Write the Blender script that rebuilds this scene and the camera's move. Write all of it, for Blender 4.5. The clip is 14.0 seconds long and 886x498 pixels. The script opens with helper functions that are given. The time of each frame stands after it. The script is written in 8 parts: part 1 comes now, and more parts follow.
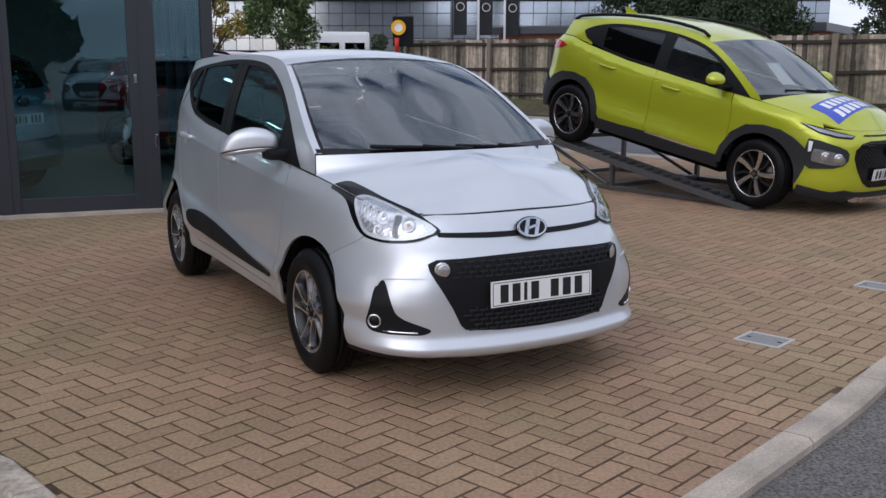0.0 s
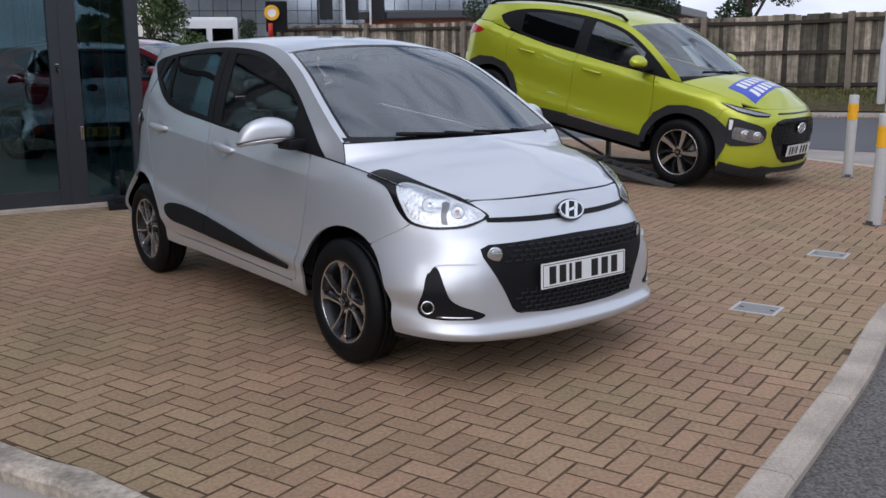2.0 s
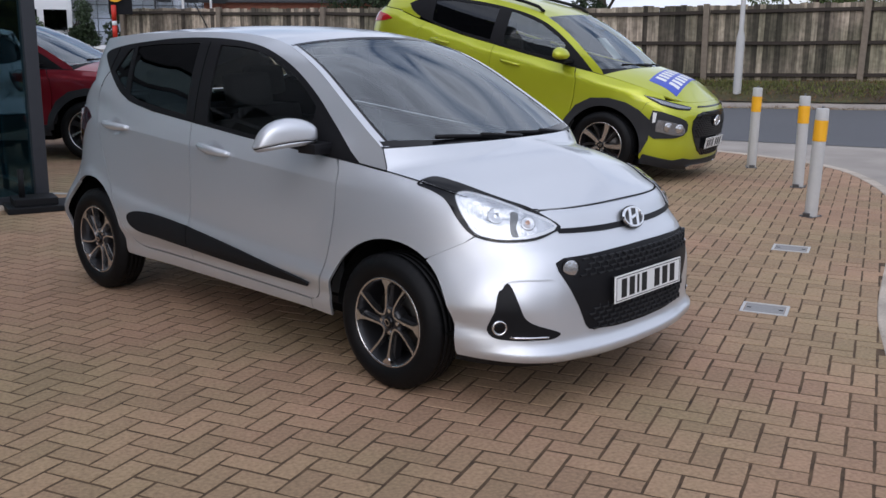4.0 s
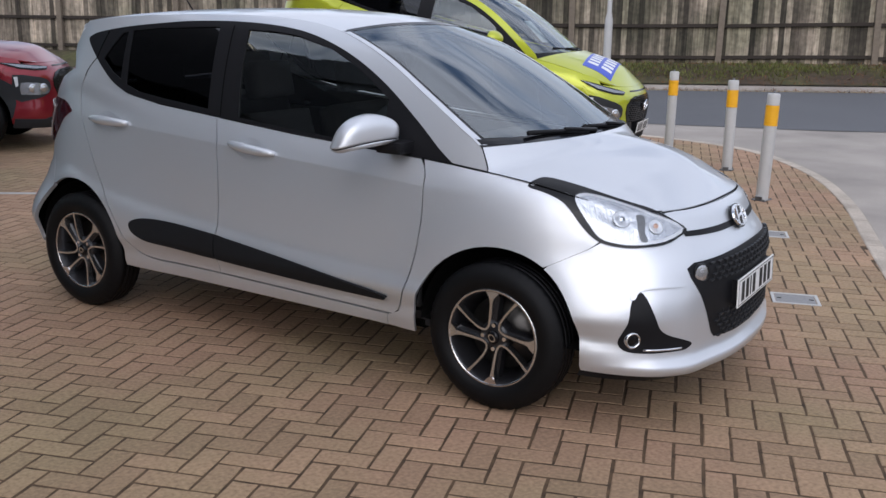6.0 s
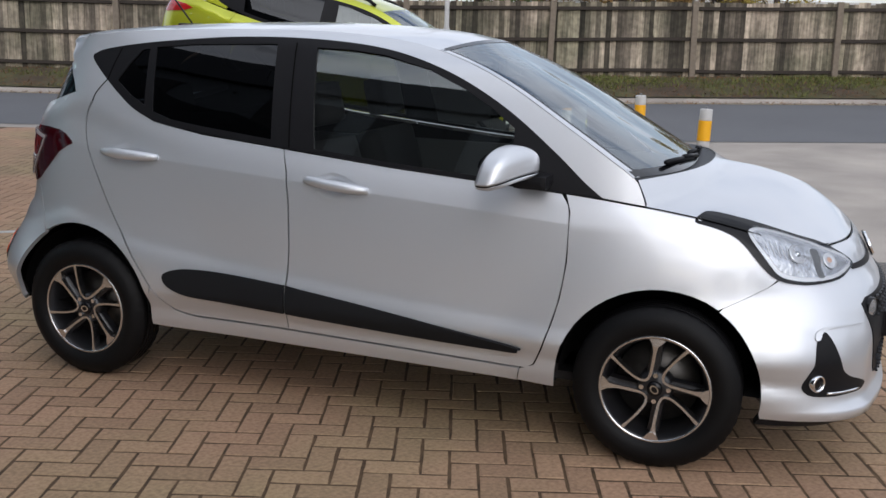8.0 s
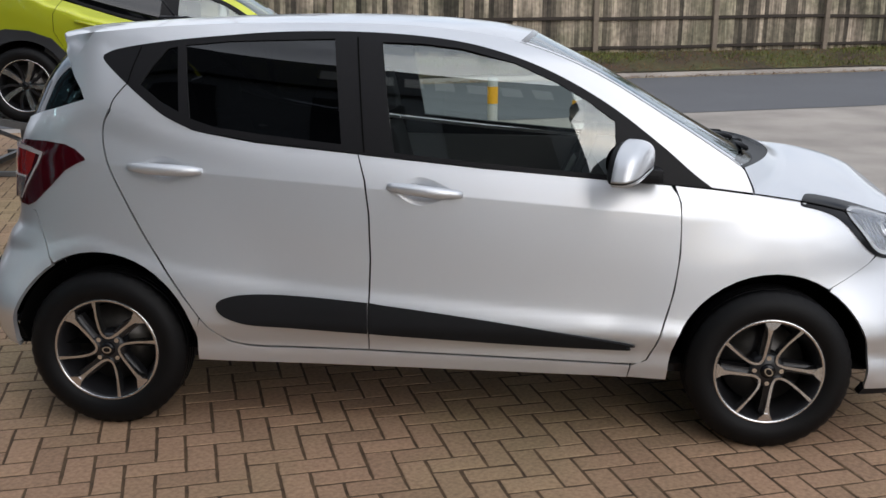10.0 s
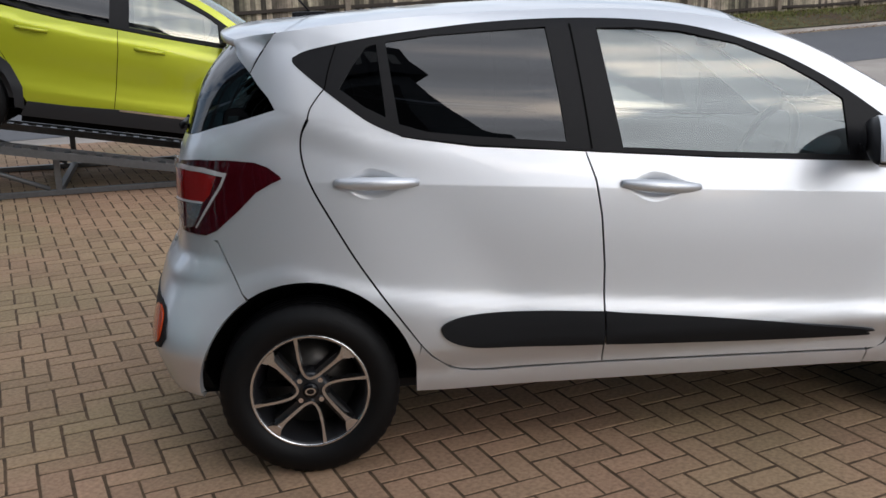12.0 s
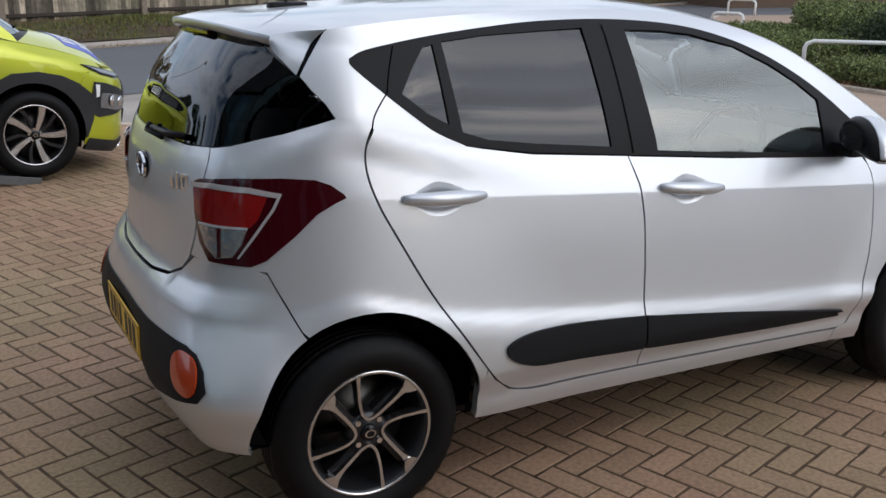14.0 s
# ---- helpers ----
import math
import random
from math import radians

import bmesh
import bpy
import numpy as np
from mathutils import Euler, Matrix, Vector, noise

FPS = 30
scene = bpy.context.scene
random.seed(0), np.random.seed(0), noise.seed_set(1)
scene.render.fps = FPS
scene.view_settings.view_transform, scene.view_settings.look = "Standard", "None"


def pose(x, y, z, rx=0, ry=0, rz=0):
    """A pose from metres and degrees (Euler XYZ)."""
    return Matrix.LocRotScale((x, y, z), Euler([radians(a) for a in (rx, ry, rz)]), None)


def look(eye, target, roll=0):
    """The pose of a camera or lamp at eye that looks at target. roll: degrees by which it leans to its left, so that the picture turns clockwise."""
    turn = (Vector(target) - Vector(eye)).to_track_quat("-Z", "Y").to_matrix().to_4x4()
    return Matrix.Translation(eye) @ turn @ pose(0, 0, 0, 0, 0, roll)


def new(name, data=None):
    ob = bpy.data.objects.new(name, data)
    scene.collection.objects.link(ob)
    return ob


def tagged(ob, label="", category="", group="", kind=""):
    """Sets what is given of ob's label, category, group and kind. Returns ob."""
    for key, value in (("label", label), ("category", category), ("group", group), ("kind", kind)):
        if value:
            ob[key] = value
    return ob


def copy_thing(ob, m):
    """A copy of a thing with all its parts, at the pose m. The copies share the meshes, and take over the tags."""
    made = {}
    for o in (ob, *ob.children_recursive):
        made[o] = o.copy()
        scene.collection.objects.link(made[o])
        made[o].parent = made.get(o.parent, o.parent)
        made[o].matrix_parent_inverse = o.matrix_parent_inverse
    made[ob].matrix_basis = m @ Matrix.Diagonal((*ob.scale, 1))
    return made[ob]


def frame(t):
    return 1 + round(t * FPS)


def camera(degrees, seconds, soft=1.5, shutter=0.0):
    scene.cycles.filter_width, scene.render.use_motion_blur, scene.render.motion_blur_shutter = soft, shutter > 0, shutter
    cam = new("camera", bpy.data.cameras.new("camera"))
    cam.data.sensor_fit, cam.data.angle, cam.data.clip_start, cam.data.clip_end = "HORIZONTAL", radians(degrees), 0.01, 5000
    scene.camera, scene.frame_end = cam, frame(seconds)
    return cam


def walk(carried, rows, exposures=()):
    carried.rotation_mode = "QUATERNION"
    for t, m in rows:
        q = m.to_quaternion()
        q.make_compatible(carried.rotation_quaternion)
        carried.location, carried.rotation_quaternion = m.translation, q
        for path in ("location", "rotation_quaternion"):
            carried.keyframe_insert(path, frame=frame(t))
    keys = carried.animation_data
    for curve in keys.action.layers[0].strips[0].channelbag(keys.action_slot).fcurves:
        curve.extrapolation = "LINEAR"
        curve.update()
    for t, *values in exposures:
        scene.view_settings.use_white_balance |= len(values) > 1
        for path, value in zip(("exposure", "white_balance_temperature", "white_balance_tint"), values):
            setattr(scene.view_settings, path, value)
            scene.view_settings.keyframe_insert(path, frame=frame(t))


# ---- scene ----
cam = camera(48.8, 14.0)
PATH = [
    (0, (0.013, 0.019, 1.437), (0.011, 1.983, 1.058), 0.2),
    (0.5, (-0.142, -0.041, 1.457), (-0.1, 1.922, 1.076), -0.2),
    (1, (-0.32, -0.081, 1.455), (-0.223, 1.88, 1.076), -0.0),
    (1.5, (-0.573, -0.044, 1.454), (-0.365, 1.906, 1.059), -0.2),
    (2, (-0.804, 0.042, 1.447), (-0.514, 1.978, 1.038), -0.3),
    (2.5, (-1.024, 0.151, 1.452), (-0.662, 2.073, 1.034), -0.2),
    (2.7, (-1.111, 0.204, 1.449), (-0.71, 2.118, 1.027), -0.3),
    (4.8, (-2.014, 0.896, 1.509), (-1.261, 2.69, 1.048), 0.6),
    (5, (-2.109, 0.959, 1.511), (-1.324, 2.737, 1.039), 0.4),
    (5.5, (-2.309, 1.165, 1.49), (-1.451, 2.906, 1.008), 0.4),
    (6, (-2.506, 1.412, 1.496), (-1.561, 3.111, 1.025), 1.1),
    (6.5, (-2.737, 1.693, 1.496), (-1.698, 3.341, 1.04), 1.1),
    (7, (-2.942, 1.981, 1.497), (-1.837, 3.585, 1.043), 1.0),
    (7.2, (-3.009, 2.099, 1.491), (-1.869, 3.679, 1.04), 1.4),
    (9.3, (-3.772, 3.22, 1.487), (-2.192, 4.362, 1.04), 1.0),
    (9.5, (-3.831, 3.336, 1.486), (-2.216, 4.427, 1.035), 1.2),
    (10, (-3.982, 3.652, 1.501), (-2.338, 4.692, 1.035), 0.8),
    (10.5, (-4.056, 3.972, 1.489), (-2.403, 4.997, 1.02), 1.0),
    (11, (-4.141, 4.287, 1.485), (-2.453, 5.246, 1.005), 0.8),
    (11.5, (-4.252, 4.604, 1.502), (-2.55, 5.524, 0.995), -0.7),
    (12, (-4.321, 4.937, 1.511), (-2.537, 5.694, 1.015), -1.8),
    (12.5, (-4.381, 5.289, 1.574), (-2.492, 5.714, 1.074), -1.8),
    (13, (-4.421, 5.664, 1.582), (-2.501, 5.897, 1.07), -2.2),
    (13.5, (-4.373, 5.969, 1.569), (-2.448, 6.118, 1.048), -0.5),
    (14, (-4.342, 6.246, 1.566), (-2.416, 6.283, 1.028), 0.5),
]
walk(cam, [(t, look(eye, target, roll)) for t, eye, target, roll in PATH],
     [(0.0, -0.11, 6200, 14), (2.7, -0.11, 6200, 14), (5.0, 0.02, 6220, 14), (7.0, 0.10, 6380, 13), (9.5, 0.13, 6650, 10), (11.5, 0.09, 6600, 10), (12.5, 0.05, 6450, 10), (14.0, 0.05, 6350, 10)])

# ---- light: a bright, broken overcast with a low weak sun ----
SUN_AZ, SUN_EL = 236.0, 32.0      # degrees; azimuth counted from +x towards +y
world = bpy.data.worlds.new("sky")
scene.world = world
world.use_nodes = True
wn, wl = world.node_tree.nodes, world.node_tree.links
wn.clear()
w_out = wn.new("ShaderNodeOutputWorld")
w_bg = wn.new("ShaderNodeBackground")
w_sky = wn.new("ShaderNodeTexSky")
w_sky.sky_type = "NISHITA"
w_sky.sun_disc = False
w_sky.sun_elevation = radians(SUN_EL)
w_sky.sun_rotation = radians(90 - SUN_AZ)
w_sky.air_density, w_sky.dust_density = 1.0, 2.0
w_co = wn.new("ShaderNodeTexCoord")
w_map = wn.new("ShaderNodeMapping")
w_map.inputs["Scale"].default_value = (1.0, 1.0, 3.2)
w_no = wn.new("ShaderNodeTexNoise")
w_no.inputs["Scale"].default_value = 2.9
w_no.inputs["Detail"].default_value = 7.0
w_no.inputs["Roughness"].default_value = 0.55
w_cover = wn.new("ShaderNodeValToRGB")
w_cover.color_ramp.elements[0].position, w_cover.color_ramp.elements[0].color = 0.33, (0, 0, 0, 1)
w_cover.color_ramp.elements[1].position, w_cover.color_ramp.elements[1].color = 0.52, (1, 1, 1, 1)
w_shade = wn.new("ShaderNodeValToRGB")
w_shade.color_ramp.elements[0].position, w_shade.color_ramp.elements[0].color = 0.36, (9.6, 10.2, 11.3, 1)
w_shade.color_ramp.elements[1].position, w_shade.color_ramp.elements[1].color = 0.70, (4.9, 5.2, 5.9, 1)
w_mix = wn.new("ShaderNodeMix")
w_mix.data_type = "RGBA"
wl.new(w_co.outputs["Generated"], w_map.inputs["Vector"])
wl.new(w_map.outputs["Vector"], w_no.inputs["Vector"])
wl.new(w_no.outputs["Fac"], w_cover.inputs["Fac"])
wl.new(w_no.outputs["Fac"], w_shade.inputs["Fac"])
wl.new(w_cover.outputs["Color"], w_mix.inputs["Factor"])
wl.new(w_sky.outputs["Color"], w_mix.inputs["A"])
wl.new(w_shade.outputs["Color"], w_mix.inputs["B"])
# the cloud is brighter round the hidden sun
w_dot = wn.new("ShaderNodeVectorMath")
w_dot.operation = "DOT_PRODUCT"
w_dot.inputs[1].default_value = (math.cos(radians(SUN_AZ)) * math.cos(radians(SUN_EL)), math.sin(radians(SUN_AZ)) * math.cos(radians(SUN_EL)), math.sin(radians(SUN_EL)))
w_pos = wn.new("ShaderNodeMath")
w_pos.operation = "MAXIMUM"
w_pos.inputs[1].default_value = 0.0
w_pow = wn.new("ShaderNodeMath")
w_pow.operation = "POWER"
w_pow.inputs[1].default_value = 7.0
w_str = wn.new("ShaderNodeMath")
w_str.operation = "MULTIPLY_ADD"
w_str.inputs[1].default_value, w_str.inputs[2].default_value = 0.150, 0.131
wl.new(w_co.outputs["Generated"], w_dot.inputs[0])
wl.new(w_dot.outputs["Value"], w_pos.inputs[0])
wl.new(w_pos.outputs["Value"], w_pow.inputs[0])
wl.new(w_pow.outputs["Value"], w_str.inputs[0])
wl.new(w_str.outputs["Value"], w_bg.inputs["Strength"])
wl.new(w_mix.outputs["Result"], w_bg.inputs["Color"])
wl.new(w_bg.outputs["Background"], w_out.inputs["Surface"])
sun = new("sun", bpy.data.lights.new("sun", "SUN"))
sun.data.energy, sun.data.angle, sun.data.color = 0.45, radians(60), (1.0, 0.95, 0.88)
sun_way = Vector((math.cos(radians(SUN_AZ)) * math.cos(radians(SUN_EL)), math.sin(radians(SUN_AZ)) * math.cos(radians(SUN_EL)), math.sin(radians(SUN_EL))))
sun.matrix_world = look(sun_way * 50, (0, 0, 0))

# ---- materials ----
def material(name, color, rough=0.5, metal=0.0, coat=0.0, var=0.0, var_scale=8.0, bump=0.0, bump_scale=60.0, island=0.0, obj=0.0, spec=0.5, stain=0.0, stain_scale=1.2, transmission=0.0, ior=1.45, emit=0.0, color2=None, streak=0.0):
    """Principled material in object space: fine grain, broad stains, and a shift of tone per piece."""
    m = bpy.data.materials.new(name)
    m.use_nodes = True
    n, l = m.node_tree.nodes, m.node_tree.links
    b = n["Principled BSDF"]
    b.inputs["Base Color"].default_value = (*color, 1)
    b.inputs["Roughness"].default_value, b.inputs["Metallic"].default_value = rough, metal
    b.inputs["Coat Weight"].default_value, b.inputs["Coat Roughness"].default_value = coat, 0.03
    b.inputs["Specular IOR Level"].default_value = spec
    b.inputs["Transmission Weight"].default_value, b.inputs["IOR"].default_value = transmission, ior
    if emit:
        b.inputs["Emission Color"].default_value = (*color, 1)
        b.inputs["Emission Strength"].default_value = emit
    geo = n.new("ShaderNodeNewGeometry")
    value = None

    def add(sock, amount):
        nonlocal value
        mul = n.new("ShaderNodeMapRange")
        mul.inputs["To Min"].default_value, mul.inputs["To Max"].default_value = 1 - amount, 1 + amount
        l.new(sock, mul.inputs["Value"])
        if value is None:
            value = mul.outputs["Result"]
        else:
            k = n.new("ShaderNodeMath")
            k.operation = "MULTIPLY"
            l.new(value, k.inputs[0]), l.new(mul.outputs["Result"], k.inputs[1])
            value = k.outputs["Value"]

    def noise_at(scale, detail=4.0):
        t = n.new("ShaderNodeTexNoise")
        t.inputs["Scale"].default_value, t.inputs["Detail"].default_value = scale, detail
        l.new(geo.outputs["Position"], t.inputs["Vector"])
        return t.outputs["Fac"]

    if var:
        add(noise_at(var_scale), var)
    if stain:
        add(noise_at(stain_scale, 6.0), stain)
    if streak:
        mp, t = n.new("ShaderNodeMapping"), n.new("ShaderNodeTexNoise")
        mp.inputs["Scale"].default_value = (1.0, 1.0, 0.06)
        t.inputs["Scale"].default_value, t.inputs["Detail"].default_value = 26.0, 5.0
        l.new(geo.outputs["Position"], mp.inputs["Vector"])
        l.new(mp.outputs["Vector"], t.inputs["Vector"])
        add(t.outputs["Fac"], streak)
    if island:
        add(geo.outputs["Random Per Island"], island)
    if obj:
        add(n.new("ShaderNodeObjectInfo").outputs["Random"], obj)
    if value is not None:
        hsv = n.new("ShaderNodeHueSaturation")
        hsv.inputs["Color"].default_value = (*color, 1)
        if color2 is not None:
            mx, rp = n.new("ShaderNodeMix"), n.new("ShaderNodeMapRange")
            mx.data_type = "RGBA"
            mx.inputs["A"].default_value, mx.inputs["B"].default_value = (*color, 1), (*color2, 1)
            rp.inputs["From Min"].default_value, rp.inputs["From Max"].default_value = 0.40, 0.62
            l.new(noise_at(0.75, 6.0), rp.inputs["Value"])
            l.new(rp.outputs["Result"], mx.inputs["Factor"])
            l.new(mx.outputs["Result"], hsv.inputs["Color"])
        l.new(value, hsv.inputs["Value"])
        l.new(hsv.outputs["Color"], b.inputs["Base Color"])
    if bump:
        bn = n.new("ShaderNodeBump")
        bn.inputs["Strength"].default_value, bn.inputs["Distance"].default_value = bump, 0.004
        l.new(noise_at(bump_scale, 6.0), bn.inputs["Height"])
        l.new(bn.outputs["Normal"], b.inputs["Normal"])
    return m


def glass(name, tint, rough=0.0, ior=1.85, gloss=(0.95, 0.97, 1)):
    """Thin pane: a tinted see-through sheet with a mirror coat."""
    m = bpy.data.materials.new(name)
    m.use_nodes = True
    n, l = m.node_tree.nodes, m.node_tree.links
    n.clear()
    out, mix = n.new("ShaderNodeOutputMaterial"), n.new("ShaderNodeMixShader")
    tr, gl, fr = n.new("ShaderNodeBsdfTransparent"), n.new("ShaderNodeBsdfGlossy"), n.new("ShaderNodeFresnel")
    tr.inputs["Color"].default_value = (*tint, 1)
    gl.inputs["Roughness"].default_value = rough
    gl.inputs["Color"].default_value = (*gloss, 1)
    fr.inputs["IOR"].default_value = ior
    l.new(fr.outputs["Fac"], mix.inputs["Fac"])
    l.new(tr.outputs["BSDF"], mix.inputs[1]), l.new(gl.outputs["BSDF"], mix.inputs[2])
    l.new(mix.outputs["Shader"], out.inputs["Surface"])
    return m


def paint(name, color, rough=0.32, metal=0.75, flake=0.04):
    """Metallic car paint: a metal base with fine flake under a clear coat."""
    m = material(name, color, rough, metal, 0.8, var=flake, var_scale=900.0)
    return m


M_SILVER = paint("silver_paint", (0.64, 0.66, 0.69), 0.43, 0.68)
M_LIME = paint("lime_paint", (0.46, 0.50, 0.022), 0.32, 0.40)
M_RED = paint("red_paint", (0.24, 0.010, 0.020), 0.28, 0.5)
M_NAVY = paint("dark_blue_paint", (0.06, 0.11, 0.15), 0.32, 0.3)
M_CLAD = material("dark_grey_cladding", (0.011, 0.0115, 0.013), 0.6, spec=0.18, var=0.1, var_scale=300, bump=0.15, bump_scale=700)
M_CLADGREY = material("grey_textured_cladding", (0.021, 0.022, 0.025), 0.55, spec=0.4, var=0.1, var_scale=300, bump=0.15, bump_scale=700)
M_TRIM = material("satin_black_trim", (0.010, 0.010, 0.0115), 0.45, spec=0.18, var=0.1, var_scale=40)
M_GLOSSBLACK = material("gloss_black_plastic", (0.006, 0.006, 0.007), 0.14, spec=0.35)
M_GLASS = glass("clear_glass", (0.90, 0.97, 0.94), ior=2.15, gloss=(0.95, 1.0, 0.98))
M_SCREEN = glass("windscreen_glass", (0.92, 0.97, 0.95), ior=2.4, gloss=(0.92, 0.97, 1.0))
M_PRIVACY = glass("privacy_glass", (0.035, 0.037, 0.042), ior=1.53)
M_LENS = glass("clear_lens", (0.92, 0.93, 0.94), ior=1.45)
M_CHROME = material("chrome", (0.80, 0.81, 0.83), 0.08, 1.0)
M_REFLECT = material("lamp_reflector", (0.62, 0.63, 0.65), 0.22, 0.9, bump=1.0, bump_scale=42)
M_LAMPGREY = material("shaded_lamp_bowl", (0.30, 0.31, 0.33), 0.25, 0.8, bump=0.6, bump_scale=60)
M_LAMPWHITE = material("lamp_inner_white", (0.74, 0.76, 0.79), 0.20, 0.45, bump=0.2, bump_scale=90)
M_AMBER = material("amber_lens", (0.62, 0.36, 0.24), 0.25, coat=1)
M_BEZEL = material("satin_silver_bezel", (0.80, 0.81, 0.83), 0.32, 0.5)
M_REDLENS = material("red_lens", (0.23, 0.009, 0.008), 0.10, coat=1, var=0.15, var_scale=90)
M_BRIGHTRED = material("bright_red_lens", (0.42, 0.012, 0.012), 0.15, coat=0.5)
M_GUIDE = material("tail_light_guide", (0.72, 0.69, 0.69), 0.15, 0.5)
M_DARKRED = material("dark_red_lens", (0.042, 0.002, 0.005), 0.08, coat=1)
M_ORANGELENS = material("orange_red_lens", (0.42, 0.05, 0.012), 0.15, coat=1, var=0.2, var_scale=160)
M_TYRE = material("tyre_rubber", (0.004, 0.004, 0.0045), 0.55, spec=0.22, var=0.2, var_scale=60, bump=0.2, bump_scale=220)
M_ALLOY = material("machined_alloy", (0.68, 0.68, 0.69), 0.26, 1.0, var=0.05, var_scale=300)
M_ALLOYDARK = material("dark_grey_alloy", (0.016, 0.016, 0.018), 0.35, 0.3, coat=0.3)
M_DISC = material("brake_disc", (0.10, 0.095, 0.09), 0.4, 0.9, var=0.2, var_scale=50)
# underbody black, also used to paint the shade in panel gaps
M_INNER = material("underbody_and_gap_black", (0.003, 0.003, 0.003), 0.9, spec=0.1, var=0.2)
M_SEAT = material("dark_seat_fabric", (0.022, 0.022, 0.025), 0.85, var=0.2, var_scale=150, bump=0.3, bump_scale=500)
M_DASH = material("grey_dash_plastic", (0.085, 0.088, 0.095), 0.6, var=0.1, var_scale=80)
M_LINING = material("pale_grey_head_lining", (0.50, 0.49, 0.46), 0.9, var=0.06, var_scale=120)
M_PLATE = material("white_plate", (0.78, 0.78, 0.76), 0.35, var=0.04, var_scale=30)
M_PLATEYELLOW = material("yellow_plate", (0.72, 0.42, 0.02), 0.35, var=0.04, var_scale=30)
M_INK = material("black_ink", (0.012, 0.012, 0.012), 0.5)
M_BLUE = material("blue_decal", (0.05, 0.09, 0.50), 0.35)
M_WHITE = material("white_decal", (0.78, 0.79, 0.80), 0.4)
M_PAPER = material("white_paper_sheet", (0.75, 0.8, 0.8), 0.7)
M_PAVER = material("buff_paver", (0.352, 0.217, 0.136), 0.82, var=0.55, var_scale=60, island=0.12, color2=(0.303, 0.217, 0.122), stain=0.24, stain_scale=0.9, bump=0.9, bump_scale=240)
M_PAVER_P = material("buff_paver_piece", (0.352, 0.217, 0.136), 0.82, var=0.55, var_scale=60, obj=0.12, color2=(0.303, 0.217, 0.122), stain=0.24, stain_scale=0.9, bump=0.9, bump_scale=240)
M_JOINT = material("sandy_joint", (0.085, 0.052, 0.028), 0.95, var=1.2, var_scale=14, bump=0.5, bump_scale=300)
M_KERB = material("concrete_kerb", (0.45, 0.385, 0.315), 0.85, var=0.45, var_scale=110, stain=0.55, stain_scale=3.5, bump=0.5, bump_scale=240, obj=0.08)
M_KERBOLD = material("algae_stained_kerb", (0.36, 0.31, 0.25), 0.9, var=0.7, var_scale=45, stain=0.95, stain_scale=6.0, bump=0.6, bump_scale=200, obj=0.1)
M_APRON = material("worn_grey_asphalt", (0.325, 0.290, 0.255), 0.85, var=0.28, var_scale=120, stain=0.6, stain_scale=0.8, bump=0.6, bump_scale=180)
M_ROAD = material("dark_asphalt", (0.105, 0.107, 0.113), 0.85, var=0.25, var_scale=120, stain=0.15, stain_scale=0.5, bump=0.6, bump_scale=200)
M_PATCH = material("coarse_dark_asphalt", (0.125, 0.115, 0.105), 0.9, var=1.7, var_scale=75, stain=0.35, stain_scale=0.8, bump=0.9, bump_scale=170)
M_LINE = material("faded_yellow_line", (0.42, 0.32, 0.16), 0.8, var=0.3, var_scale=12)
M_WHITELINE = material("faded_white_line", (0.45, 0.44, 0.42), 0.8, var=0.3, var_scale=12)
M_FENCE = material("weathered_fence_board", (0.270, 0.222, 0.170), 0.9, var=0.7, var_scale=9, obj=0.8, bump=0.5, bump_scale=120, stain=0.5, streak=1.0, color2=(0.145, 0.130, 0.090), stain_scale=1.1)
M_FENCE_S = material("weathered_fence_boards", (0.270, 0.222, 0.170), 0.9, var=0.7, var_scale=9, island=0.8, bump=0.5, bump_scale=120, stain=0.5, streak=1.0, color2=(0.145, 0.130, 0.090), stain_scale=1.1)
M_POST = material("fence_post_wood", (0.19, 0.155, 0.118), 0.9, var=0.3, var_scale=14, bump=0.5, bump_scale=100)
M_RAIL = material("dark_wet_rail", (0.034, 0.026, 0.020), 0.9, var=0.3, var_scale=14)
M_SOIL = material("leaf_litter_soil", (0.085, 0.055, 0.036), 0.95, var=0.5, var_scale=18, bump=0.8, bump_scale=50)
M_VERGE = material("mossy_bank", (0.075, 0.074, 0.026), 0.95, var=0.8, var_scale=6, color2=(0.055, 0.038, 0.024), stain=0.4, stain_scale=1.5, bump=0.8, bump_scale=50)
M_GRASS = material("verge_grass", (0.115, 0.125, 0.034), 0.9, island=0.5)
M_LEAF = material("green_leaf", (0.075, 0.115, 0.034), 0.75, island=0.5)
M_LEAFY = material("autumn_yellow_leaf", (0.26, 0.20, 0.035), 0.75, island=0.45)
M_LEAFB = material("russet_leaf", (0.17, 0.105, 0.035), 0.75, island=0.5)
M_LEAFD = material("dark_evergreen_leaf", (0.030, 0.050, 0.020), 0.75, island=0.5)
M_HEDGE = material("clipped_hedge_leaf", (0.125, 0.155, 0.048), 0.7, island=0.7)
M_BARK = material("bark", (0.075, 0.06, 0.048), 0.95, var=0.3, var_scale=25, bump=0.6, bump_scale=60)
M_STEELPAINT = material("grey_painted_steel", (0.47, 0.465, 0.45), 0.45, var=0.06, var_scale=25, stain=0.08)
M_GALV = material("galvanised_steel", (0.17, 0.175, 0.18), 0.45, 0.7, var=0.2, var_scale=30)
M_YELLOW = material("amber_reflective_band", (0.85, 0.42, 0.015), 0.4)
M_FRAME = material("anthracite_frame", (0.032, 0.035, 0.042), 0.42, var=0.05, var_scale=20)
M_FACADE = glass("tinted_facade_glass", (0.56, 0.74, 0.78), ior=1.75, gloss=(0.62, 0.88, 0.95))
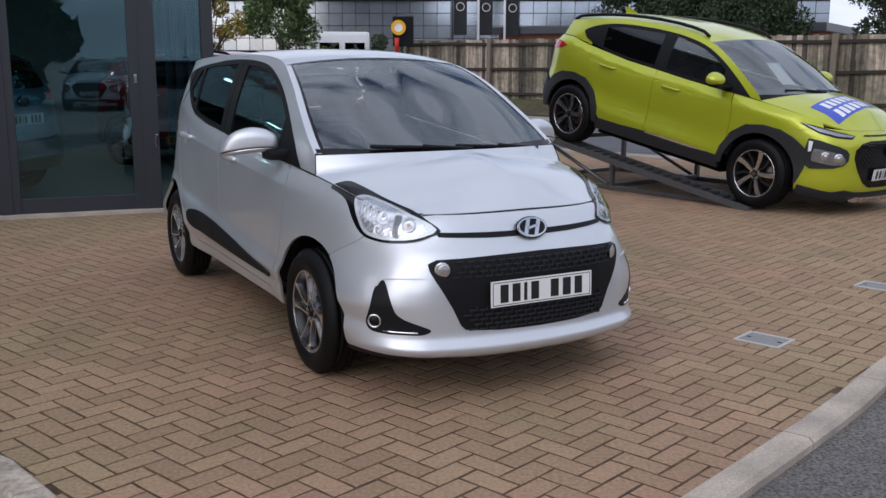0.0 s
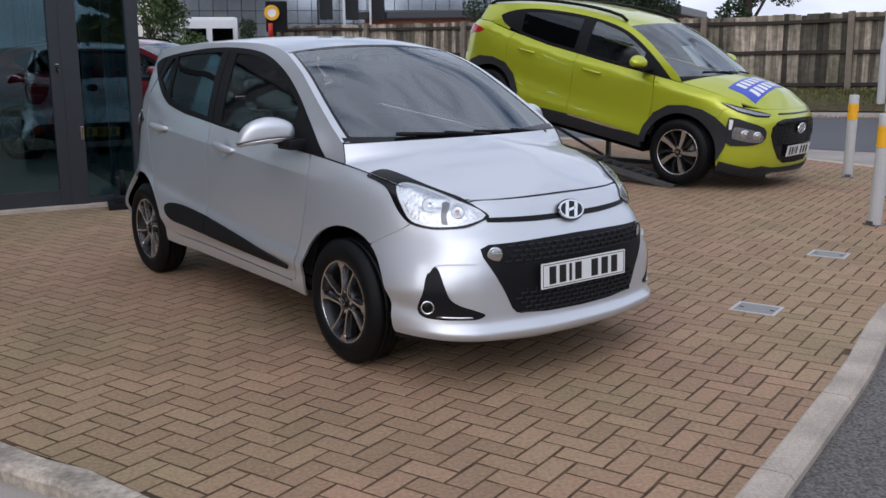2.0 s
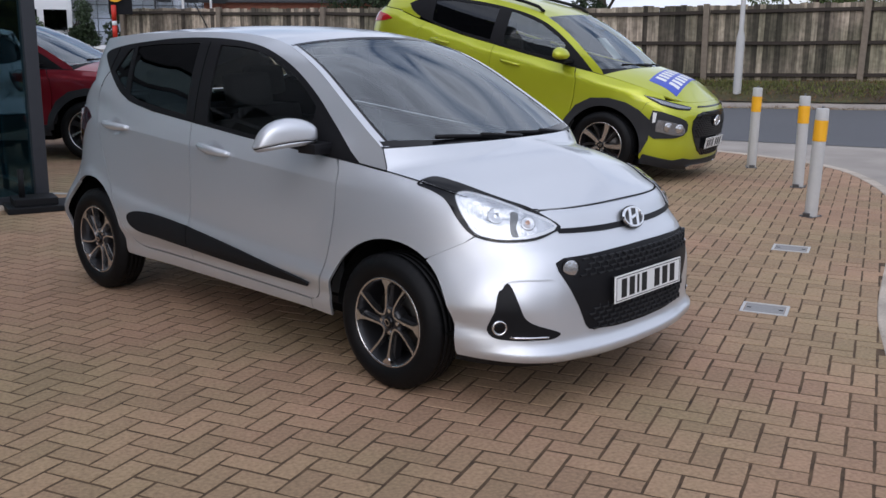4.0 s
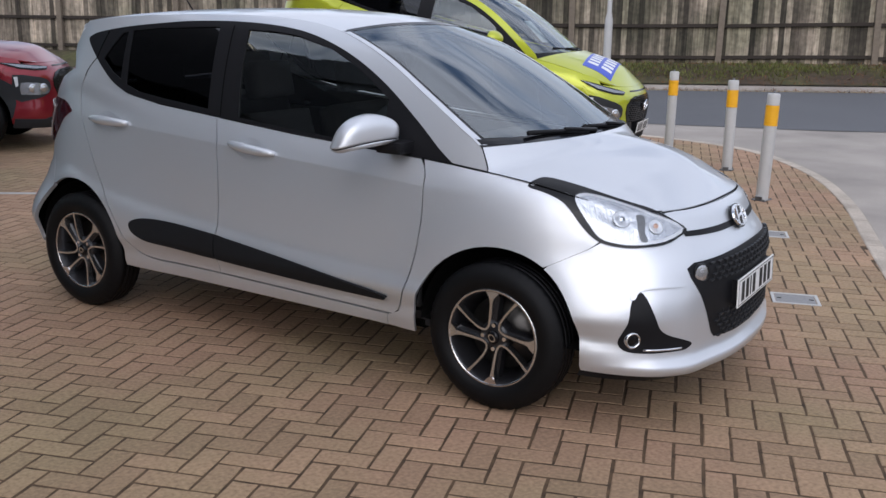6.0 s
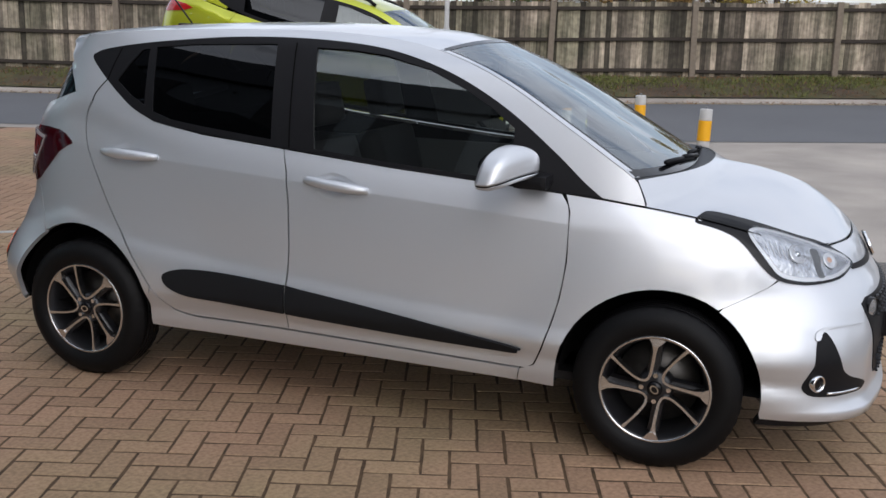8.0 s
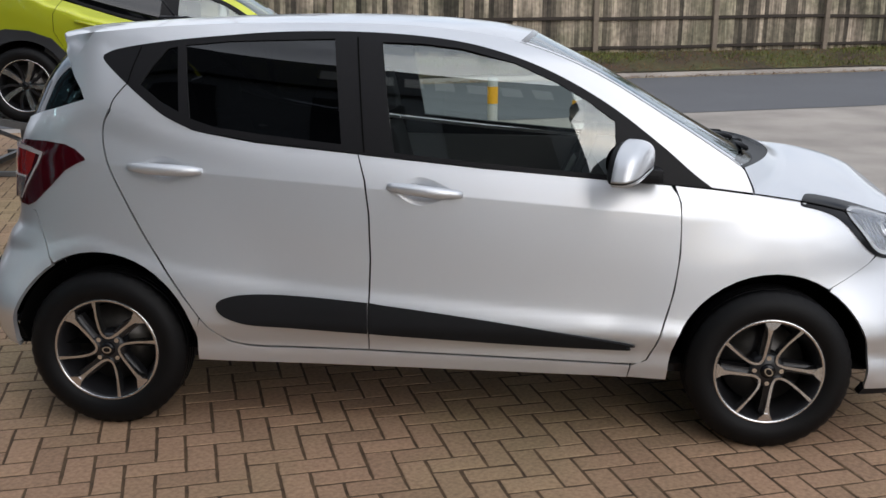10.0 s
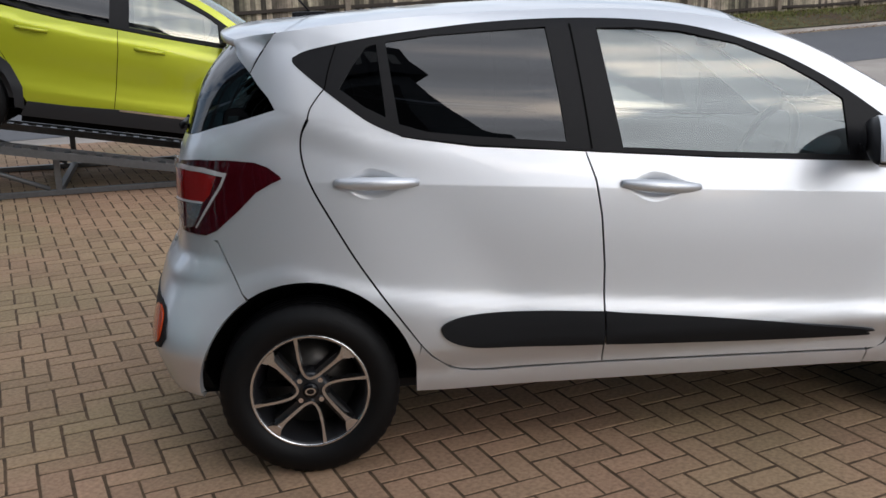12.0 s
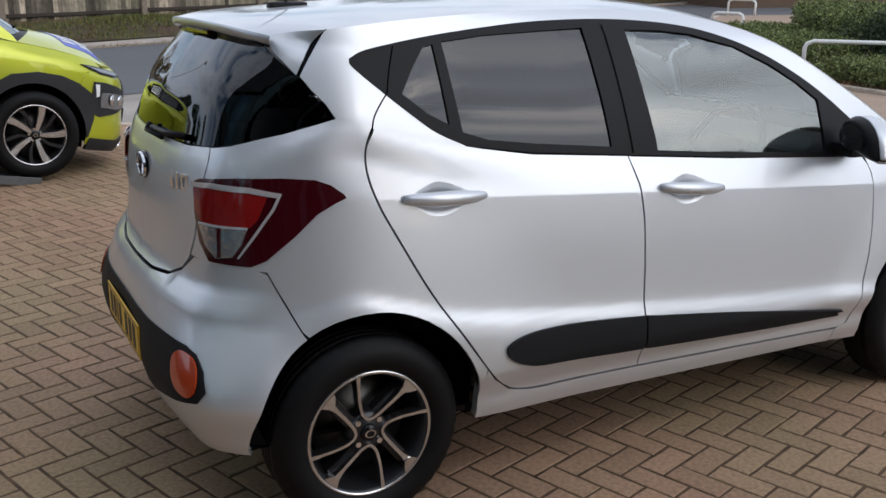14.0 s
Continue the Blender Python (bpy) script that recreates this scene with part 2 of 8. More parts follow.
M_WHITEPAINT = paint("pale_silver_paint", (0.55, 0.58, 0.60), 0.36, 0.5)
M_LAMP = material("ceiling_lamp_diffuser", (1.0, 0.97, 0.92), 0.5, emit=20.0)
M_INT = material("dark_showroom_wall", (0.11, 0.12, 0.13), 0.8, var=0.1)
M_TILE = material("grey_floor_tile", (0.16, 0.175, 0.18), 0.3, var=0.06)
M_FARGLASS = material("far_curtain_glass", (0.46, 0.51, 0.57), 0.12, 0.85, var=0.2, var_scale=0.35, obj=0.15)
M_FARWHITE = material("far_white_cladding", (0.62, 0.64, 0.66), 0.5, var=0.05)
M_FARBRICK = material("far_red_brick", (0.22, 0.085, 0.055), 0.9, var=0.3, var_scale=5)
M_SIGNRED = material("red_sign_paint", (0.55, 0.03, 0.015), 0.45)
M_FLAG = material("black_flag_cloth", (0.012, 0.014, 0.016), 0.8)
M_RAILWHITE = material("white_handrail", (0.70, 0.70, 0.68), 0.4, var=0.05)
M_ISLAND = material("pinkish_paving", (0.325, 0.238, 0.175), 0.9, var=0.2, var_scale=30, stain=0.2, stain_scale=1.5, bump=0.5, bump_scale=150)
M_LID = material("steel_access_cover", (0.28, 0.27, 0.26), 0.5, 0.6, var=0.25, var_scale=35, bump=0.4, bump_scale=120)

# ---- mesh helpers ----
from mathutils.bvhtree import BVHTree
from mathutils.geometry import delaunay_2d_cdt


def link(name, me, mat, parent=None, label=""):
    ob = new(name, me)
    if mat is not None and not me.materials:
        me.materials.append(mat)
    if parent is not None:
        ob.parent = parent
    if label:
        ob["label"] = label
    return ob


def part(name, bm, mat, parent, label="", smooth=False):
    """Links a bmesh as one mesh object under a thing or a part."""
    me = bpy.data.meshes.new(name)
    bm.to_mesh(me)
    bm.free()
    if smooth:
        me.polygons.foreach_set("use_smooth", [True] * len(me.polygons))
    return link(name, me, mat, parent, label)


def mesh_of(name, verts, faces, smooth=False, normals=None):
    me = bpy.data.meshes.new(name)
    me.from_pydata([tuple(v) for v in verts], [], [tuple(f) for f in faces])
    me.update()
    if smooth:
        me.polygons.foreach_set("use_smooth", [True] * len(me.polygons))
    if normals is not None:
        me.normals_split_custom_set_from_vertices([tuple(n) for n in normals])
    return me


def thing(name, label, category, m=None, group="", kind=""):
    ob = new(name)
    if m is not None:
        ob.matrix_basis = m
    return tagged(ob, label, category, group, kind)


def box(bm, x0, x1, y0, y1, z0, z1, bevel=0.0, m=None):
    vs = [bm.verts.new((x, y, z)) for x in (x0, x1) for y in (y0, y1) for z in (z0, z1)]
    fs = [bm.faces.new([vs[i] for i in q]) for q in ((0, 1, 3, 2), (4, 6, 7, 5), (0, 4, 5, 1), (2, 3, 7, 6), (0, 2, 6, 4), (1, 5, 7, 3))]
    if bevel:
        es = list({e for f in fs for e in f.edges})
        out = bmesh.ops.bevel(bm, geom=es, offset=bevel, segments=2, profile=0.7, affect="EDGES")
        vs = list({v for f in out["faces"] for v in f.verts} | {v for v in vs if v.is_valid})
    if m is not None:
        bmesh.ops.transform(bm, matrix=m, verts=vs)
    return vs


def boxes(name, spec, mat, parent, label="", bevel=0.004, m=None):
    bm = bmesh.new()
    for b in spec:
        box(bm, *b, bevel=bevel, m=m)
    return part(name, bm, mat, parent, label)


def lathe(profile, n=48, axis="y"):
    """Verts and faces of a profile (radius, along) turned round an axis."""
    k = len(profile)
    vs, fs = [], []
    for i in range(n):
        a = 2 * math.pi * i / n
        c, s = math.cos(a), math.sin(a)
        for r, h in profile:
            vs.append((r * c, h, r * s) if axis == "y" else (r * c, r * s, h))
    for i in range(n):
        j = (i + 1) % n
        for q in range(k - 1):
            f = (i * k + q, j * k + q, j * k + q + 1, i * k + q + 1)
            fs.append(f if axis == "z" else f[::-1])
    return vs, fs


def tube(points, radius, n=10, taper=None):
    """Verts and faces of a round bar along points; taper: radius at each point."""
    pts = [Vector(p) for p in points]
    vs, fs = [], []
    for i, p in enumerate(pts):
        d = (pts[min(i + 1, len(pts) - 1)] - pts[max(i - 1, 0)]).normalized()
        u = d.orthogonal().normalized() if i == 0 else (u - d * u.dot(d)).normalized()
        w = d.cross(u)
        r = taper[i] if taper else radius
        vs += [p + (u * math.cos(2 * math.pi * j / n) + w * math.sin(2 * math.pi * j / n)) * r for j in range(n)]
    for i in range(len(pts) - 1):
        for j in range(n):
            k = (j + 1) % n
            fs.append((i * n + j, i * n + k, (i + 1) * n + k, (i + 1) * n + j))
    fs.append(tuple(range(n))[::-1])
    fs.append(tuple((len(pts) - 1) * n + j for j in range(n)))
    return vs, fs


def rod(name, points, radius, mat, parent, label="", n=10, taper=None):
    return link(name, mesh_of(name, *tube(points, radius, n, taper), smooth=True), mat, parent, label)


def smooth_line(pts, n=12, closed=False):
    """Catmull-Rom curve through a few points of any dimension."""
    p = np.array(pts, float)
    if closed:
        p = np.vstack([p[-1], p, p[0], p[1]])
    else:
        p = np.vstack([2 * p[0] - p[1], p, 2 * p[-1] - p[-2]])
    out = []
    for i in range(1, len(p) - 2):
        for t in np.linspace(0, 1, n, endpoint=False):
            out.append(0.5 * (2 * p[i] + (p[i + 1] - p[i - 1]) * t + (2 * p[i - 1] - 5 * p[i] + 4 * p[i + 1] - p[i + 2]) * t * t + (3 * p[i] - p[i - 1] - 3 * p[i + 1] + p[i + 2]) * t ** 3))
    if not closed:
        out.append(p[-2])
    return np.array(out)


def profile(pairs):
    """A smooth function through (x, y) pairs, flat past its ends."""
    a = np.array(sorted(pairs), float)
    x, y = a[:, 0], a[:, 1]
    d = np.diff(y) / np.diff(x)
    m = np.zeros(len(x))
    for i in range(1, len(x) - 1):
        m[i] = 0 if d[i - 1] * d[i] <= 0 else 2 * d[i - 1] * d[i] / (d[i - 1] + d[i])
    m[0], m[-1] = d[0], d[-1]

    def f(q):
        q = np.clip(np.asarray(q, float), x[0], x[-1])
        i = np.clip(np.searchsorted(x, q) - 1, 0, len(x) - 2)
        h = x[i + 1] - x[i]
        t = (q - x[i]) / h
        return (2 * t ** 3 - 3 * t ** 2 + 1) * y[i] + (t ** 3 - 2 * t ** 2 + t) * h * m[i] + (3 * t ** 2 - 2 * t ** 3) * y[i + 1] + (t ** 3 - t ** 2) * h * m[i + 1]
    return f


def step(a, b, x):
    t = np.clip((np.asarray(x, float) - a) / (b - a), 0, 1)
    return t * t * (3 - 2 * t)


def inside(poly, pts):
    poly, pts = np.asarray(poly), np.asarray(pts)
    x, y = pts[:, 0], pts[:, 1]
    hit = np.zeros(len(pts), bool)
    for (x0, y0), (x1, y1) in zip(poly, np.roll(poly, -1, 0)):
        hit ^= ((y0 > y) != (y1 > y)) & (x < (x1 - x0) * (y - y0) / (y1 - y0 + 1e-12) + x0)
    return hit


def edge_distance(poly, pts):
    best = np.full(len(pts), 1e9)
    for a, b in zip(poly, np.roll(poly, -1, 0)):
        ab = b - a
        t = np.clip(((pts - a) @ ab) / (ab @ ab + 1e-12), 0, 1)
        best = np.minimum(best, np.linalg.norm(pts - a - t[:, None] * ab, axis=1))
    return best


def resample(poly, size):
    out = []
    for a, b in zip(poly, np.roll(poly, -1, 0)):
        k = max(1, int(np.linalg.norm(b - a) / size + 0.5))
        out += [a + (b - a) * i / k for i in range(k)]
    return np.array(out)


def shrink(poly, d):
    """Moves an outline inwards by d."""
    a = np.roll(poly, 1, 0) - poly
    b = np.roll(poly, -1, 0) - poly
    area = 0.5 * np.sum(poly[:, 0] * np.roll(poly[:, 1], -1) - np.roll(poly[:, 0], -1) * poly[:, 1])
    na = np.stack([a[:, 1], -a[:, 0]], 1) / (np.linalg.norm(a, axis=1)[:, None] + 1e-9)
    nb = np.stack([-b[:, 1], b[:, 0]], 1) / (np.linalg.norm(b, axis=1)[:, None] + 1e-9)
    n = na + nb
    n /= np.linalg.norm(n, axis=1)[:, None] + 1e-9
    return poly + n * d * (1 if area > 0 else -1)


def sheet(name, fn, outline, side=1, size=0.035, off=0.0, rim=0.012, gap=0.0, bulge=0.0, holes=(), out=None, ridge=None):
    """A curved panel: the outline lies in the surface's own two coordinates; fn maps them to places.
    side -1 mirrors it across the car. rim: the depth of the folded edge."""
    poly = np.array(outline, float)
    if gap:
        poly = shrink(poly, gap)
    poly = resample(poly, size)
    loops = [poly] + [resample(np.array(h, float), size) for h in holes]
    lo, hi = poly.min(0), poly.max(0)
    gx, gy = np.meshgrid(np.arange(lo[0], hi[0], size), np.arange(lo[1], hi[1], size))
    grid = np.stack([gx.ravel() + size * 0.37, gy.ravel() + size * 0.41], 1)
    keep = inside(poly, grid) & (edge_distance(poly, grid) > size * 0.45)
    for h in loops[1:]:
        keep &= ~inside(h, grid) & (edge_distance(h, grid) > size * 0.45)
    grid = grid[keep]
    if ridge is not None:
        rl = np.concatenate([np.linspace(p, q, 9)[:-1] for p, q in zip(ridge, ridge[1:])])
        rl = rl[inside(poly, rl) & (edge_distance(poly, rl) > 0.004)]
        for h in loops[1:]:
            rl = rl[~inside(h, rl) & (edge_distance(h, rl) > 0.004)]
        rows = [rl, rl + (0, 0.004), rl - (0, 0.004)]
        grid = grid[np.min([np.linalg.norm(grid - p, axis=1) for p in rl], axis=0) > 0.011]
        grid = np.vstack([grid] + rows)
    pts = np.vstack(loops + [grid])
    faces, k = [], 0
    for lp in loops:
        faces.append(list(range(k, k + len(lp))))
        k += len(lp)
    res = delaunay_2d_cdt([Vector(p) for p in pts], [], faces, 2 if holes else 1, 1e-6)
    uv = np.array([tuple(v) for v in res[0]])
    tri = [tuple(f) for f in res[2]]
    e = 0.0015
    P = fn(uv[:, 0], uv[:, 1])
    du = fn(uv[:, 0] + e, uv[:, 1]) - fn(uv[:, 0] - e, uv[:, 1])
    dv = fn(uv[:, 0], uv[:, 1] + e) - fn(uv[:, 0], uv[:, 1] - e)
    N = np.cross(du, dv)
    N /= np.linalg.norm(N, axis=1)[:, None] + 1e-12
    ref = np.array(out if out is not None else (0, -1, 0), float)
    if np.mean(N @ ref) < 0:
        N = -N
    lift = np.full(len(uv), off)
    if bulge:
        lift = lift + bulge * step(0, 0.05, edge_distance(poly, uv))
    P = P + N * lift[:, None]
    fixed = []
    for a, b, c in tri:
        n = np.cross(P[b] - P[a], P[c] - P[a])
        fixed.append((a, b, c) if n @ N[a] > 0 else (a, c, b))
    verts, normals = list(P), list(N)
    if rim:
        count = {}
        for f in fixed:
            for i in range(3):
                q = (f[i], f[(i + 1) % 3])
                count[tuple(sorted(q))] = count.get(tuple(sorted(q)), []) + [q]
        copy, low = {}, {}
        for q in count.values():
            if len(q) == 1:
                for i in q[0]:
                    if i not in copy:
                        copy[i] = len(verts)
                        verts.append(P[i]), normals.append((0, 0, 0))
                        low[i] = len(verts)
                        verts.append(P[i] - N[i] * rim), normals.append((0, 0, 0))
                a, b = q[0]
                fixed.append((copy[b], copy[a], low[a], low[b]))
    if side < 0:
        verts = [np.array((v[0], -v[1], v[2])) for v in verts]
        normals = [(n[0], -n[1], n[2]) for n in normals]
        fixed = [f[::-1] for f in fixed]
    return mesh_of(name, verts, fixed, True, None if abs(bulge) > 0.013 else normals)


def coons(name, centre, edge, c0, c1, nu=24, nv=14, rim=0.012, power=1.0):
    """A patch between a centre line and a side line (both from c0's end to c1's end), mirrored across the car."""
    u, v = np.linspace(0, 1, nu), np.linspace(0, 1, nv) ** power
    C, E, A, B = centre(u), edge(u), c0(v), c1(v)
    U, V = u[:, None, None], v[None, :, None]
    P = (1 - V) * C[:, None] + V * E[:, None] + (1 - U) * A[None] + U * B[None] - ((1 - U) * ((1 - V) * A[0] + V * A[-1]) + U * ((1 - V) * B[0] + V * B[-1]))
    full = np.concatenate([(P * np.array([1, -1, 1]))[:, :0:-1], P], 1)
    w = full.shape[1]
    verts = list(full.reshape(-1, 3))
    faces = [(i * w + j, i * w + j + 1, (i + 1) * w + j + 1, (i + 1) * w + j) for i in range(nu - 1) for j in range(w - 1)]
    n = np.cross(np.array(verts[faces[0][1]]) - verts[faces[0][0]], np.array(verts[faces[0][3]]) - verts[faces[0][0]])
    if n[2] < 0:
        faces = [f[::-1] for f in faces]
    if rim:
        ring = [j for j in range(w)] + [i * w + w - 1 for i in range(1, nu)] + [(nu - 1) * w + j for j in range(w - 2, -1, -1)] + [i * w for i in range(nu - 2, 0, -1)]
        k = len(verts)
        mid = np.mean(verts, 0)
        for i in ring:
            verts.append(verts[i]), verts.append(np.array(verts[i]) + np.array([0, 0, -rim]) + 0.002 * (mid - verts[i]))
        r = len(ring)
        for q in range(r):
            s = (q + 1) % r
            faces.append((k + 2 * q, k + 2 * q + 1, k + 2 * s + 1, k + 2 * s))
    return mesh_of(name, verts, faces, True)


def line(*pts):
    """A smooth 3D curve through points, as a function of 0..1 by length."""
    d = smooth_line(pts, 16)
    s = np.concatenate([[0], np.cumsum(np.linalg.norm(np.diff(d, axis=0), axis=1))])
    s /= s[-1]
    return lambda t: np.stack([np.interp(t, s, d[:, k]) for k in range(3)], 1)

# ---- site: ground, road, paving, kerbs, fence ----
FENCE0, ALONG, ACROSS = Vector((13.5, 18.05)), Vector((0.752, -0.659)), Vector((-0.659, -0.752))   # ACROSS points from the fence to the camera


def site(k, d):
    """Plan point k metres along the fence and d metres in front of it."""
    p = FENCE0 + ALONG * k + ACROSS * d
    return p.x, p.y


def height(x, y, d):
    h = -0.05 + 0.028 * min(max(0.0, x - 9.0), 40.0)
    if d < 1.95:
        h += 0.09 + 0.30 * float(step(1.95, 0.5, d))
    return h


def strip(name, ks, ds, lift, mat, parent=None, fn=height):
    vs, fs = [], []
    for k in ks:
        for d in ds:
            x, y = site(k, d)
            vs.append((x, y, fn(x, y, d) + lift))
    n = len(ds)
    for i in range(len(ks) - 1):
        for j in range(n - 1):
            fs.append((i * n + j, (i + 1) * n + j, (i + 1) * n + j + 1, i * n + j + 1))
    me = mesh_of(name, vs, fs, True)
    if me.polygons[0].normal.z < 0:
        me.flip_normals()
    return link(name, me, mat, parent)


KS = [-900, -300, -120, -60] + list(np.arange(-40, 60.1, 1.0)) + [75, 100, 150, 300, 900]
ground = tagged(strip("ground", KS, [-900, -300, -100, -30, -5, 0.5, 0.8, 1.2, 1.5, 1.8, 1.94, 1.96, 2.0, 2.5] + list(np.arange(3, 30.1, 1.0)) + [40, 60, 120, 300, 900], 0.0, M_APRON), "worn light grey asphalt yard and apron", "ground", kind="structure")
road = tagged(strip("road", [k for k in KS if -130 < k < 160], [2.0, 2.3, 3, 4, 5, 6, 7, 8.3], 0.006, M_ROAD), "dark grey asphalt road in front of the fence", "road", kind="structure")
tagged(strip("yellow_line", [k for k in KS if -130 < k < 160], [2.16, 2.26], 0.011, M_LINE), "faded yellow line along the road edge", "road marking", kind="structure")
verge = tagged(strip("verge", [k for k in KS if -130 < k < 160], [-1.0, -0.2, 0.2, 0.6, 1.0, 1.2, 1.4, 1.6, 1.8, 1.90, 1.94], 0.03, M_VERGE), "bank of soil and dead leaves under the fence", "verge", kind="structure")


def blades(name, spots, size, mat, parent=None, lean=0.5, rng=None):
    """Many small upright leaf quads as one mesh."""
    rng = rng or np.random.default_rng(3)
    vs, fs = [], []
    for x, y, z in spots:
        a = rng.uniform(0, 6.28)
        h, w = size * rng.uniform(0.5, 1.4), size * rng.uniform(0.10, 0.22)
        c, s = math.cos(a) * w, math.sin(a) * w
        lx, ly = rng.normal(0, lean * h), rng.normal(0, lean * h)
        k = len(vs)
        vs += [(x - c, y - s, z), (x + c, y + s, z), (x + lx + c * 0.3, y + ly + s * 0.3, z + h)]
        fs.append((k, k + 1, k + 2))
    return link(name, mesh_of(name, vs, fs), mat, parent)


rng = np.random.default_rng(7)
spots = []
for _ in range(60000):
    k, d = rng.uniform(-12, 42), rng.uniform(0.05, 1.9)
    dens = noise.noise((k * 0.35, d * 1.2, 0.3)) + 0.35 - 0.5 * abs(d - 0.9)
    if rng.random() < dens + 0.1:
        x, y = site(k, d)
        spots.append((x, y, height(x, y, d) + 0.02))
tagged(blades("verge_grass", spots, 0.085, M_GRASS, rng=rng), "patchy green grass on the bank by the fence", "grass", kind="stuff")
leaf_spots = []
for _ in range(16000):
    k, d = rng.uniform(-12, 40), rng.uniform(0.1, 2.4) ** 1.0
    x, y = site(k, d)
    leaf_spots.append((x, y, height(x, y, d) + (0.036 if d < 1.94 else 0.012)))
tagged(blades("fallen_leaves", leaf_spots, 0.05, material("dead_leaf", (0.16, 0.075, 0.03), 0.9, island=0.5), lean=1.6, rng=rng), "brown fallen leaves on the verge", "leaves", kind="stuff")

# far kerb of the road
def kerb_run(name, pts, width, z_top, depth, length, label, parent_kind="structure", fn=None, mat=None):
    """Kerb stones of one length laid along a line (outer side on the left of its direction)."""
    root = thing(name, label, "kerb", kind=parent_kind)
    d = smooth_line(pts, 20)
    s = np.concatenate([[0], np.cumsum(np.linalg.norm(np.diff(d, axis=0), axis=1))])
    n = max(1, round(s[-1] / length))
    length = s[-1] / n
    for i in range(n):
        qs = np.linspace(i * length + 0.004, (i + 1) * length - 0.004, 4)
        p = np.stack([np.interp(qs, s, d[:, 0]), np.interp(qs, s, d[:, 1])], 1)
        t = np.gradient(p, axis=0)
        t /= np.linalg.norm(t, axis=1)[:, None]
        nrm = np.stack([-t[:, 1], t[:, 0]], 1)
        vs, fs = [], []
        for q in range(4):
            b = fn(*p[q]) if fn else 0.0
            for o, z in ((0, -depth), (0, -0.004), (0.008, 0.0), (width - 0.018, 0.0), (width, -0.02), (width, -depth)):
                w = p[q] + nrm[q] * o
                vs.append((w[0], w[1], z_top + z + b))
        for q in range(3):
            for j in range(5):
                fs.append((q * 6 + j, q * 6 + j + 1, (q + 1) * 6 + j + 1, (q + 1) * 6 + j))
        fs += [(0, 1, 2, 3, 4, 5)[::-1], (18, 19, 20, 21, 22, 23)]
        me = mesh_of("kerb_stone", vs, fs)
        link("kerb_stone", me, mat or M_KERB, root)
    return root


P0 = [site(k, 1.90) for k in np.arange(46, -31, -4.0)]
kerb_run("far_kerb", P0, 0.05, 0.045, 0.2, 0.915, "weathered concrete kerb along the far road edge", fn=lambda x, y: height(x, y, 3.0))

# block paving
RIGHT = [(0.13, 2.34), (0.60, 2.85), (1.095, 3.39), (1.685, 4.05), (2.26, 4.75), (3.25, 5.76), (4.33, 6.84), (5.22, 7.92), (5.82, 8.98), (6.06, 9.75), (5.98, 10.6), (5.62, 11.5), (5.0, 12.6)]
LEFT = [(-9.5, 10.9), (-5.5, 7.1), (-2.02, 3.75), (-1.62, 3.42), (-1.27, 3.05), (-0.7, 2.42)]
TIP = [(-0.45, 2.18), (-0.15, 2.12)]
BACK = [(4.0, 14.2), (0.0, 17.7), (-4.0, 21.2), (-14.0, 21.0), (-14.0, 12.0)]
right_line = smooth_line(RIGHT, 10)
AREA = np.vstack([right_line, BACK, LEFT, TIP])


def slab(name, outline, z0, z1, mat, parent=None, size=1.0):
    pts = [Vector(p) for p in outline]
    res = delaunay_2d_cdt(pts, [], [list(range(len(pts)))], 1, 1e-5)
    bm = bmesh.new()
    top = [bm.verts.new((v.x, v.y, z1)) for v in res[0]]
    low = [bm.verts.new((v.x, v.y, z0)) for v in res[0]]
    count = {}
    for f in res[2]:
        f = list(f)
        bm.faces.new([top[i] for i in f])
        for a, b in zip(f, f[1:] + f[:1]):
            count[tuple(sorted((a, b)))] = count.get(tuple(sorted((a, b))), 0) + 1
    for (a, b), c in count.items():
        if c == 1:
            bm.faces.new([top[a], top[b], low[b], low[a]])
    bmesh.ops.recalc_face_normals(bm, faces=bm.faces)
    me = bpy.data.meshes.new(name)
    bm.to_mesh(me)
    bm.free()
    if me.polygons[0].normal.z < 0:
        me.flip_normals()
    return link(name, me, mat, parent)


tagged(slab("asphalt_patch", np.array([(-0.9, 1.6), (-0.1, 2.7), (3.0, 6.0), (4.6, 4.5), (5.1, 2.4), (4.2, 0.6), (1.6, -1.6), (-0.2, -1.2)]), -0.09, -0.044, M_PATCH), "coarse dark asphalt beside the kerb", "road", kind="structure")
pavement = tagged(slab("pavement", AREA, -0.12, -0.0021, M_JOINT), "forecourt of buff herringbone block paving with dark sandy joints", "paving", kind="structure")
kerb_run("kerb_right", RIGHT[::-1], 0.125, 0.006, 0.2, 0.915, "pale concrete flush kerb round the block paving")
kerb_run("kerb_tip", [(0.13, 2.34), (-0.02, 2.20), (-0.15, 2.12), (-0.32, 2.11), (-0.45, 2.18), (-0.7, 2.42)], 0.125, 0.008, 0.2, 0.30, "curved concrete kerb at the tip of the paving")
kerb_run("kerb_left", LEFT[::-1], 0.125, 0.012, 0.2, 0.915, "stained concrete kerb at the edge of the paving", mat=M_KERBOLD)

PAVE_A = radians(-42.5)
PAVE_CO, PAVE_SI = math.cos(PAVE_A), math.sin(PAVE_A)
B = 0.1


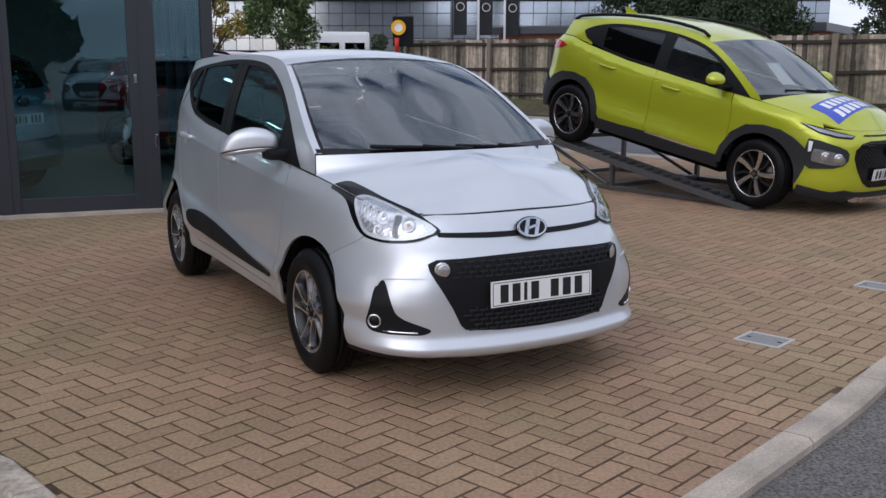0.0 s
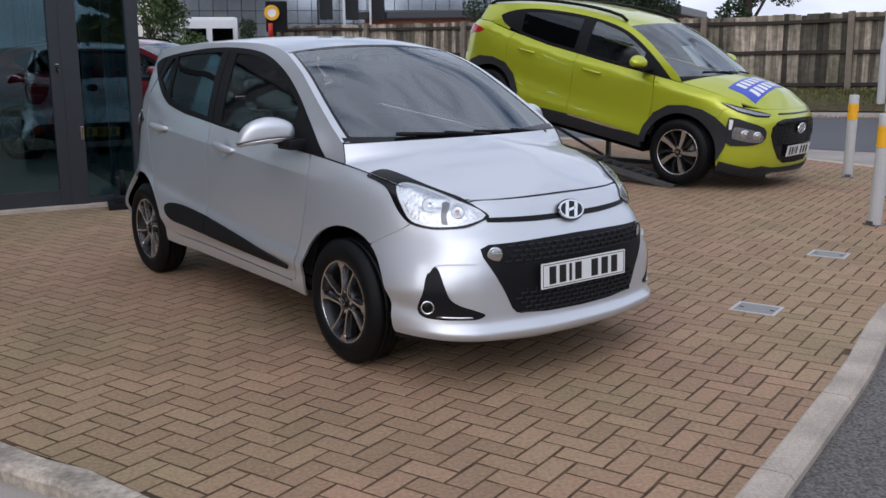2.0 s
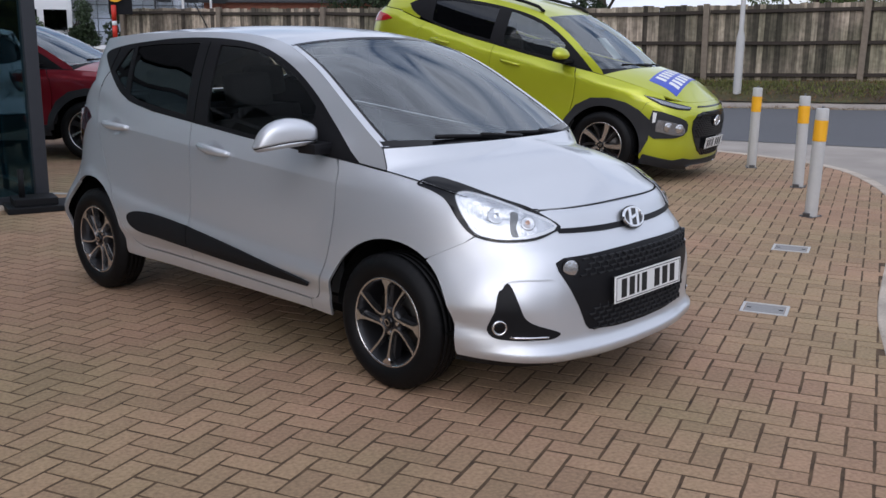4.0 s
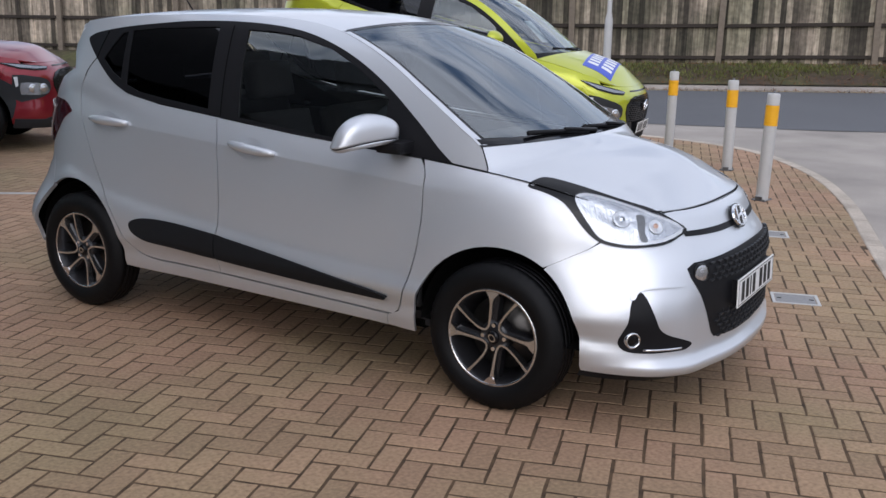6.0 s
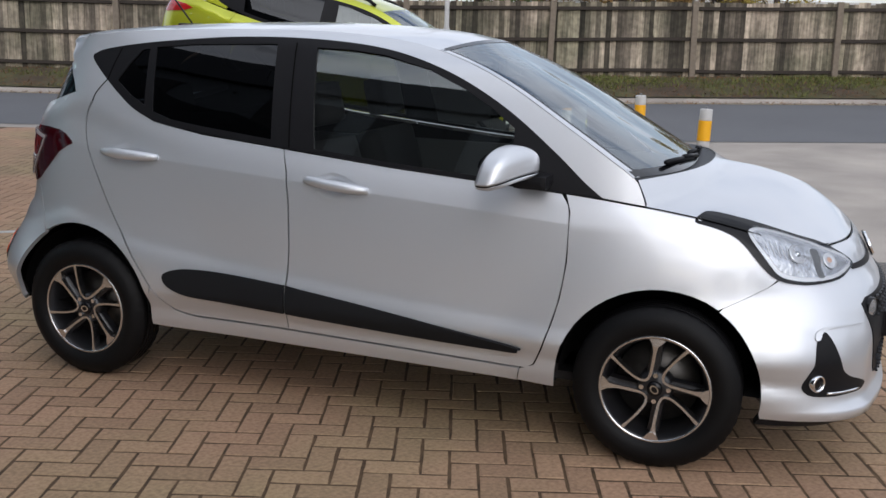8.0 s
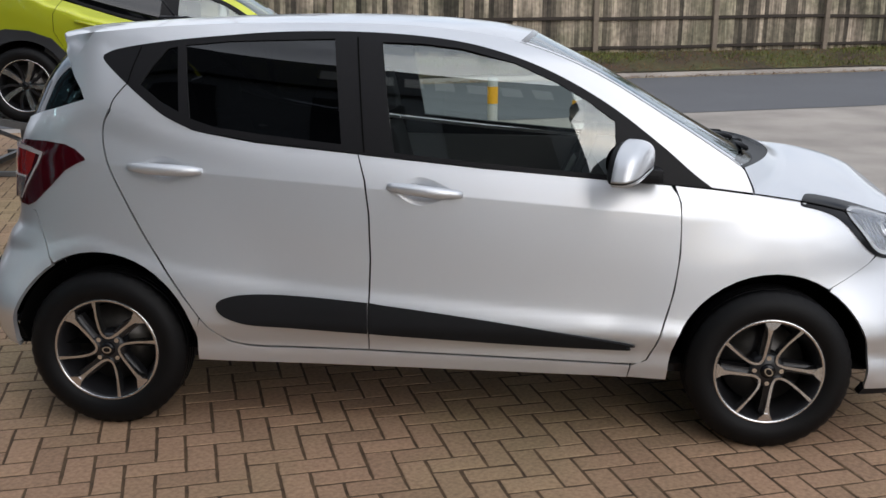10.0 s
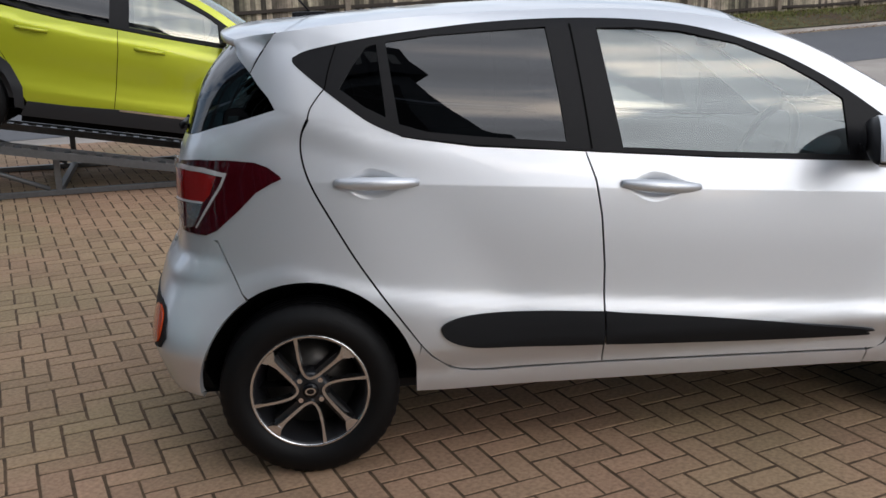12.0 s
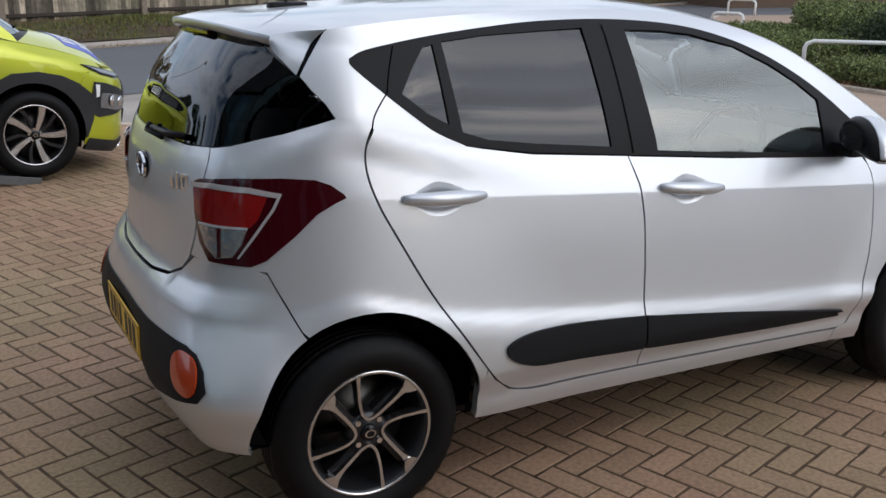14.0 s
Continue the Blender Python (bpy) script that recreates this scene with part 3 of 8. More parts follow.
def paver_mesh(w, h, rg):
    """A block with a worn, slightly uneven arris; eight or so points round its outline."""
    g, b = 0.0046, 0.0030
    m, n = (3, 2) if w > h else (2, 3)
    loop = [(w * i / m, 0, 0) for i in range(m)] + [(w, h * i / n, 1) for i in range(n)] + [(w - w * i / m, h, 2) for i in range(m)] + [(0, h - h * i / n, 3) for i in range(n)]
    c = len(loop)
    vs, fs = [], []
    shift = rg.uniform(-0.0012, 0.0022, (c, 2))
    for o, zz in ((g, -0.022), (g, -0.0024), (g + b, 0.0)):
        for (x, y, _), (p, q) in zip(loop, shift):
            vs.append((min(max(x, o + p), w - o - p), min(max(y, o + q), h - o - q), zz))
    for r in range(2):
        for j in range(c):
            k = (j + 1) % c
            fs.append((r * c + j, r * c + k, (r + 1) * c + k, (r + 1) * c + j))
    fs.append(tuple(range(2 * c, 3 * c)))
    return vs, fs


def trimmed(v):
    """Moves what would lie past the paving's edge back on to that edge."""
    out = ~inside(AREA, v[:, :2])
    if out.any():
        p, q = AREA, np.roll(AREA, -1, axis=0)
        e = q - p
        for i in np.nonzero(out)[0]:
            t = np.clip(((v[i, :2] - p) * e).sum(1) / (e * e).sum(1), 0, 1)
            f = p + e * t[:, None]
            v[i, :2] = f[np.argmin(np.linalg.norm(f - v[i, :2], axis=1))]
    return v


def lay_pavers():
    cells, flags = [], []
    for i in range(-260, 300):
        for j in range(-60, 330):
            t = (i + j) % 4
            if t in (0, 2):
                cells.append((i, j)), flags.append(t == 0)
    cells, flags = np.array(cells, float) + np.array([-1.36, 0.29]), np.array(flags)
    mid = (cells + np.where(flags[:, None], (1.0, 0.5), (0.5, 1.0))) * B
    w = np.stack([mid[:, 0] * PAVE_CO - mid[:, 1] * PAVE_SI, mid[:, 0] * PAVE_SI + mid[:, 1] * PAVE_CO], 1)
    ok = (inside(AREA, w) | (edge_distance(AREA, w) < 0.055)) & (w[:, 1] < 16.5) & (w[:, 0] > -7.5)
    for p in ((1.70, 4.98), (2.85, 6.24)):
        ok &= ~((np.abs(w[:, 0] - p[0]) < 0.075) & (np.abs(w[:, 1] - p[1]) < 0.055))
    cells, flags, w = cells[ok], flags[ok], w[ok]
    near = np.argsort(np.hypot(w[:, 0] + 1.0, w[:, 1] - 4.2))[:300]
    is_near = np.zeros(len(w), bool)
    is_near[near] = True
    return cells, flags, w, is_near

# ---- cars ----
class Shape:
    """A car body: a plan outline, drawn in by profiles over the height; and an upper side that leans in."""

    def __init__(self, plan, belt, front, rear, side, sill, wf, wr, drop, tail, flare=None, arches=(), fill=None, crease=None, pocket=None):
        d = smooth_line([(plan[0][0], -plan[1][1])] + plan + [(plan[-1][0], -plan[-2][1])], 40)
        k = 40
        d = d[k:-k]
        self.S = np.concatenate([[0], np.cumsum(np.linalg.norm(np.diff(d, axis=0), axis=1))])
        self.X, self.Y = d[:, 0], d[:, 1]
        t = np.gradient(d, self.S, axis=0)
        t /= np.linalg.norm(t, axis=1)[:, None]
        t[0], t[-1] = (0, 1), (0, -1)
        self.NX, self.NY = t[:, 1], -t[:, 0]
        self.belt, self.front, self.rear, self.side, self.sill = profile(belt), profile(front), profile(rear), profile(side), profile(sill)
        self.wf, self.wr, self.drop, self.tail = wf, wr, drop, tail
        self.flare, self.arches, self.fill = (profile(flare) if flare else None), arches, fill
        self.pocket = pocket
        self.crease, self.soft_top = crease, profile([(-0.05, 0.055), (0.0, 0.032), (0.03, 0.019), (0.065, 0.0085), (0.10, 0.003), (0.16, 0.0), (0.3, 0.0)])

    def low(self, s, z):
        """The lower body at s metres round the outline from the nose, and height z (right-hand side)."""
        s, z = np.asarray(s, float), np.asarray(z, float)
        sa = np.abs(s)
        x, y = np.interp(sa, self.S, self.X), np.interp(sa, self.S, self.Y)
        nx, ny = np.interp(sa, self.S, self.NX), np.interp(sa, self.S, self.NY)
        b = self.belt(x)
        f = 1 - step(self.wf[0], self.wf[1], sa)
        e = self.S[-1] - sa
        r = 1 - step(self.wr[0], self.wr[1], e)
        inset = f * self.front(z) + r * self.rear(z) + (1 - f - r) * (self.side(b - z) + self.sill(z))
        if self.crease:
            # a sharp shoulder line along the doors; above it the side leans in
            z0, x0, k, lean = self.crease
            zc = z0 + (x - x0) * k
            u = (z - zc) / np.maximum(b - zc, 0.03)
            w = step(1.20, 0.92, x) * step(-1.36, -1.18, x)
            inset = inset + (1 - f - r) * (w * lean * np.where(u > 0, u, 0.0) + (1 - w) * self.soft_top(b - z))
        if self.flare is not None:
            inset = inset - self.flare(x) * step(0.66, 0.42, z) * step(0.0, 0.35, np.minimum(sa, e))
        if self.fill:
            d = b - z
            inset = inset - (1 - f - r) * self.fill[2] * step(self.fill[0], self.fill[1], x) * step(0.11, 0.0, d)
        if self.pocket:
            s0, s1, z0, z1, deep = self.pocket
            zz = np.where(z > z1, step(z1 + 0.016, z1, z), np.clip((z - z0) / (z1 - z0), 0, 1))
            inset = inset + deep * zz * step(s0, s0 + 0.06, sa) * step(s1 + 0.05, s1, sa)
        for ax, az, r0, r1, out in self.arches:
            rr = np.hypot(x - ax, z - az)
            inset = inset - out * step(r1, r0, rr) * step(0.10, 0.25, z)
        return np.stack([x - nx * inset, -np.sign(s + 1e-9) * (y - ny * inset), z + 0 * x], -1)

    def s_x(self, x, z):
        """Where round the outline the body at height z has this x."""
        z = np.broadcast_to(np.asarray(z, float), np.shape(x))
        out = []
        for a, b in zip(np.atleast_1d(x), np.atleast_1d(z)):
            p = self.low(self.S, np.full_like(self.S, b))
            out.append(np.interp(-a, -p[:, 0], self.S))
        return np.array(out)

    def s_y(self, y, z, rear=False):
        out = []
        for a, b in zip(np.atleast_1d(y), np.broadcast_to(np.asarray(z, float), np.shape(np.atleast_1d(y)))):
            p = self.low(self.S, np.full_like(self.S, b))
            h = len(self.S) // 2
            if rear:
                out.append(np.interp(a, -p[:h:-1, 1], self.S[:h:-1]))
            else:
                out.append(np.interp(a, -p[:h, 1], self.S[:h]))
        return np.array(out)

    def xz(self, pts):
        """Side-view points to the outline's own coordinates."""
        p = np.array(pts, float)
        return np.stack([self.s_x(p[:, 0], p[:, 1]), p[:, 1]], 1)

    def yz(self, pts, rear=False):
        p = np.array(pts, float)
        return np.stack([np.sign(p[:, 0] + 1e-9) * self.s_y(np.abs(p[:, 0]), p[:, 1], rear) if not rear else self.s_y(p[:, 0], p[:, 1], rear), p[:, 1]], 1)

    def up(self, x, z):
        """The upper side at x and z (right-hand side)."""
        x, z = np.asarray(x, float), np.asarray(z, float)
        b = self.belt(x)
        if not hasattr(self, "_bx"):
            self._bx = np.linspace(self.X.min() + 0.12, self.X.max() - 0.12, 160)
            bb = self.belt(self._bx)
            self._by = -self.low(self.s_x(self._bx, bb), bb)[:, 1]
        y = np.interp(x, self._bx, self._by)
        h = z - b
        y = y - self.drop[0] * h - self.drop[1] * np.maximum(h, 0) ** 2 - self.drop[2] * np.maximum(h - self.drop[3], 0) ** 2 - self.tail[1] * step(self.tail[0], self.tail[0] - 0.5, x) * np.clip(h * 5, 0, 1)
        return np.stack([x, -y, z], -1)

    def up_line(self, pts):
        d = smooth_line(pts, 10)
        return self.up(d[:, 0], d[:, 1])


def patch(centre, edge, c0, c1):
    """The same patch as coons() makes, as a function of u (along) and v (0 middle, 1 side)."""
    A0, A1, B0, B1 = c0(np.array([0.0]))[0], c0(np.array([1.0]))[0], c1(np.array([0.0]))[0], c1(np.array([1.0]))[0]

    def f(u, v):
        u, v = np.asarray(u, float), np.asarray(v, float)
        U, V = u[:, None], v[:, None]
        return (1 - V) * centre(u) + V * edge(u) + (1 - U) * c0(v) + U * c1(v) - ((1 - U) * ((1 - V) * A0 + V * A1) + U * ((1 - V) * B0 + V * B1))
    return f


def strip_on(name, f, u, v, lift, mat, parent, label="", sides=(1, -1)):
    """A narrow raised strip on a patch: u and v are ranges; one object a side."""
    nu, nv = max(3, int(abs(u[1] - u[0]) * 24) + 2), max(4, int(abs(v[1] - v[0]) * 20) + 2)
    for sd in sides:
        U, V = np.meshgrid(np.linspace(*u, nu), np.linspace(*v, nv), indexing="ij")
        P = f(U.ravel(), V.ravel()).reshape(nu, nv, 3)
        N = np.cross(np.gradient(P, axis=0), np.gradient(P, axis=1))
        N /= np.linalg.norm(N, axis=2)[:, :, None] + 1e-12
        N *= np.sign(N[:, :, 2:3].mean() + 1e-9)
        top, low = P + N * lift, P - N * 0.004
        idx = lambda i, j: i * nv + j
        vs = list(top.reshape(-1, 3)) + list(low.reshape(-1, 3))
        m = nu * nv
        fs = [(idx(i, j), idx(i + 1, j), idx(i + 1, j + 1), idx(i, j + 1)) for i in range(nu - 1) for j in range(nv - 1)]
        loop = [idx(i, 0) for i in range(nu)] + [idx(nu - 1, j) for j in range(1, nv)] + [idx(i, nv - 1) for i in range(nu - 2, -1, -1)] + [idx(0, j) for j in range(nv - 2, 0, -1)]
        fs += [(a, b, b + m, a + m) for a, b in zip(loop, loop[1:] + loop[:1])]
        bm = bmesh.new()
        add_mesh(bm, [(p[0], p[1] * sd, p[2]) for p in vs], fs)
        bmesh.ops.recalc_face_normals(bm, faces=bm.faces)
        part(name, bm, mat, parent, label, smooth=False)


def flip(p):
    return np.array(p) * np.array([1, -1, 1])


def curve(d):
    """A polyline array as a function of 0..1 by length."""
    d = np.array(d)
    s = np.concatenate([[0], np.cumsum(np.linalg.norm(np.diff(d, axis=0), axis=1))])
    s /= s[-1]
    return lambda t: np.stack([np.interp(t, s, d[:, k]) for k in range(3)], 1)


def arc(cx, cz, r, a0, a1, n=18, rz=None):
    return [(cx + r * math.cos(radians(a)), cz + (rz or r) * math.sin(radians(a))) for a in np.linspace(a0, a1, n)]


def both(name, fn, outline, mat, parent, label="", **kw):
    """The panel on both sides of the car, two objects."""
    a = link(name, sheet(name, fn, outline, 1, **kw), mat, parent, label)
    b = link(name, sheet(name, fn, outline, -1, **kw), mat, parent, label)
    return a, b


def mirror_pair(maker, parent):
    """Runs maker(+1 or -1) for the right and the left side."""
    return maker(1), maker(-1)


def tyre(r, w, rim_r, mat, parent):
    h = w / 2
    prof = [(rim_r - 0.006, -h + 0.02), (rim_r + 0.004, -h + 0.005), (rim_r + (r - rim_r) * 0.45, -h - 0.004), (r - 0.022, -h + 0.008), (r - 0.006, -h + 0.026)]
    grooves = np.linspace(-h + 0.032, h - 0.032, 5)
    for i, g in enumerate(grooves[:-1]):
        prof += [(r, g - 0.0), (r, g + (grooves[1] - grooves[0]) * 0.78), (r - 0.008, g + (grooves[1] - grooves[0]) * 0.80), (r - 0.008, g + (grooves[1] - grooves[0]) * 0.98)]
    prof += [(r, h - 0.032), (r - 0.006, h - 0.026), (r - 0.022, h - 0.008), (rim_r + (r - rim_r) * 0.45, h + 0.004), (rim_r + 0.004, h - 0.005), (rim_r - 0.006, h - 0.02)]
    n = 132
    vs, fs = lathe(prof, n)
    k = len(prof)
    for i in range(0, n, 3):                # cross grooves in the tread and its shoulder
        for q, (pr, ph) in enumerate(prof):
            if pr > r - 0.012 and abs(ph) > h * 0.6:
                x, y, z = vs[i * k + q]
                vs[i * k + q] = (x * (1 - 0.010), y, z * (1 - 0.010))
    return link("tyre", mesh_of("tyre", vs, fs, True), mat, parent)


def strip_bar(path, widths, y_top, depth, taper=0.004):
    """A raised bar in the wheel's face along a path (x, z); widths at each point; bevelled."""
    p = np.array(path, float)
    t = np.gradient(p, axis=0)
    t /= np.linalg.norm(t, axis=1)[:, None]
    n = np.stack([-t[:, 1], t[:, 0]], 1)
    vs, fs = [], []
    for i in range(len(p)):
        w = widths[i] / 2
        y = y_top[i] if hasattr(y_top, "__len__") else y_top
        for o, d in ((-w - taper, depth), (-w, 0.0), (w, 0.0), (w + taper, depth)):
            q = p[i] + n[i] * o
            vs.append((q[0], y + d, q[1]))
    for i in range(len(p) - 1):
        for j in range(3):
            fs.append((i * 4 + j, i * 4 + j + 1, (i + 1) * 4 + j + 1, (i + 1) * 4 + j))
    fs.append((0, 1, 2, 3))
    k = (len(p) - 1) * 4
    fs.append((k + 3, k + 2, k + 1, k))
    return vs, fs


def add_mesh(bm, vs, fs, m=None):
    made = [bm.verts.new(m @ Vector(v) if m is not None else v) for v in vs]
    for f in fs:
        try:
            bm.faces.new([made[i] for i in f])
        except ValueError:
            pass
    return made


def wheel(parent, r, w, rim_r, style):
    """A wheel facing -y, centred on the hub: tyre, rim, spokes, cap, nuts, disc."""
    wh = new("wheel")
    wh.parent = parent
    tyre(r, w, rim_r, M_TYRE, wh)
    h = w / 2
    f = -h + 0.012                       # plane of the outer lip
    vs, fs = lathe([(rim_r - 0.004, f), (rim_r - 0.012, f + 0.001), (rim_r - 0.017, f + 0.008), (rim_r - 0.030, f + 0.055), (rim_r - 0.045, f + 0.14)], 64)
    link("rim", mesh_of("rim", vs, fs, True), M_ALLOYDARK, wh)
    vs, fs = lathe([(rim_r + 0.001, f + 0.006), (rim_r - 0.001, f - 0.001), (rim_r - 0.010, f - 0.002), (rim_r - 0.013, f + 0.006)], 64)
    link("rim_lip", mesh_of("rim_lip", vs, fs, True), M_ALLOY, wh, "bright machined rim edge")
    vs, fs = lathe([(0.001, f + 0.105), (rim_r - 0.05, f + 0.10), (rim_r - 0.05, f + 0.12)], 40)
    link("brake_disc", mesh_of("brake_disc", vs, fs, True), M_DISC, wh)
    vs, fs = lathe([(0.001, f + 0.13), (rim_r - 0.03, f + 0.13)], 32)
    link("back_plate", mesh_of("back_plate", vs, fs), M_INNER, wh)
    vs, fs = lathe([(0.001, f + 0.016), (0.05, f + 0.018), (0.062, f + 0.028), (0.066, f + 0.07)], 32)
    link("hub", mesh_of("hub", vs, fs, True), M_ALLOYDARK, wh)
    vs, fs = lathe([(0.001, f + 0.004), (0.021, f + 0.005), (0.026, f + 0.010), (0.027, f + 0.02)], 24)
    cap = link("hub_cap", mesh_of("hub_cap", vs, fs, True), M_GLOSSBLACK, wh)
    vs, fs = [], []
    for i in range(20):
        a = 2 * math.pi * i / 20
        for rr in (0.011, 0.015):
            vs.append((rr * 1.15 * math.cos(a), f + 0.002, rr * 0.85 * math.sin(a)))
    fs = [(2 * i, 2 * i + 1, (2 * i + 3) % 40, (2 * i + 2) % 40) for i in range(20)]
    link("cap_badge", mesh_of("cap_badge", vs, fs), M_CHROME, cap)
    nuts = 4 if style == "pinwheel" else 5
    for i in range(nuts):
        a = 2 * math.pi * (i + 0.5) / nuts
        vs, fs = lathe([(0.001, f + 0.014), (0.009, f + 0.014), (0.011, f + 0.022)], 6)
        link("wheel_nut", mesh_of("wheel_nut", [(v[0] + 0.047 * math.cos(a), v[1], v[2] + 0.047 * math.sin(a)) for v in vs], fs), M_CHROME, wh)
    if style == "pinwheel":
        R = rim_r - 0.012
        for k in range(4):
            m = Matrix.Rotation(radians(90 * k), 4, "Y")
            # one bright U: a slim leg, the bend by the hub, and a leg that broadens to the rim
            d = smooth_line([(-0.037, R), (-0.034, 0.138), (-0.030, 0.100), (-0.021, 0.063), (-0.004, 0.043), (0.018, 0.046), (0.047, 0.066), (0.088, 0.099), (0.118, 0.127)], 6)
            t = np.linspace(0, 1, len(d))
            rr = np.linalg.norm(d, axis=1)
            bm = bmesh.new()
            add_mesh(bm, *strip_bar(d, 0.0085 + 0.004 * step(0.12, 0.0, t) + 0.010 * np.clip(t - 0.55, 0, 1) ** 1.2 + 0.012 * step(0.86, 1.0, t), f + 0.016 - 0.016 * rr / R, 0.03), m)
            bmesh.ops.recalc_face_normals(bm, faces=bm.faces)
            part("spoke", bm, M_ALLOY, wh)
            # pad where the broad leg meets the rim
            bm = bmesh.new()
            pad = [(0.103, 0.118), (0.112, 0.108), (0.128, 0.107), (0.148, 0.109), (0.131, 0.130), (0.109, 0.149), (0.104, 0.133)]
            add_mesh(bm, [(x, f - 0.001, z) for x, z in pad] + [(x, f + 0.03, z) for x, z in pad], [tuple(range(7))] + [(i, (i + 1) % 7, 7 + (i + 1) % 7, 7 + i) for i in range(7)], m)
            bmesh.ops.recalc_face_normals(bm, faces=bm.faces)
            part("spoke_pad", bm, M_ALLOY, wh)
            bm = bmesh.new()
            d = smooth_line([(0.02, 0.04), (0.075, 0.085), (0.115, 0.115)], 4)
            add_mesh(bm, *strip_bar(d, np.full(len(d), 0.035), f + 0.030, 0.03), m)
            bmesh.ops.recalc_face_normals(bm, faces=bm.faces)
            part("spoke_core", bm, M_ALLOYDARK, wh)
    else:
        R = rim_r - 0.012
        for k in range(5):
            m = Matrix.Rotation(radians(72 * k + 10), 4, "Y")
            d = smooth_line([(0.0, 0.035), (0.004, 0.09), (0.002, R * 0.75), (-0.008, R)], 5)
            t = np.linspace(0, 1, len(d))
            bm = bmesh.new()
            add_mesh(bm, *strip_bar(d, 0.034 + 0.030 * t, f + 0.020 - 0.012 * t, 0.035, 0.006), m)
            bmesh.ops.recalc_face_normals(bm, faces=bm.faces)
            part("spoke", bm, M_ALLOYDARK, wh)
            if style == "five":
                bm = bmesh.new()
                add_mesh(bm, *strip_bar(d, 0.026 + 0.026 * t, f + 0.013 - 0.012 * t, 0.012, 0.003), m)
                bmesh.ops.recalc_face_normals(bm, faces=bm.faces)
                part("spoke_face", bm, M_ALLOY, wh, "bright machined spoke face")
            bm = bmesh.new()
            d2 = smooth_line([(0.03, 0.05), (0.075, 0.105), (0.105, R * 0.92)], 5)
            t = np.linspace(0, 1, len(d2))
            add_mesh(bm, *strip_bar(d2, 0.016 + 0.012 * t, f + 0.024 - 0.012 * t, 0.03), m)
            bmesh.ops.recalc_face_normals(bm, faces=bm.faces)
            part("thin_spoke", bm, M_ALLOYDARK if style == "five" else M_ALLOY, wh)
    return wh


def four_wheels(car, base, half, r, w, rim_r, style, turn=0.0):
    first = wheel(car, r, w, rim_r, style)
    spin = 45 if style == "pinwheel" else 0
    spots = [(base / 2, -half, spin, turn), (-base / 2, -half, 0, 0), (base / 2, half, 180, turn), (-base / 2, half, 180, 0)]
    first.matrix_basis = pose(base / 2, -half, r, 0, 0, turn) @ pose(0, 0, 0, 0, spin, 0)
    for x, y, spin, a in spots[1:]:
        copy_thing(first, pose(x, y, r, 0, 0, a + (180 if y > 0 else 0)) @ pose(0, 0, 0, 0, spin, 0))


def badge(parent, m, a=0.072, b=0.047):
    """Chrome oval with a slanted figure of plain bars."""
    def ring(bm, ax, bx, w, h0, h1):
        vs, fs = [], []
        n = 32
        for i in range(n):
            t = 2 * math.pi * i / n
            c, s = math.cos(t), math.sin(t)
            for k, hh in ((1.0, h0), (1 - 0.3 * w / ax, h1), (1 - w / ax, h1), (1 - 1.2 * w / ax, h0)):
                vs.append((ax * k * c, bx * (1 - (1 - k) * ax / bx) * s, hh))
        for i in range(n):
            j = (i + 1) % n
            for q in range(3):
                fs.append((i * 4 + q, j * 4 + q, j * 4 + q + 1, i * 4 + q + 1))
        add_mesh(bm, vs, fs)
    e = new("badge")
    e.parent, e.matrix_basis = parent, m
    e["label"] = "chrome oval badge"
    bm = bmesh.new()
    vs = [(a * 1.05 * math.cos(2 * math.pi * i / 32), b * 1.06 * math.sin(2 * math.pi * i / 32), z) for z in (-0.004, 0.004) for i in range(32)]
    add_mesh(bm, vs, [(i, (i + 1) % 32, 32 + (i + 1) % 32, 32 + i) for i in range(32)] + [tuple(range(32, 64))])
    part("badge_back", bm, M_GLOSSBLACK, e)
    bm = bmesh.new()
    ring(bm, a, b, 0.010, 0.003, 0.011)
    for poly in ([(-0.66, -0.58), (-0.42, -0.72), (-0.02, 0.80), (-0.28, 0.78)], [(0.02, -0.80), (0.28, -0.78), (0.66, 0.58), (0.42, 0.72)], [(-0.36, -0.24), (0.36, 0.02), (0.36, 0.26), (-0.36, 0.0)]):
        q = [(x * a, y * b) for x, y in poly]
        add_mesh(bm, [(x, y, 0.002) for x, y in q] + [(x * 0.97, y * 0.97, 0.010) for x, y in q], [(4, 5, 6, 7), (0, 1, 5, 4), (1, 2, 6, 5), (2, 3, 7, 6), (3, 0, 4, 7)])
    part("badge_ring", bm, M_CHROME, e)
    return e


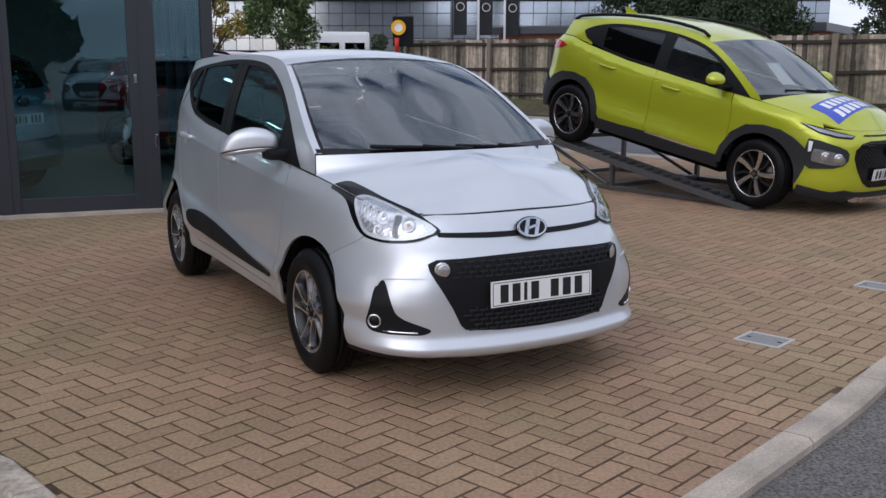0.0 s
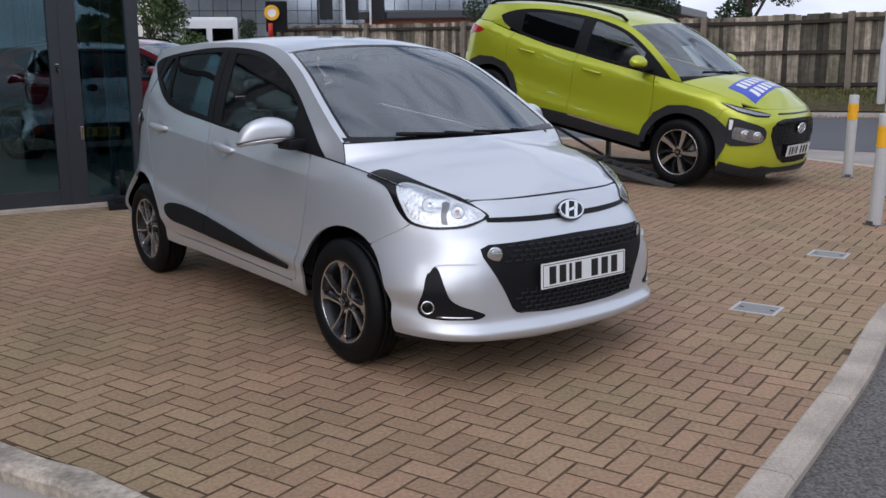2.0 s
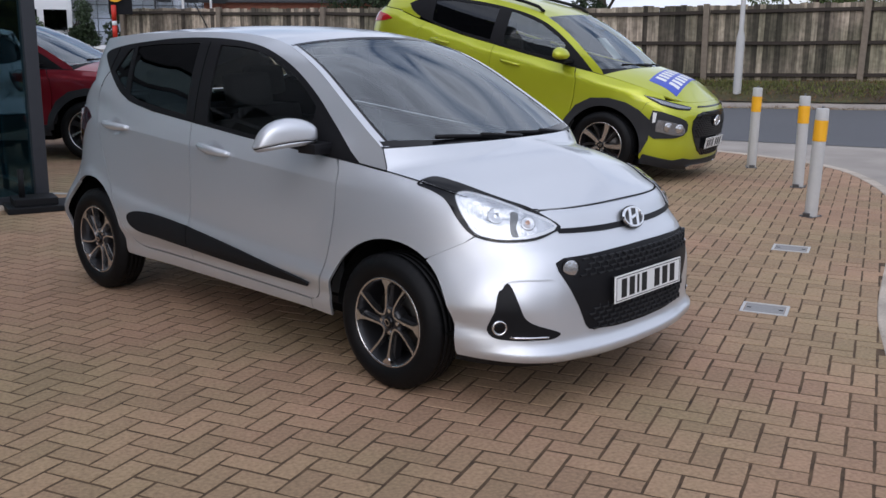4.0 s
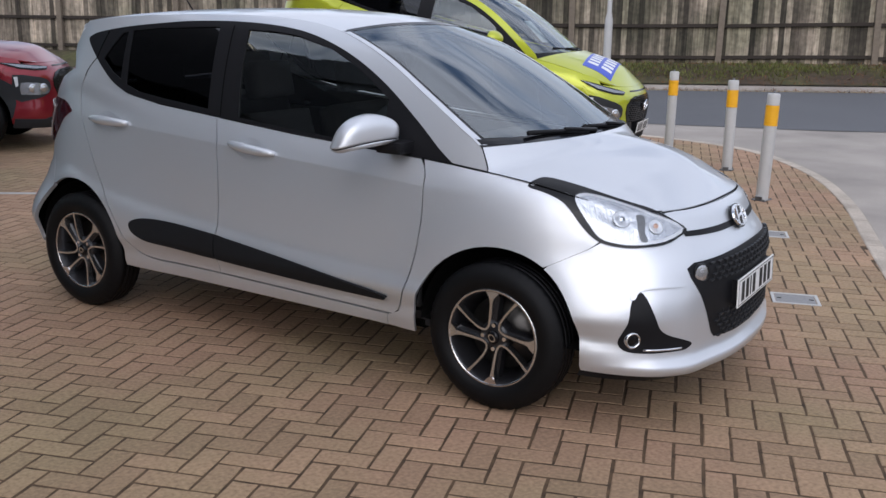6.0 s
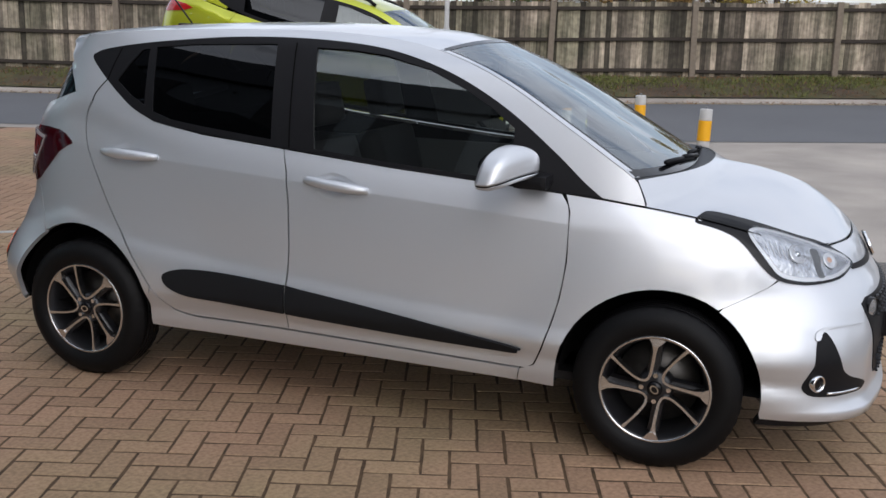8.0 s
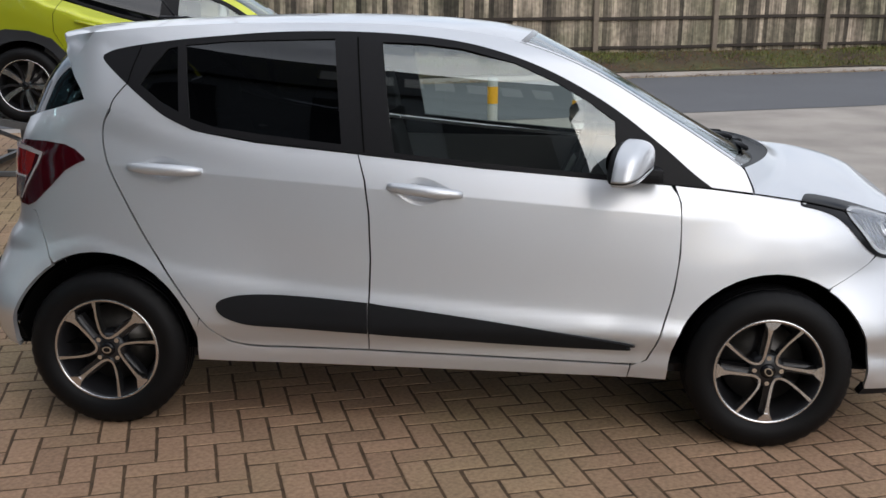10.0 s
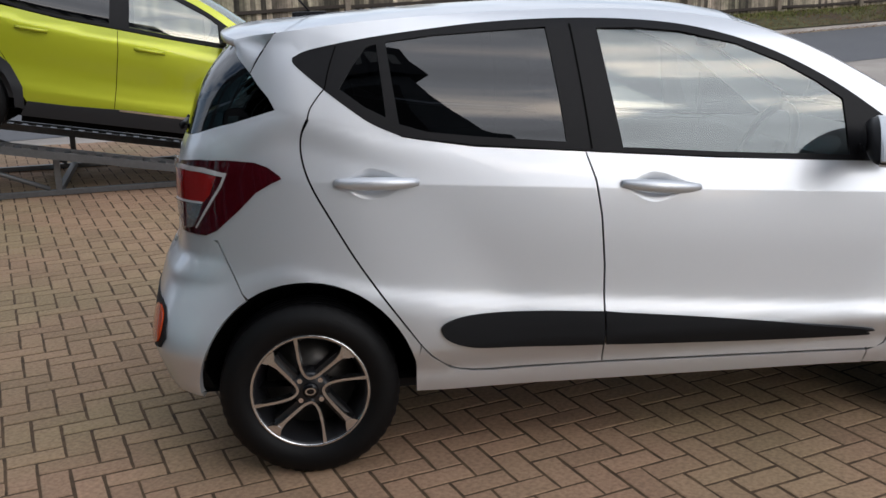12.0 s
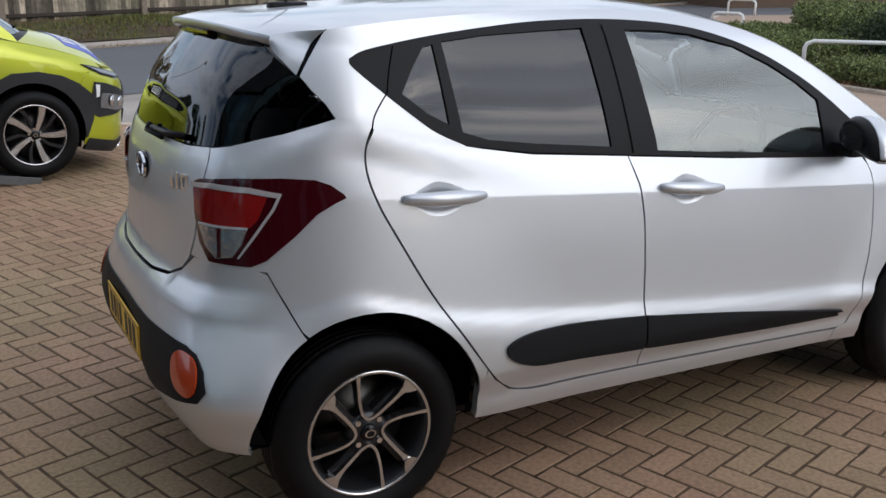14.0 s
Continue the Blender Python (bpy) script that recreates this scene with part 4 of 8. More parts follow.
def plate(parent, m, mat, w=0.52, h=0.111):
    """A number plate with its characters as plain bars."""
    p = new("number_plate")
    p.parent, p.matrix_basis = parent, m
    p["label"] = "white number plate with black bars" if mat is M_PLATE else "yellow number plate with black bars"
    bm = bmesh.new()
    box(bm, -w / 2, w / 2, -h / 2, h / 2, 0, 0.006, 0.0025)
    part("plate_face", bm, mat, p)
    bm = bmesh.new()
    for x0, x1, y0, y1 in ((-1, 1, 0.94, 1.0), (-1, 1, -1.0, -0.94), (-1, -0.988, -1, 1), (0.988, 1, -1, 1)):
        box(bm, x0 * (w / 2 - 0.008), x1 * (w / 2 - 0.008), y0 * (h / 2 - 0.006), y1 * (h / 2 - 0.006), 0.0061, 0.0066)
    part("plate_border", bm, M_INK, p)
    for x, wide in ((-0.195, 0.020), (-0.135, 0.020), (-0.088, 0.008), (-0.040, 0.020), (0.062, 0.021), (0.126, 0.021), (0.188, 0.020)):
        bm = bmesh.new()
        box(bm, x - wide, x + wide, -0.0385, 0.0385, 0.0061, 0.0068)
        part("character_bar", bm, M_INK, p)
    return p


def seat(parent, x, y, z=0.42):
    s = new("seat")
    s.parent, s.matrix_basis = parent, pose(x, y, z)
    bm = bmesh.new()
    box(bm, -0.25, 0.25, -0.24, 0.24, 0.0, 0.14, 0.05)
    part("cushion", bm, M_SEAT, s, smooth=True)
    bm = bmesh.new()
    box(bm, -0.07, 0.07, -0.24, 0.24, 0.06, 0.60, 0.05, pose(-0.26, 0, 0.04, 0, -16, 0))
    part("seat_back", bm, M_SEAT, s, smooth=True)
    bm = bmesh.new()
    box(bm, -0.05, 0.05, -0.13, 0.13, 0.66, 0.84, 0.045, pose(-0.25, 0, 0.04, 0, -13, 0))
    part("headrest", bm, M_SEAT, s, smooth=True)
    return s


def steering_wheel(parent, x, y, z):
    w = new("steering_wheel")
    w.parent, w.matrix_basis = parent, pose(x, y, z, 0, -66, 0)
    pts = [(0.18 * math.cos(t), 0.18 * math.sin(t), 0) for t in np.linspace(0, 2 * math.pi, 41)]
    rod("wheel_rim", pts, 0.016, M_TRIM, w)
    bm = bmesh.new()
    box(bm, -0.06, 0.06, -0.08, 0.08, -0.03, 0.015, 0.02)
    box(bm, -0.02, 0.02, -0.17, 0.17, -0.015, 0.0, 0.005)
    box(bm, -0.17, 0.0, -0.02, 0.02, -0.015, 0.0, 0.005)
    part("wheel_hub", bm, M_TRIM, w)
    return w


def wiper(parent, a, b, lift=0.02):
    """Arm from a to b with a blade at its outer half."""
    w = new("wiper")
    w.parent = parent
    a, b = Vector(a), Vector(b)
    up = Vector((0.5, 0, 0.85)) * lift
    mid = a + (b - a) * 0.5
    rod("wiper_arm", [a, a + up * 0.9, mid + up * 1.2], 0.009, M_TRIM, w, n=6)
    rod("wiper_blade", [a + (b - a) * 0.12 + up * 0.5, mid + up * 0.7, b + up * 0.4], 0.010, M_TRIM, w, n=6)
    return w


def hatchback():
    """Small five-door hatchback, nose along +x, standing on z = 0."""
    car = thing("hatchback_car", "silver five-door hatchback with black side mouldings parked on block paving", "car")
    sh = Shape(
        plan=[(1.955, 0), (1.945, 0.20), (1.912, 0.37), (1.85, 0.50), (1.745, 0.61), (1.60, 0.69), (1.40, 0.75), (1.15, 0.785), (0.8, 0.80), (0, 0.805), (-0.8, 0.80), (-1.15, 0.785), (-1.38, 0.745), (-1.53, 0.685), (-1.63, 0.58), (-1.68, 0.40), (-1.70, 0.20), (-1.705, 0)],
        belt=[(1.90, 0.795), (1.68, 0.80), (1.48, 0.848), (1.3, 0.886), (1.11, 0.913), (0.97, 0.930), (0.17, 0.985), (-0.25, 1.023), (-0.63, 1.06), (-0.9, 1.10), (-1.1, 1.155), (-1.24, 1.19), (-1.38, 1.155), (-1.50, 1.12), (-1.60, 1.10), (-1.72, 1.095)],
        front=[(0.18, 0.06), (0.205, 0.008), (0.228, -0.022), (0.256, -0.024), (0.282, -0.002), (0.32, 0.003), (0.48, 0.002), (0.58, 0.012), (0.635, 0.032), (0.68, 0.066), (0.70, 0.080), (0.73, 0.095), (0.77, 0.118), (0.80, 0.150), (0.86, 0.22)],
        rear=[(0.24, 0.14), (0.28, 0.09), (0.34, 0.045), (0.45, 0.012), (0.58, 0.0), (0.66, 0.012), (0.70, 0.035), (0.73, 0.058), (0.80, 0.066), (0.90, 0.072), (1.0, 0.082), (1.06, 0.098), (1.12, 0.125), (1.2, 0.16)],
        side=[(-0.05, 0.070), (0.0, 0.066), (0.03, 0.060), (0.065, 0.054), (0.10, 0.0495), (0.16, 0.043), (0.26, 0.035), (0.36, 0.030), (0.43, 0.026), (0.465, 0.0225), (0.515, 0.008), (0.555, 0.002), (0.62, 0.0), (0.7, 0.0)],
        sill=[(0.22, 0.06), (0.26, 0.045), (0.30, 0.033), (0.345, 0.030), (0.38, 0.016), (0.43, 0.0), (0.6, 0.0)],
        wf=(0.48, 0.98), wr=(0.45, 0.98), drop=(0.245, 0.34, 4.5, 0.37), tail=(-0.85, 0.025),
        flare=[(-1.72, 0.02), (-1.66, 0.05), (-1.58, 0.085), (-1.50, 0.080), (-1.38, 0.045), (-1.1, 0.01), (-0.8, 0.0), (0.8, 0.0), (1.1, 0.01), (1.35, 0.035), (1.50, 0.055), (1.62, 0.060), (1.74, 0.055), (1.84, 0.030), (1.92, 0.0), (1.96, 0.0)],
        arches=((1.1925, 0.29, 0.36, 0.60, 0.014), (-1.1925, 0.29, 0.375, 0.76, 0.021)),
        fill=(-0.50, -1.15, 0.014), crease=(0.964, -1.026, -0.0666, 0.024), pocket=(0.50, 0.74, 0.36, 0.532, 0.003))
    low, up = sh.low, sh.up
    xz, yz = sh.xz, sh.yz
    fa, ra = 1.1925, -1.1925          # axles

    # dark inner shell, open at the wheel arches
    shell = [(-1.52, 0.30)] + arc(ra, 0.29, 0.352, 180, 0, 20, 0.372) + [(-0.84, 0.27), (0.83, 0.26)] + arc(fa, 0.29, 0.352, 180, 0, 20, 0.352) + [(1.56, 0.24)]
    inner = xz([(-1.50, 0.31)] + arc(ra, 0.29, 0.352, 165, 15, 20, 0.372) + [(-0.82, 0.27), (0.81, 0.26)] + arc(fa, 0.29, 0.352, 165, 15, 20, 0.35) + [(1.56, 0.26)])
    nose = yz([(0.5, 0.24), (0.30, 0.22), (0.0, 0.22)])
    top_s = np.linspace(0.0, sh.S[-1], 60)
    top = np.stack([top_s, sh.belt(np.interp(top_s, sh.S, sh.X)) - 0.012], 1)
    tail_s = np.array([(sh.S[-1], 0.32), (sh.S[-1] - 0.5, 0.32)])
    ring = np.vstack([top, tail_s, inner, nose])
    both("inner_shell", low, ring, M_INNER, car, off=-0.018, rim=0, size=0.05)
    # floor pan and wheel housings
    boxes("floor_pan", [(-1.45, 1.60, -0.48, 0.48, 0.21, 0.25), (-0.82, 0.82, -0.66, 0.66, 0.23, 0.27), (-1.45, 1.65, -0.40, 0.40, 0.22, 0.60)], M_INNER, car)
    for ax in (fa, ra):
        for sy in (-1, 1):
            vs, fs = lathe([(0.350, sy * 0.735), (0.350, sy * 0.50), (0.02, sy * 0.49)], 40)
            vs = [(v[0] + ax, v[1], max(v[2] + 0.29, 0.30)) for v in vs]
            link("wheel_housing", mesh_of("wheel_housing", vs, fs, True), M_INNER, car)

    g = 0.0032
    # front bumper: one piece a side, meeting at the middle
    bump = np.vstack([
        yz([(0.0, 0.793), (0.2, 0.793), (0.40, 0.793), (0.44, 0.790)]), xz([(1.60, 0.72)]),
        xz([(1.53, 0.67), (1.395, 0.598)]), xz(arc(fa, 0.29, 0.352, 57, -8, 12)), xz([(1.545, 0.225)]),
        yz([(0.60, 0.222), (0.46, 0.216), (0.35, 0.205), (0.25, 0.20), (0.0, 0.20)])])
    bump = np.vstack([bump[1:-1], (bump * np.array([-1, 1]))[::-1]])
    bump = bump[np.abs(bump[:, 0]) > 1e-6]
    nose_piece = link("front_bumper", sheet("front_bumper", low, bump, 1, size=0.018, out=(1, 0, 0)), M_SILVER, car)
    # fender
    fend = xz([(1.60, 0.735), (1.50, 0.80), (1.40, 0.855), (1.29, 0.884), (1.11, 0.911), (0.97, 0.928), (0.832, 0.939), (0.853, 0.880), (0.857, 0.709), (0.842, 0.58), (0.823, 0.50), (0.790, 0.39), (0.762, 0.325), (0.707, 0.302), (0.698, 0.25), (0.838, 0.245)] + arc(fa, 0.29, 0.352, 176, 58, 16) + [(1.53, 0.668)])
    wings = both("front_wing", low, fend, M_SILVER, car, size=0.028, gap=g)
    # doors
    fdoor = xz(list(smooth_line([(0.820, 0.940), (0.853, 0.880), (0.857, 0.709), (0.842, 0.58), (0.823, 0.50), (0.790, 0.39), (0.762, 0.325)], 4)) + [(0.735, 0.306), (0.66, 0.304), (0.2, 0.316), (-0.226, 0.326), (-0.224, 0.5), (-0.220, 0.66), (-0.227, 0.82), (-0.243, 0.935), (-0.270, 1.025), (-0.25, 1.023), (0.17, 0.985)])
    rdoor = xz([(-0.270, 1.025), (-0.243, 0.935), (-0.227, 0.82), (-0.220, 0.66), (-0.224, 0.5), (-0.226, 0.326), (-0.45, 0.327), (-0.60, 0.329)] + list(smooth_line([(-0.66, 0.333), (-0.731, 0.350), (-0.805, 0.409), (-0.895, 0.535), (-1.008, 0.701), (-1.101, 0.867), (-1.148, 0.959), (-1.172, 1.04), (-1.172, 1.11), (-1.145, 1.165)], 5)) + [(-1.1, 1.165), (-0.9, 1.108), (-0.80, 1.087), (-0.63, 1.058)])
    def cup_of(x0, x1, z0, z1):
        zm = (z0 + z1) / 2
        return smooth_line([(x0 + 0.022, zm + 0.004), (x0 + 0.07, zm + 0.034), (x0 + 0.115, zm + 0.044), (x0 + 0.17, zm + 0.028), (x0 + 0.222, zm - 0.002), (x0 + 0.18, zm - 0.036), (x0 + 0.125, zm - 0.052), (x0 + 0.07, zm - 0.042)], 4, True)
    HANDLES = ((-0.160, 0.100, 0.920, 0.896), (-1.075, -0.815, 0.968, 0.958))
    ridge = xz([(x, sh.crease[0] + (x - sh.crease[1]) * sh.crease[2]) for x in np.arange(-1.20, 1.0, 0.11)])
    front_doors = both("front_door", low, fdoor, M_SILVER, car, size=0.018, gap=g, holes=[xz(cup_of(*HANDLES[0]))], ridge=ridge)
    rear_doors = both("rear_door", low, rdoor, M_SILVER, car, size=0.018, gap=g, holes=[xz(cup_of(*HANDLES[1]))], ridge=ridge)
    # sill
    sill = xz([(0.698, 0.249), (0.705, 0.300), (0.66, 0.300), (0.2, 0.312), (-0.24, 0.322), (-0.45, 0.323), (-0.60, 0.325), (-0.66, 0.329), (-0.734, 0.346), (-0.800, 0.399), (-0.828, 0.436), (-0.846, 0.376), (-0.848, 0.27), (-0.5, 0.262), (0, 0.258)])
    both("sill", low, sill, M_SILVER, car, size=0.03, gap=0.0005, rim=0.03)
    # rear quarter, between the door and the bumper
    quarter = xz(list(smooth_line([(-0.829, 0.442), (-0.895, 0.535), (-1.008, 0.701), (-1.101, 0.867), (-1.148, 0.959), (-1.172, 1.04), (-1.172, 1.11), (-1.147, 1.172)], 5)) + [(-1.24, 1.199), (-1.38, 1.158), (-1.50, 1.122)])
    gate_edge = np.stack([sh.S[-1] - np.array([0.537, 0.553, 0.549, 0.529, 0.504, 0.474]), np.array([1.108, 1.075, 1.03, 0.95, 0.86, 0.80])], 1)
    quarter = np.vstack([quarter, gate_edge, xz([(-1.455, 0.788), (-1.385, 0.628)] + arc(ra, 0.29, 0.352, 120, 8, 18, 0.372) + [(-0.838, 0.38)])])
    both("rear_quarter", low, quarter, M_SILVER, car, size=0.02, gap=g)
    end = sh.S[-1]
    rb = np.vstack([xz([(-1.385, 0.628), (-1.455, 0.785)]), np.array([(sh.s_x([-1.475], [0.79])[0] + 0.03, 0.80)]), np.stack([end - np.array([0.60, 0.5, 0.42, 0.34, 0.2, 0.0]), np.array([0.80, 0.80, 0.745, 0.715, 0.70, 0.698])], 1), np.stack([end - np.array([0.0, 0.3, 0.5]), np.array([0.30, 0.30, 0.30])], 1), xz([(-1.535, 0.285)]), xz(arc(ra, 0.29, 0.352, 178, 121, 14, 0.372))])
    both("rear_bumper", low, rb, M_SILVER, car, size=0.03, gap=0.001, out=(-1, -0.4, 0), rim=0.02)
    hatch = np.vstack([np.stack([end - np.array([0.0, 0.2, 0.34, 0.42, 0.465]), np.array([0.705, 0.707, 0.722, 0.752, 0.79])], 1), gate_edge[::-1] + np.array([0.005, 0.0]), np.stack([end - np.array([0.4, 0.2, 0.0]), np.array([1.098, 1.095, 1.093])], 1)])
    both("tailgate", low, hatch, M_SILVER, car, size=0.03, gap=0.001, out=(-1, -0.2, 0))

    # upper side: pillars and roof rail, round the window opening
    rail = [(1.105, 0.916), (1.092, 0.95), (1.062, 1.002), (0.97, 1.065), (0.80, 1.170), (0.58, 1.298), (0.40, 1.376), (0.20, 1.430), (-0.05, 1.460), (-0.35, 1.469), (-0.70, 1.463), (-1.0, 1.447), (-1.235, 1.424)]
    dlo_top = [(0.958, 0.934), (0.89, 0.984), (0.780, 1.075), (0.600, 1.205), (0.40, 1.312), (0.20, 1.382), (0.0, 1.420), (-0.26, 1.438), (-0.54, 1.436), (-0.78, 1.418), (-0.97, 1.397), (-1.13, 1.370), (-1.185, 1.348)]
    dlo_back = [(-1.185, 1.348), (-1.178, 1.325), (-1.10, 1.255), (-1.02, 1.19), (-0.95, 1.14), (-0.86, 1.098)]
    dt, db = smooth_line(dlo_top, 6), smooth_line(dlo_back, 5)
    tailside = [(-1.235, 1.420), (-1.262, 1.388), (-1.292, 1.345), (-1.318, 1.304), (-1.296, 1.268), (-1.266, 1.232), (-1.243, 1.187), (-1.1, 1.151), (-0.90, 1.098), (-0.87, 1.092)]
    band = np.vstack([smooth_line(rail, 6), tailside[1:], db[::-1], dt[::-1][1:]])
    both("pillar_and_rail", up, band, M_SILVER, car, size=0.025, rim=0.01)
    # near-black rods on the surface stand for shade in the gaps
    for sd in (1, -1):
        rod("door_gap", [(p[0], (p[1] - 0.0005) * sd, p[2]) for p in sh.up_line([(-1.149, 1.163), (-1.138, 1.195), (-1.112, 1.230), (-1.09, 1.254)])], 0.0022, M_INNER, car, n=6)
        rod("trim_gap", [(p[0], (p[1] - 0.0025) * sd, p[2]) for p in sh.up_line([(-1.09, 1.254), (-1.075, 1.31), (-1.05, 1.378)])], 0.002, M_INNER, car, n=6)
    # the window surround with its openings
    dlo = np.vstack([dt, db[1:], [(-0.63, 1.061), (-0.25, 1.025), (0.17, 0.987), (0.56, 0.955)]])
    fwin = [(0.630, 0.968), (0.17, 1.002), (-0.145, 1.031), (-0.172, 1.20), (-0.200, 1.405), (-0.06, 1.401), (0.08, 1.386), (0.27, 1.340), (0.42, 1.276), (0.53, 1.214), (0.622, 1.150)]
    rwin = [(-0.330, 1.056), (-0.62, 1.086), (-0.78, 1.108), (-0.865, 1.136), (-0.880, 1.26), (-0.893, 1.385), (-0.74, 1.400), (-0.37, 1.414), (-0.345, 1.2)]
    qwin = [(-0.905, 1.158), (-0.97, 1.192), (-1.045, 1.250), (-1.00, 1.318), (-0.955, 1.372), (-0.922, 1.379)]
    both("window_surround", up, dlo, M_TRIM, car, size=0.03, off=0.0015, holes=[fwin, rwin, qwin], rim=0.012)
    for nm, poly, mt in (("front_side_window", fwin, M_GLASS), ("rear_side_window", rwin, M_PRIVACY), ("quarter_window", qwin, M_PRIVACY)):
        for ob in both(nm, up, shrink(np.array(poly), -0.008), mt, car, size=0.06, off=-0.004, rim=0):
            ob.visible_shadow = False
    # shut lines across the surround, their shade drawn as near-black strips
    for nm, poly in (("pillar_gap", [(-0.246, 1.03), (-0.252, 1.03), (-0.292, 1.42), (-0.286, 1.42)]),):
        both(nm, up, poly, M_INNER, car, size=0.03, off=0.003, rim=0)

    # windscreen, cowl, bonnet, roof
    A = up(*smooth_line(rail, 10).T)
    A = flip(A)                              # left-hand copy has y > 0
    k0 = int(np.argmin(np.abs(A[:, 0] - 1.055)))
    k1 = int(np.argmin(np.abs(A[:, 0] - 0.28)))
    a_edge = A[k0:k1 + 1]
    bx, by, bz = A[k0]
    tx, ty, tz = A[k1]
    base = lambda v: np.stack([1.205 - (1.205 - bx) * v ** 2.4, by * v, 0.995 - (0.995 - bz) * v ** 2], 1)
    head = lambda v: np.stack([0.345 - (0.345 - tx) * v ** 2, ty * v, 1.450 - (1.450 - tz) * v ** 2.2], 1)
    ws = link("windscreen", coons("windscreen", line((1.205, 0, 0.995), (0.93, 0, 1.138), (0.64, 0, 1.299), (0.345, 0, 1.450)), curve(a_edge), base, head, 20, 12, rim=0), M_SCREEN, car)
    ws.visible_shadow = False
    wf_ = patch(line((1.205, 0, 0.995), (0.93, 0, 1.138), (0.64, 0, 1.299), (0.345, 0, 1.450)), curve(a_edge), base, head)
    strip_on("screen_edge_band", wf_, (0.0, 1.0), (0.930, 0.953), 0.0012, M_GLOSSBLACK, ws)
    strip_on("screen_base_band", wf_, (0.0, 0.045), (0.0, 0.985), 0.0012, M_GLOSSBLACK, ws)
    strip_on("screen_top_band", wf_, (0.975, 1.0), (0.0, 0.985), 0.0012, M_GLOSSBLACK, ws)
    strip_on("pillar_cap", wf_, (0.0, 1.0), (0.953, 1.002), 0.0012, M_SILVER, car)
    k2 = len(A) - 1
    r_edge = A[k1:k2 + 1]
    ex, ey, ez = A[k2]
    back = lambda v: np.stack([-1.285 + (1.285 + ex) * v ** 2, ey * v, 1.458 - (1.458 - ez) * v ** 2.6], 1)
    link("roof", coons("roof", line((0.345, 0, 1.450), (0.15, 0, 1.483), (-0.25, 0, 1.503), (-0.75, 0, 1.492), (-1.285, 0, 1.458)), curve(r_edge), head, back, 30, 16, rim=0.006, power=0.8), M_SILVER, car)
    # bonnet: its side and front edges follow the wing and bumper tops
    s_side = np.linspace(sh.s_x([1.108], [0.911])[0], sh.s_y([0.444], [0.80])[0], 30)
    z_side = sh.belt(np.interp(s_side, sh.S, sh.X))
    e_side = flip(low(s_side, z_side))
    s_front = np.linspace(0, sh.s_y([0.444], [0.80])[0], 20)
    f_edge = flip(low(s_front, np.full(20, 0.80)))
    f_edge[:, 2] = np.linspace(0.805, e_side[-1][2], 20)
    f_edge[-1] = e_side[-1]
    post = flip(up(np.array([1.0675, 1.084, 1.0965, 1.104]), np.array([1.000, 0.968, 0.943, 0.924]))) + np.array([0.003, -0.001, 0.0])
    e_side = np.vstack([post, e_side])
    cx, cy, cz = e_side[0]
    hood_back = lambda v: np.stack([1.275 - (1.275 - cx) * v ** 2.4, cy * v, 1.016 - (1.016 - cz) * v ** 2.6], 1)
    fx = f_edge[0][0]
    hood = link("bonnet", coons("bonnet", line((1.275, 0, 1.016), (1.45, 0, 0.995), (1.62, 0, 0.946), (fx - 0.06, 0, 0.864), (fx, 0, 0.803)), curve(e_side), hood_back, curve(f_edge), 26, 16, rim=0.014), M_SILVER, car)
    # shade of the bonnet's shut line, put in as near-black rods
    for sd in (1, -1):
        rod("bonnet_gap", [(p[0], (p[1] + 0.001) * sd, p[2] + 0.0005) for p in e_side], 0.0022, M_INNER, car, n=6)
    rod("bonnet_gap", [(p[0] + 0.0015, p[1] * sd, p[2] - 0.006) for sd, q in ((-1, f_edge[::-1]), (1, f_edge[1:])) for p in q], 0.0024, M_INNER, car, n=6)
    cowl_edge = lambda u: np.outer(1 - u, e_side[0]) + np.outer(u, A[k0])
    link("cowl", coons("cowl", line((1.275, 0, 1.004), (1.24, 0, 0.994), (1.205, 0, 0.992)), cowl_edge, lambda v: hood_back(v) - np.array([0, 0, 0.012]), base, 5, 14, rim=0), M_TRIM, car, "black cowl panel")
    wiper(car, (1.19, 0.10, 0.995), (1.13, -0.42, 1.03))
    wiper(car, (1.17, 0.50, 0.985), (1.17, 0.02, 1.02))

    # tailgate glass and spoiler
    gl_low = np.vstack([flip(low(end - np.linspace(0, 0.53, 12), 1.095 + 0.013 * np.linspace(0, 1, 12) ** 2)), flip(up(*np.array([(-1.38, 1.155), (-1.30, 1.182), (-1.238, 1.196)]).T))])
    gl_low[12:, 0] = (-1.44, -1.335, -1.246)
    gl_low[12:, 1] = (0.578, 0.612, 0.628)
    gl_low[12:, 2] = (1.128, 1.156, 1.193)
    side_c = line(tuple(gl_low[-1]), (-1.268, 0.620, 1.236), (-1.318, 0.594, 1.304), (-1.352, 0.515, 1.366))
    gl_top = line((-1.412, 0, 1.402), (-1.404, 0.25, 1.398), (-1.382, 0.42, 1.384), (-1.352, 0.515, 1.366))
    link("tailgate_glass", coons("tailgate_glass", line(tuple(gl_low[0]), (-1.545, 0, 1.24), (-1.412, 0, 1.402)), side_c, curve(gl_low), gl_top, 14, 16, rim=0.0), M_PRIVACY, car, "dark tinted tailgate glass")
    sp_back = line((-1.440, 0, 1.432), (-1.434, 0.25, 1.429), (-1.410, 0.43, 1.419), (-1.366, 0.520, 1.406))
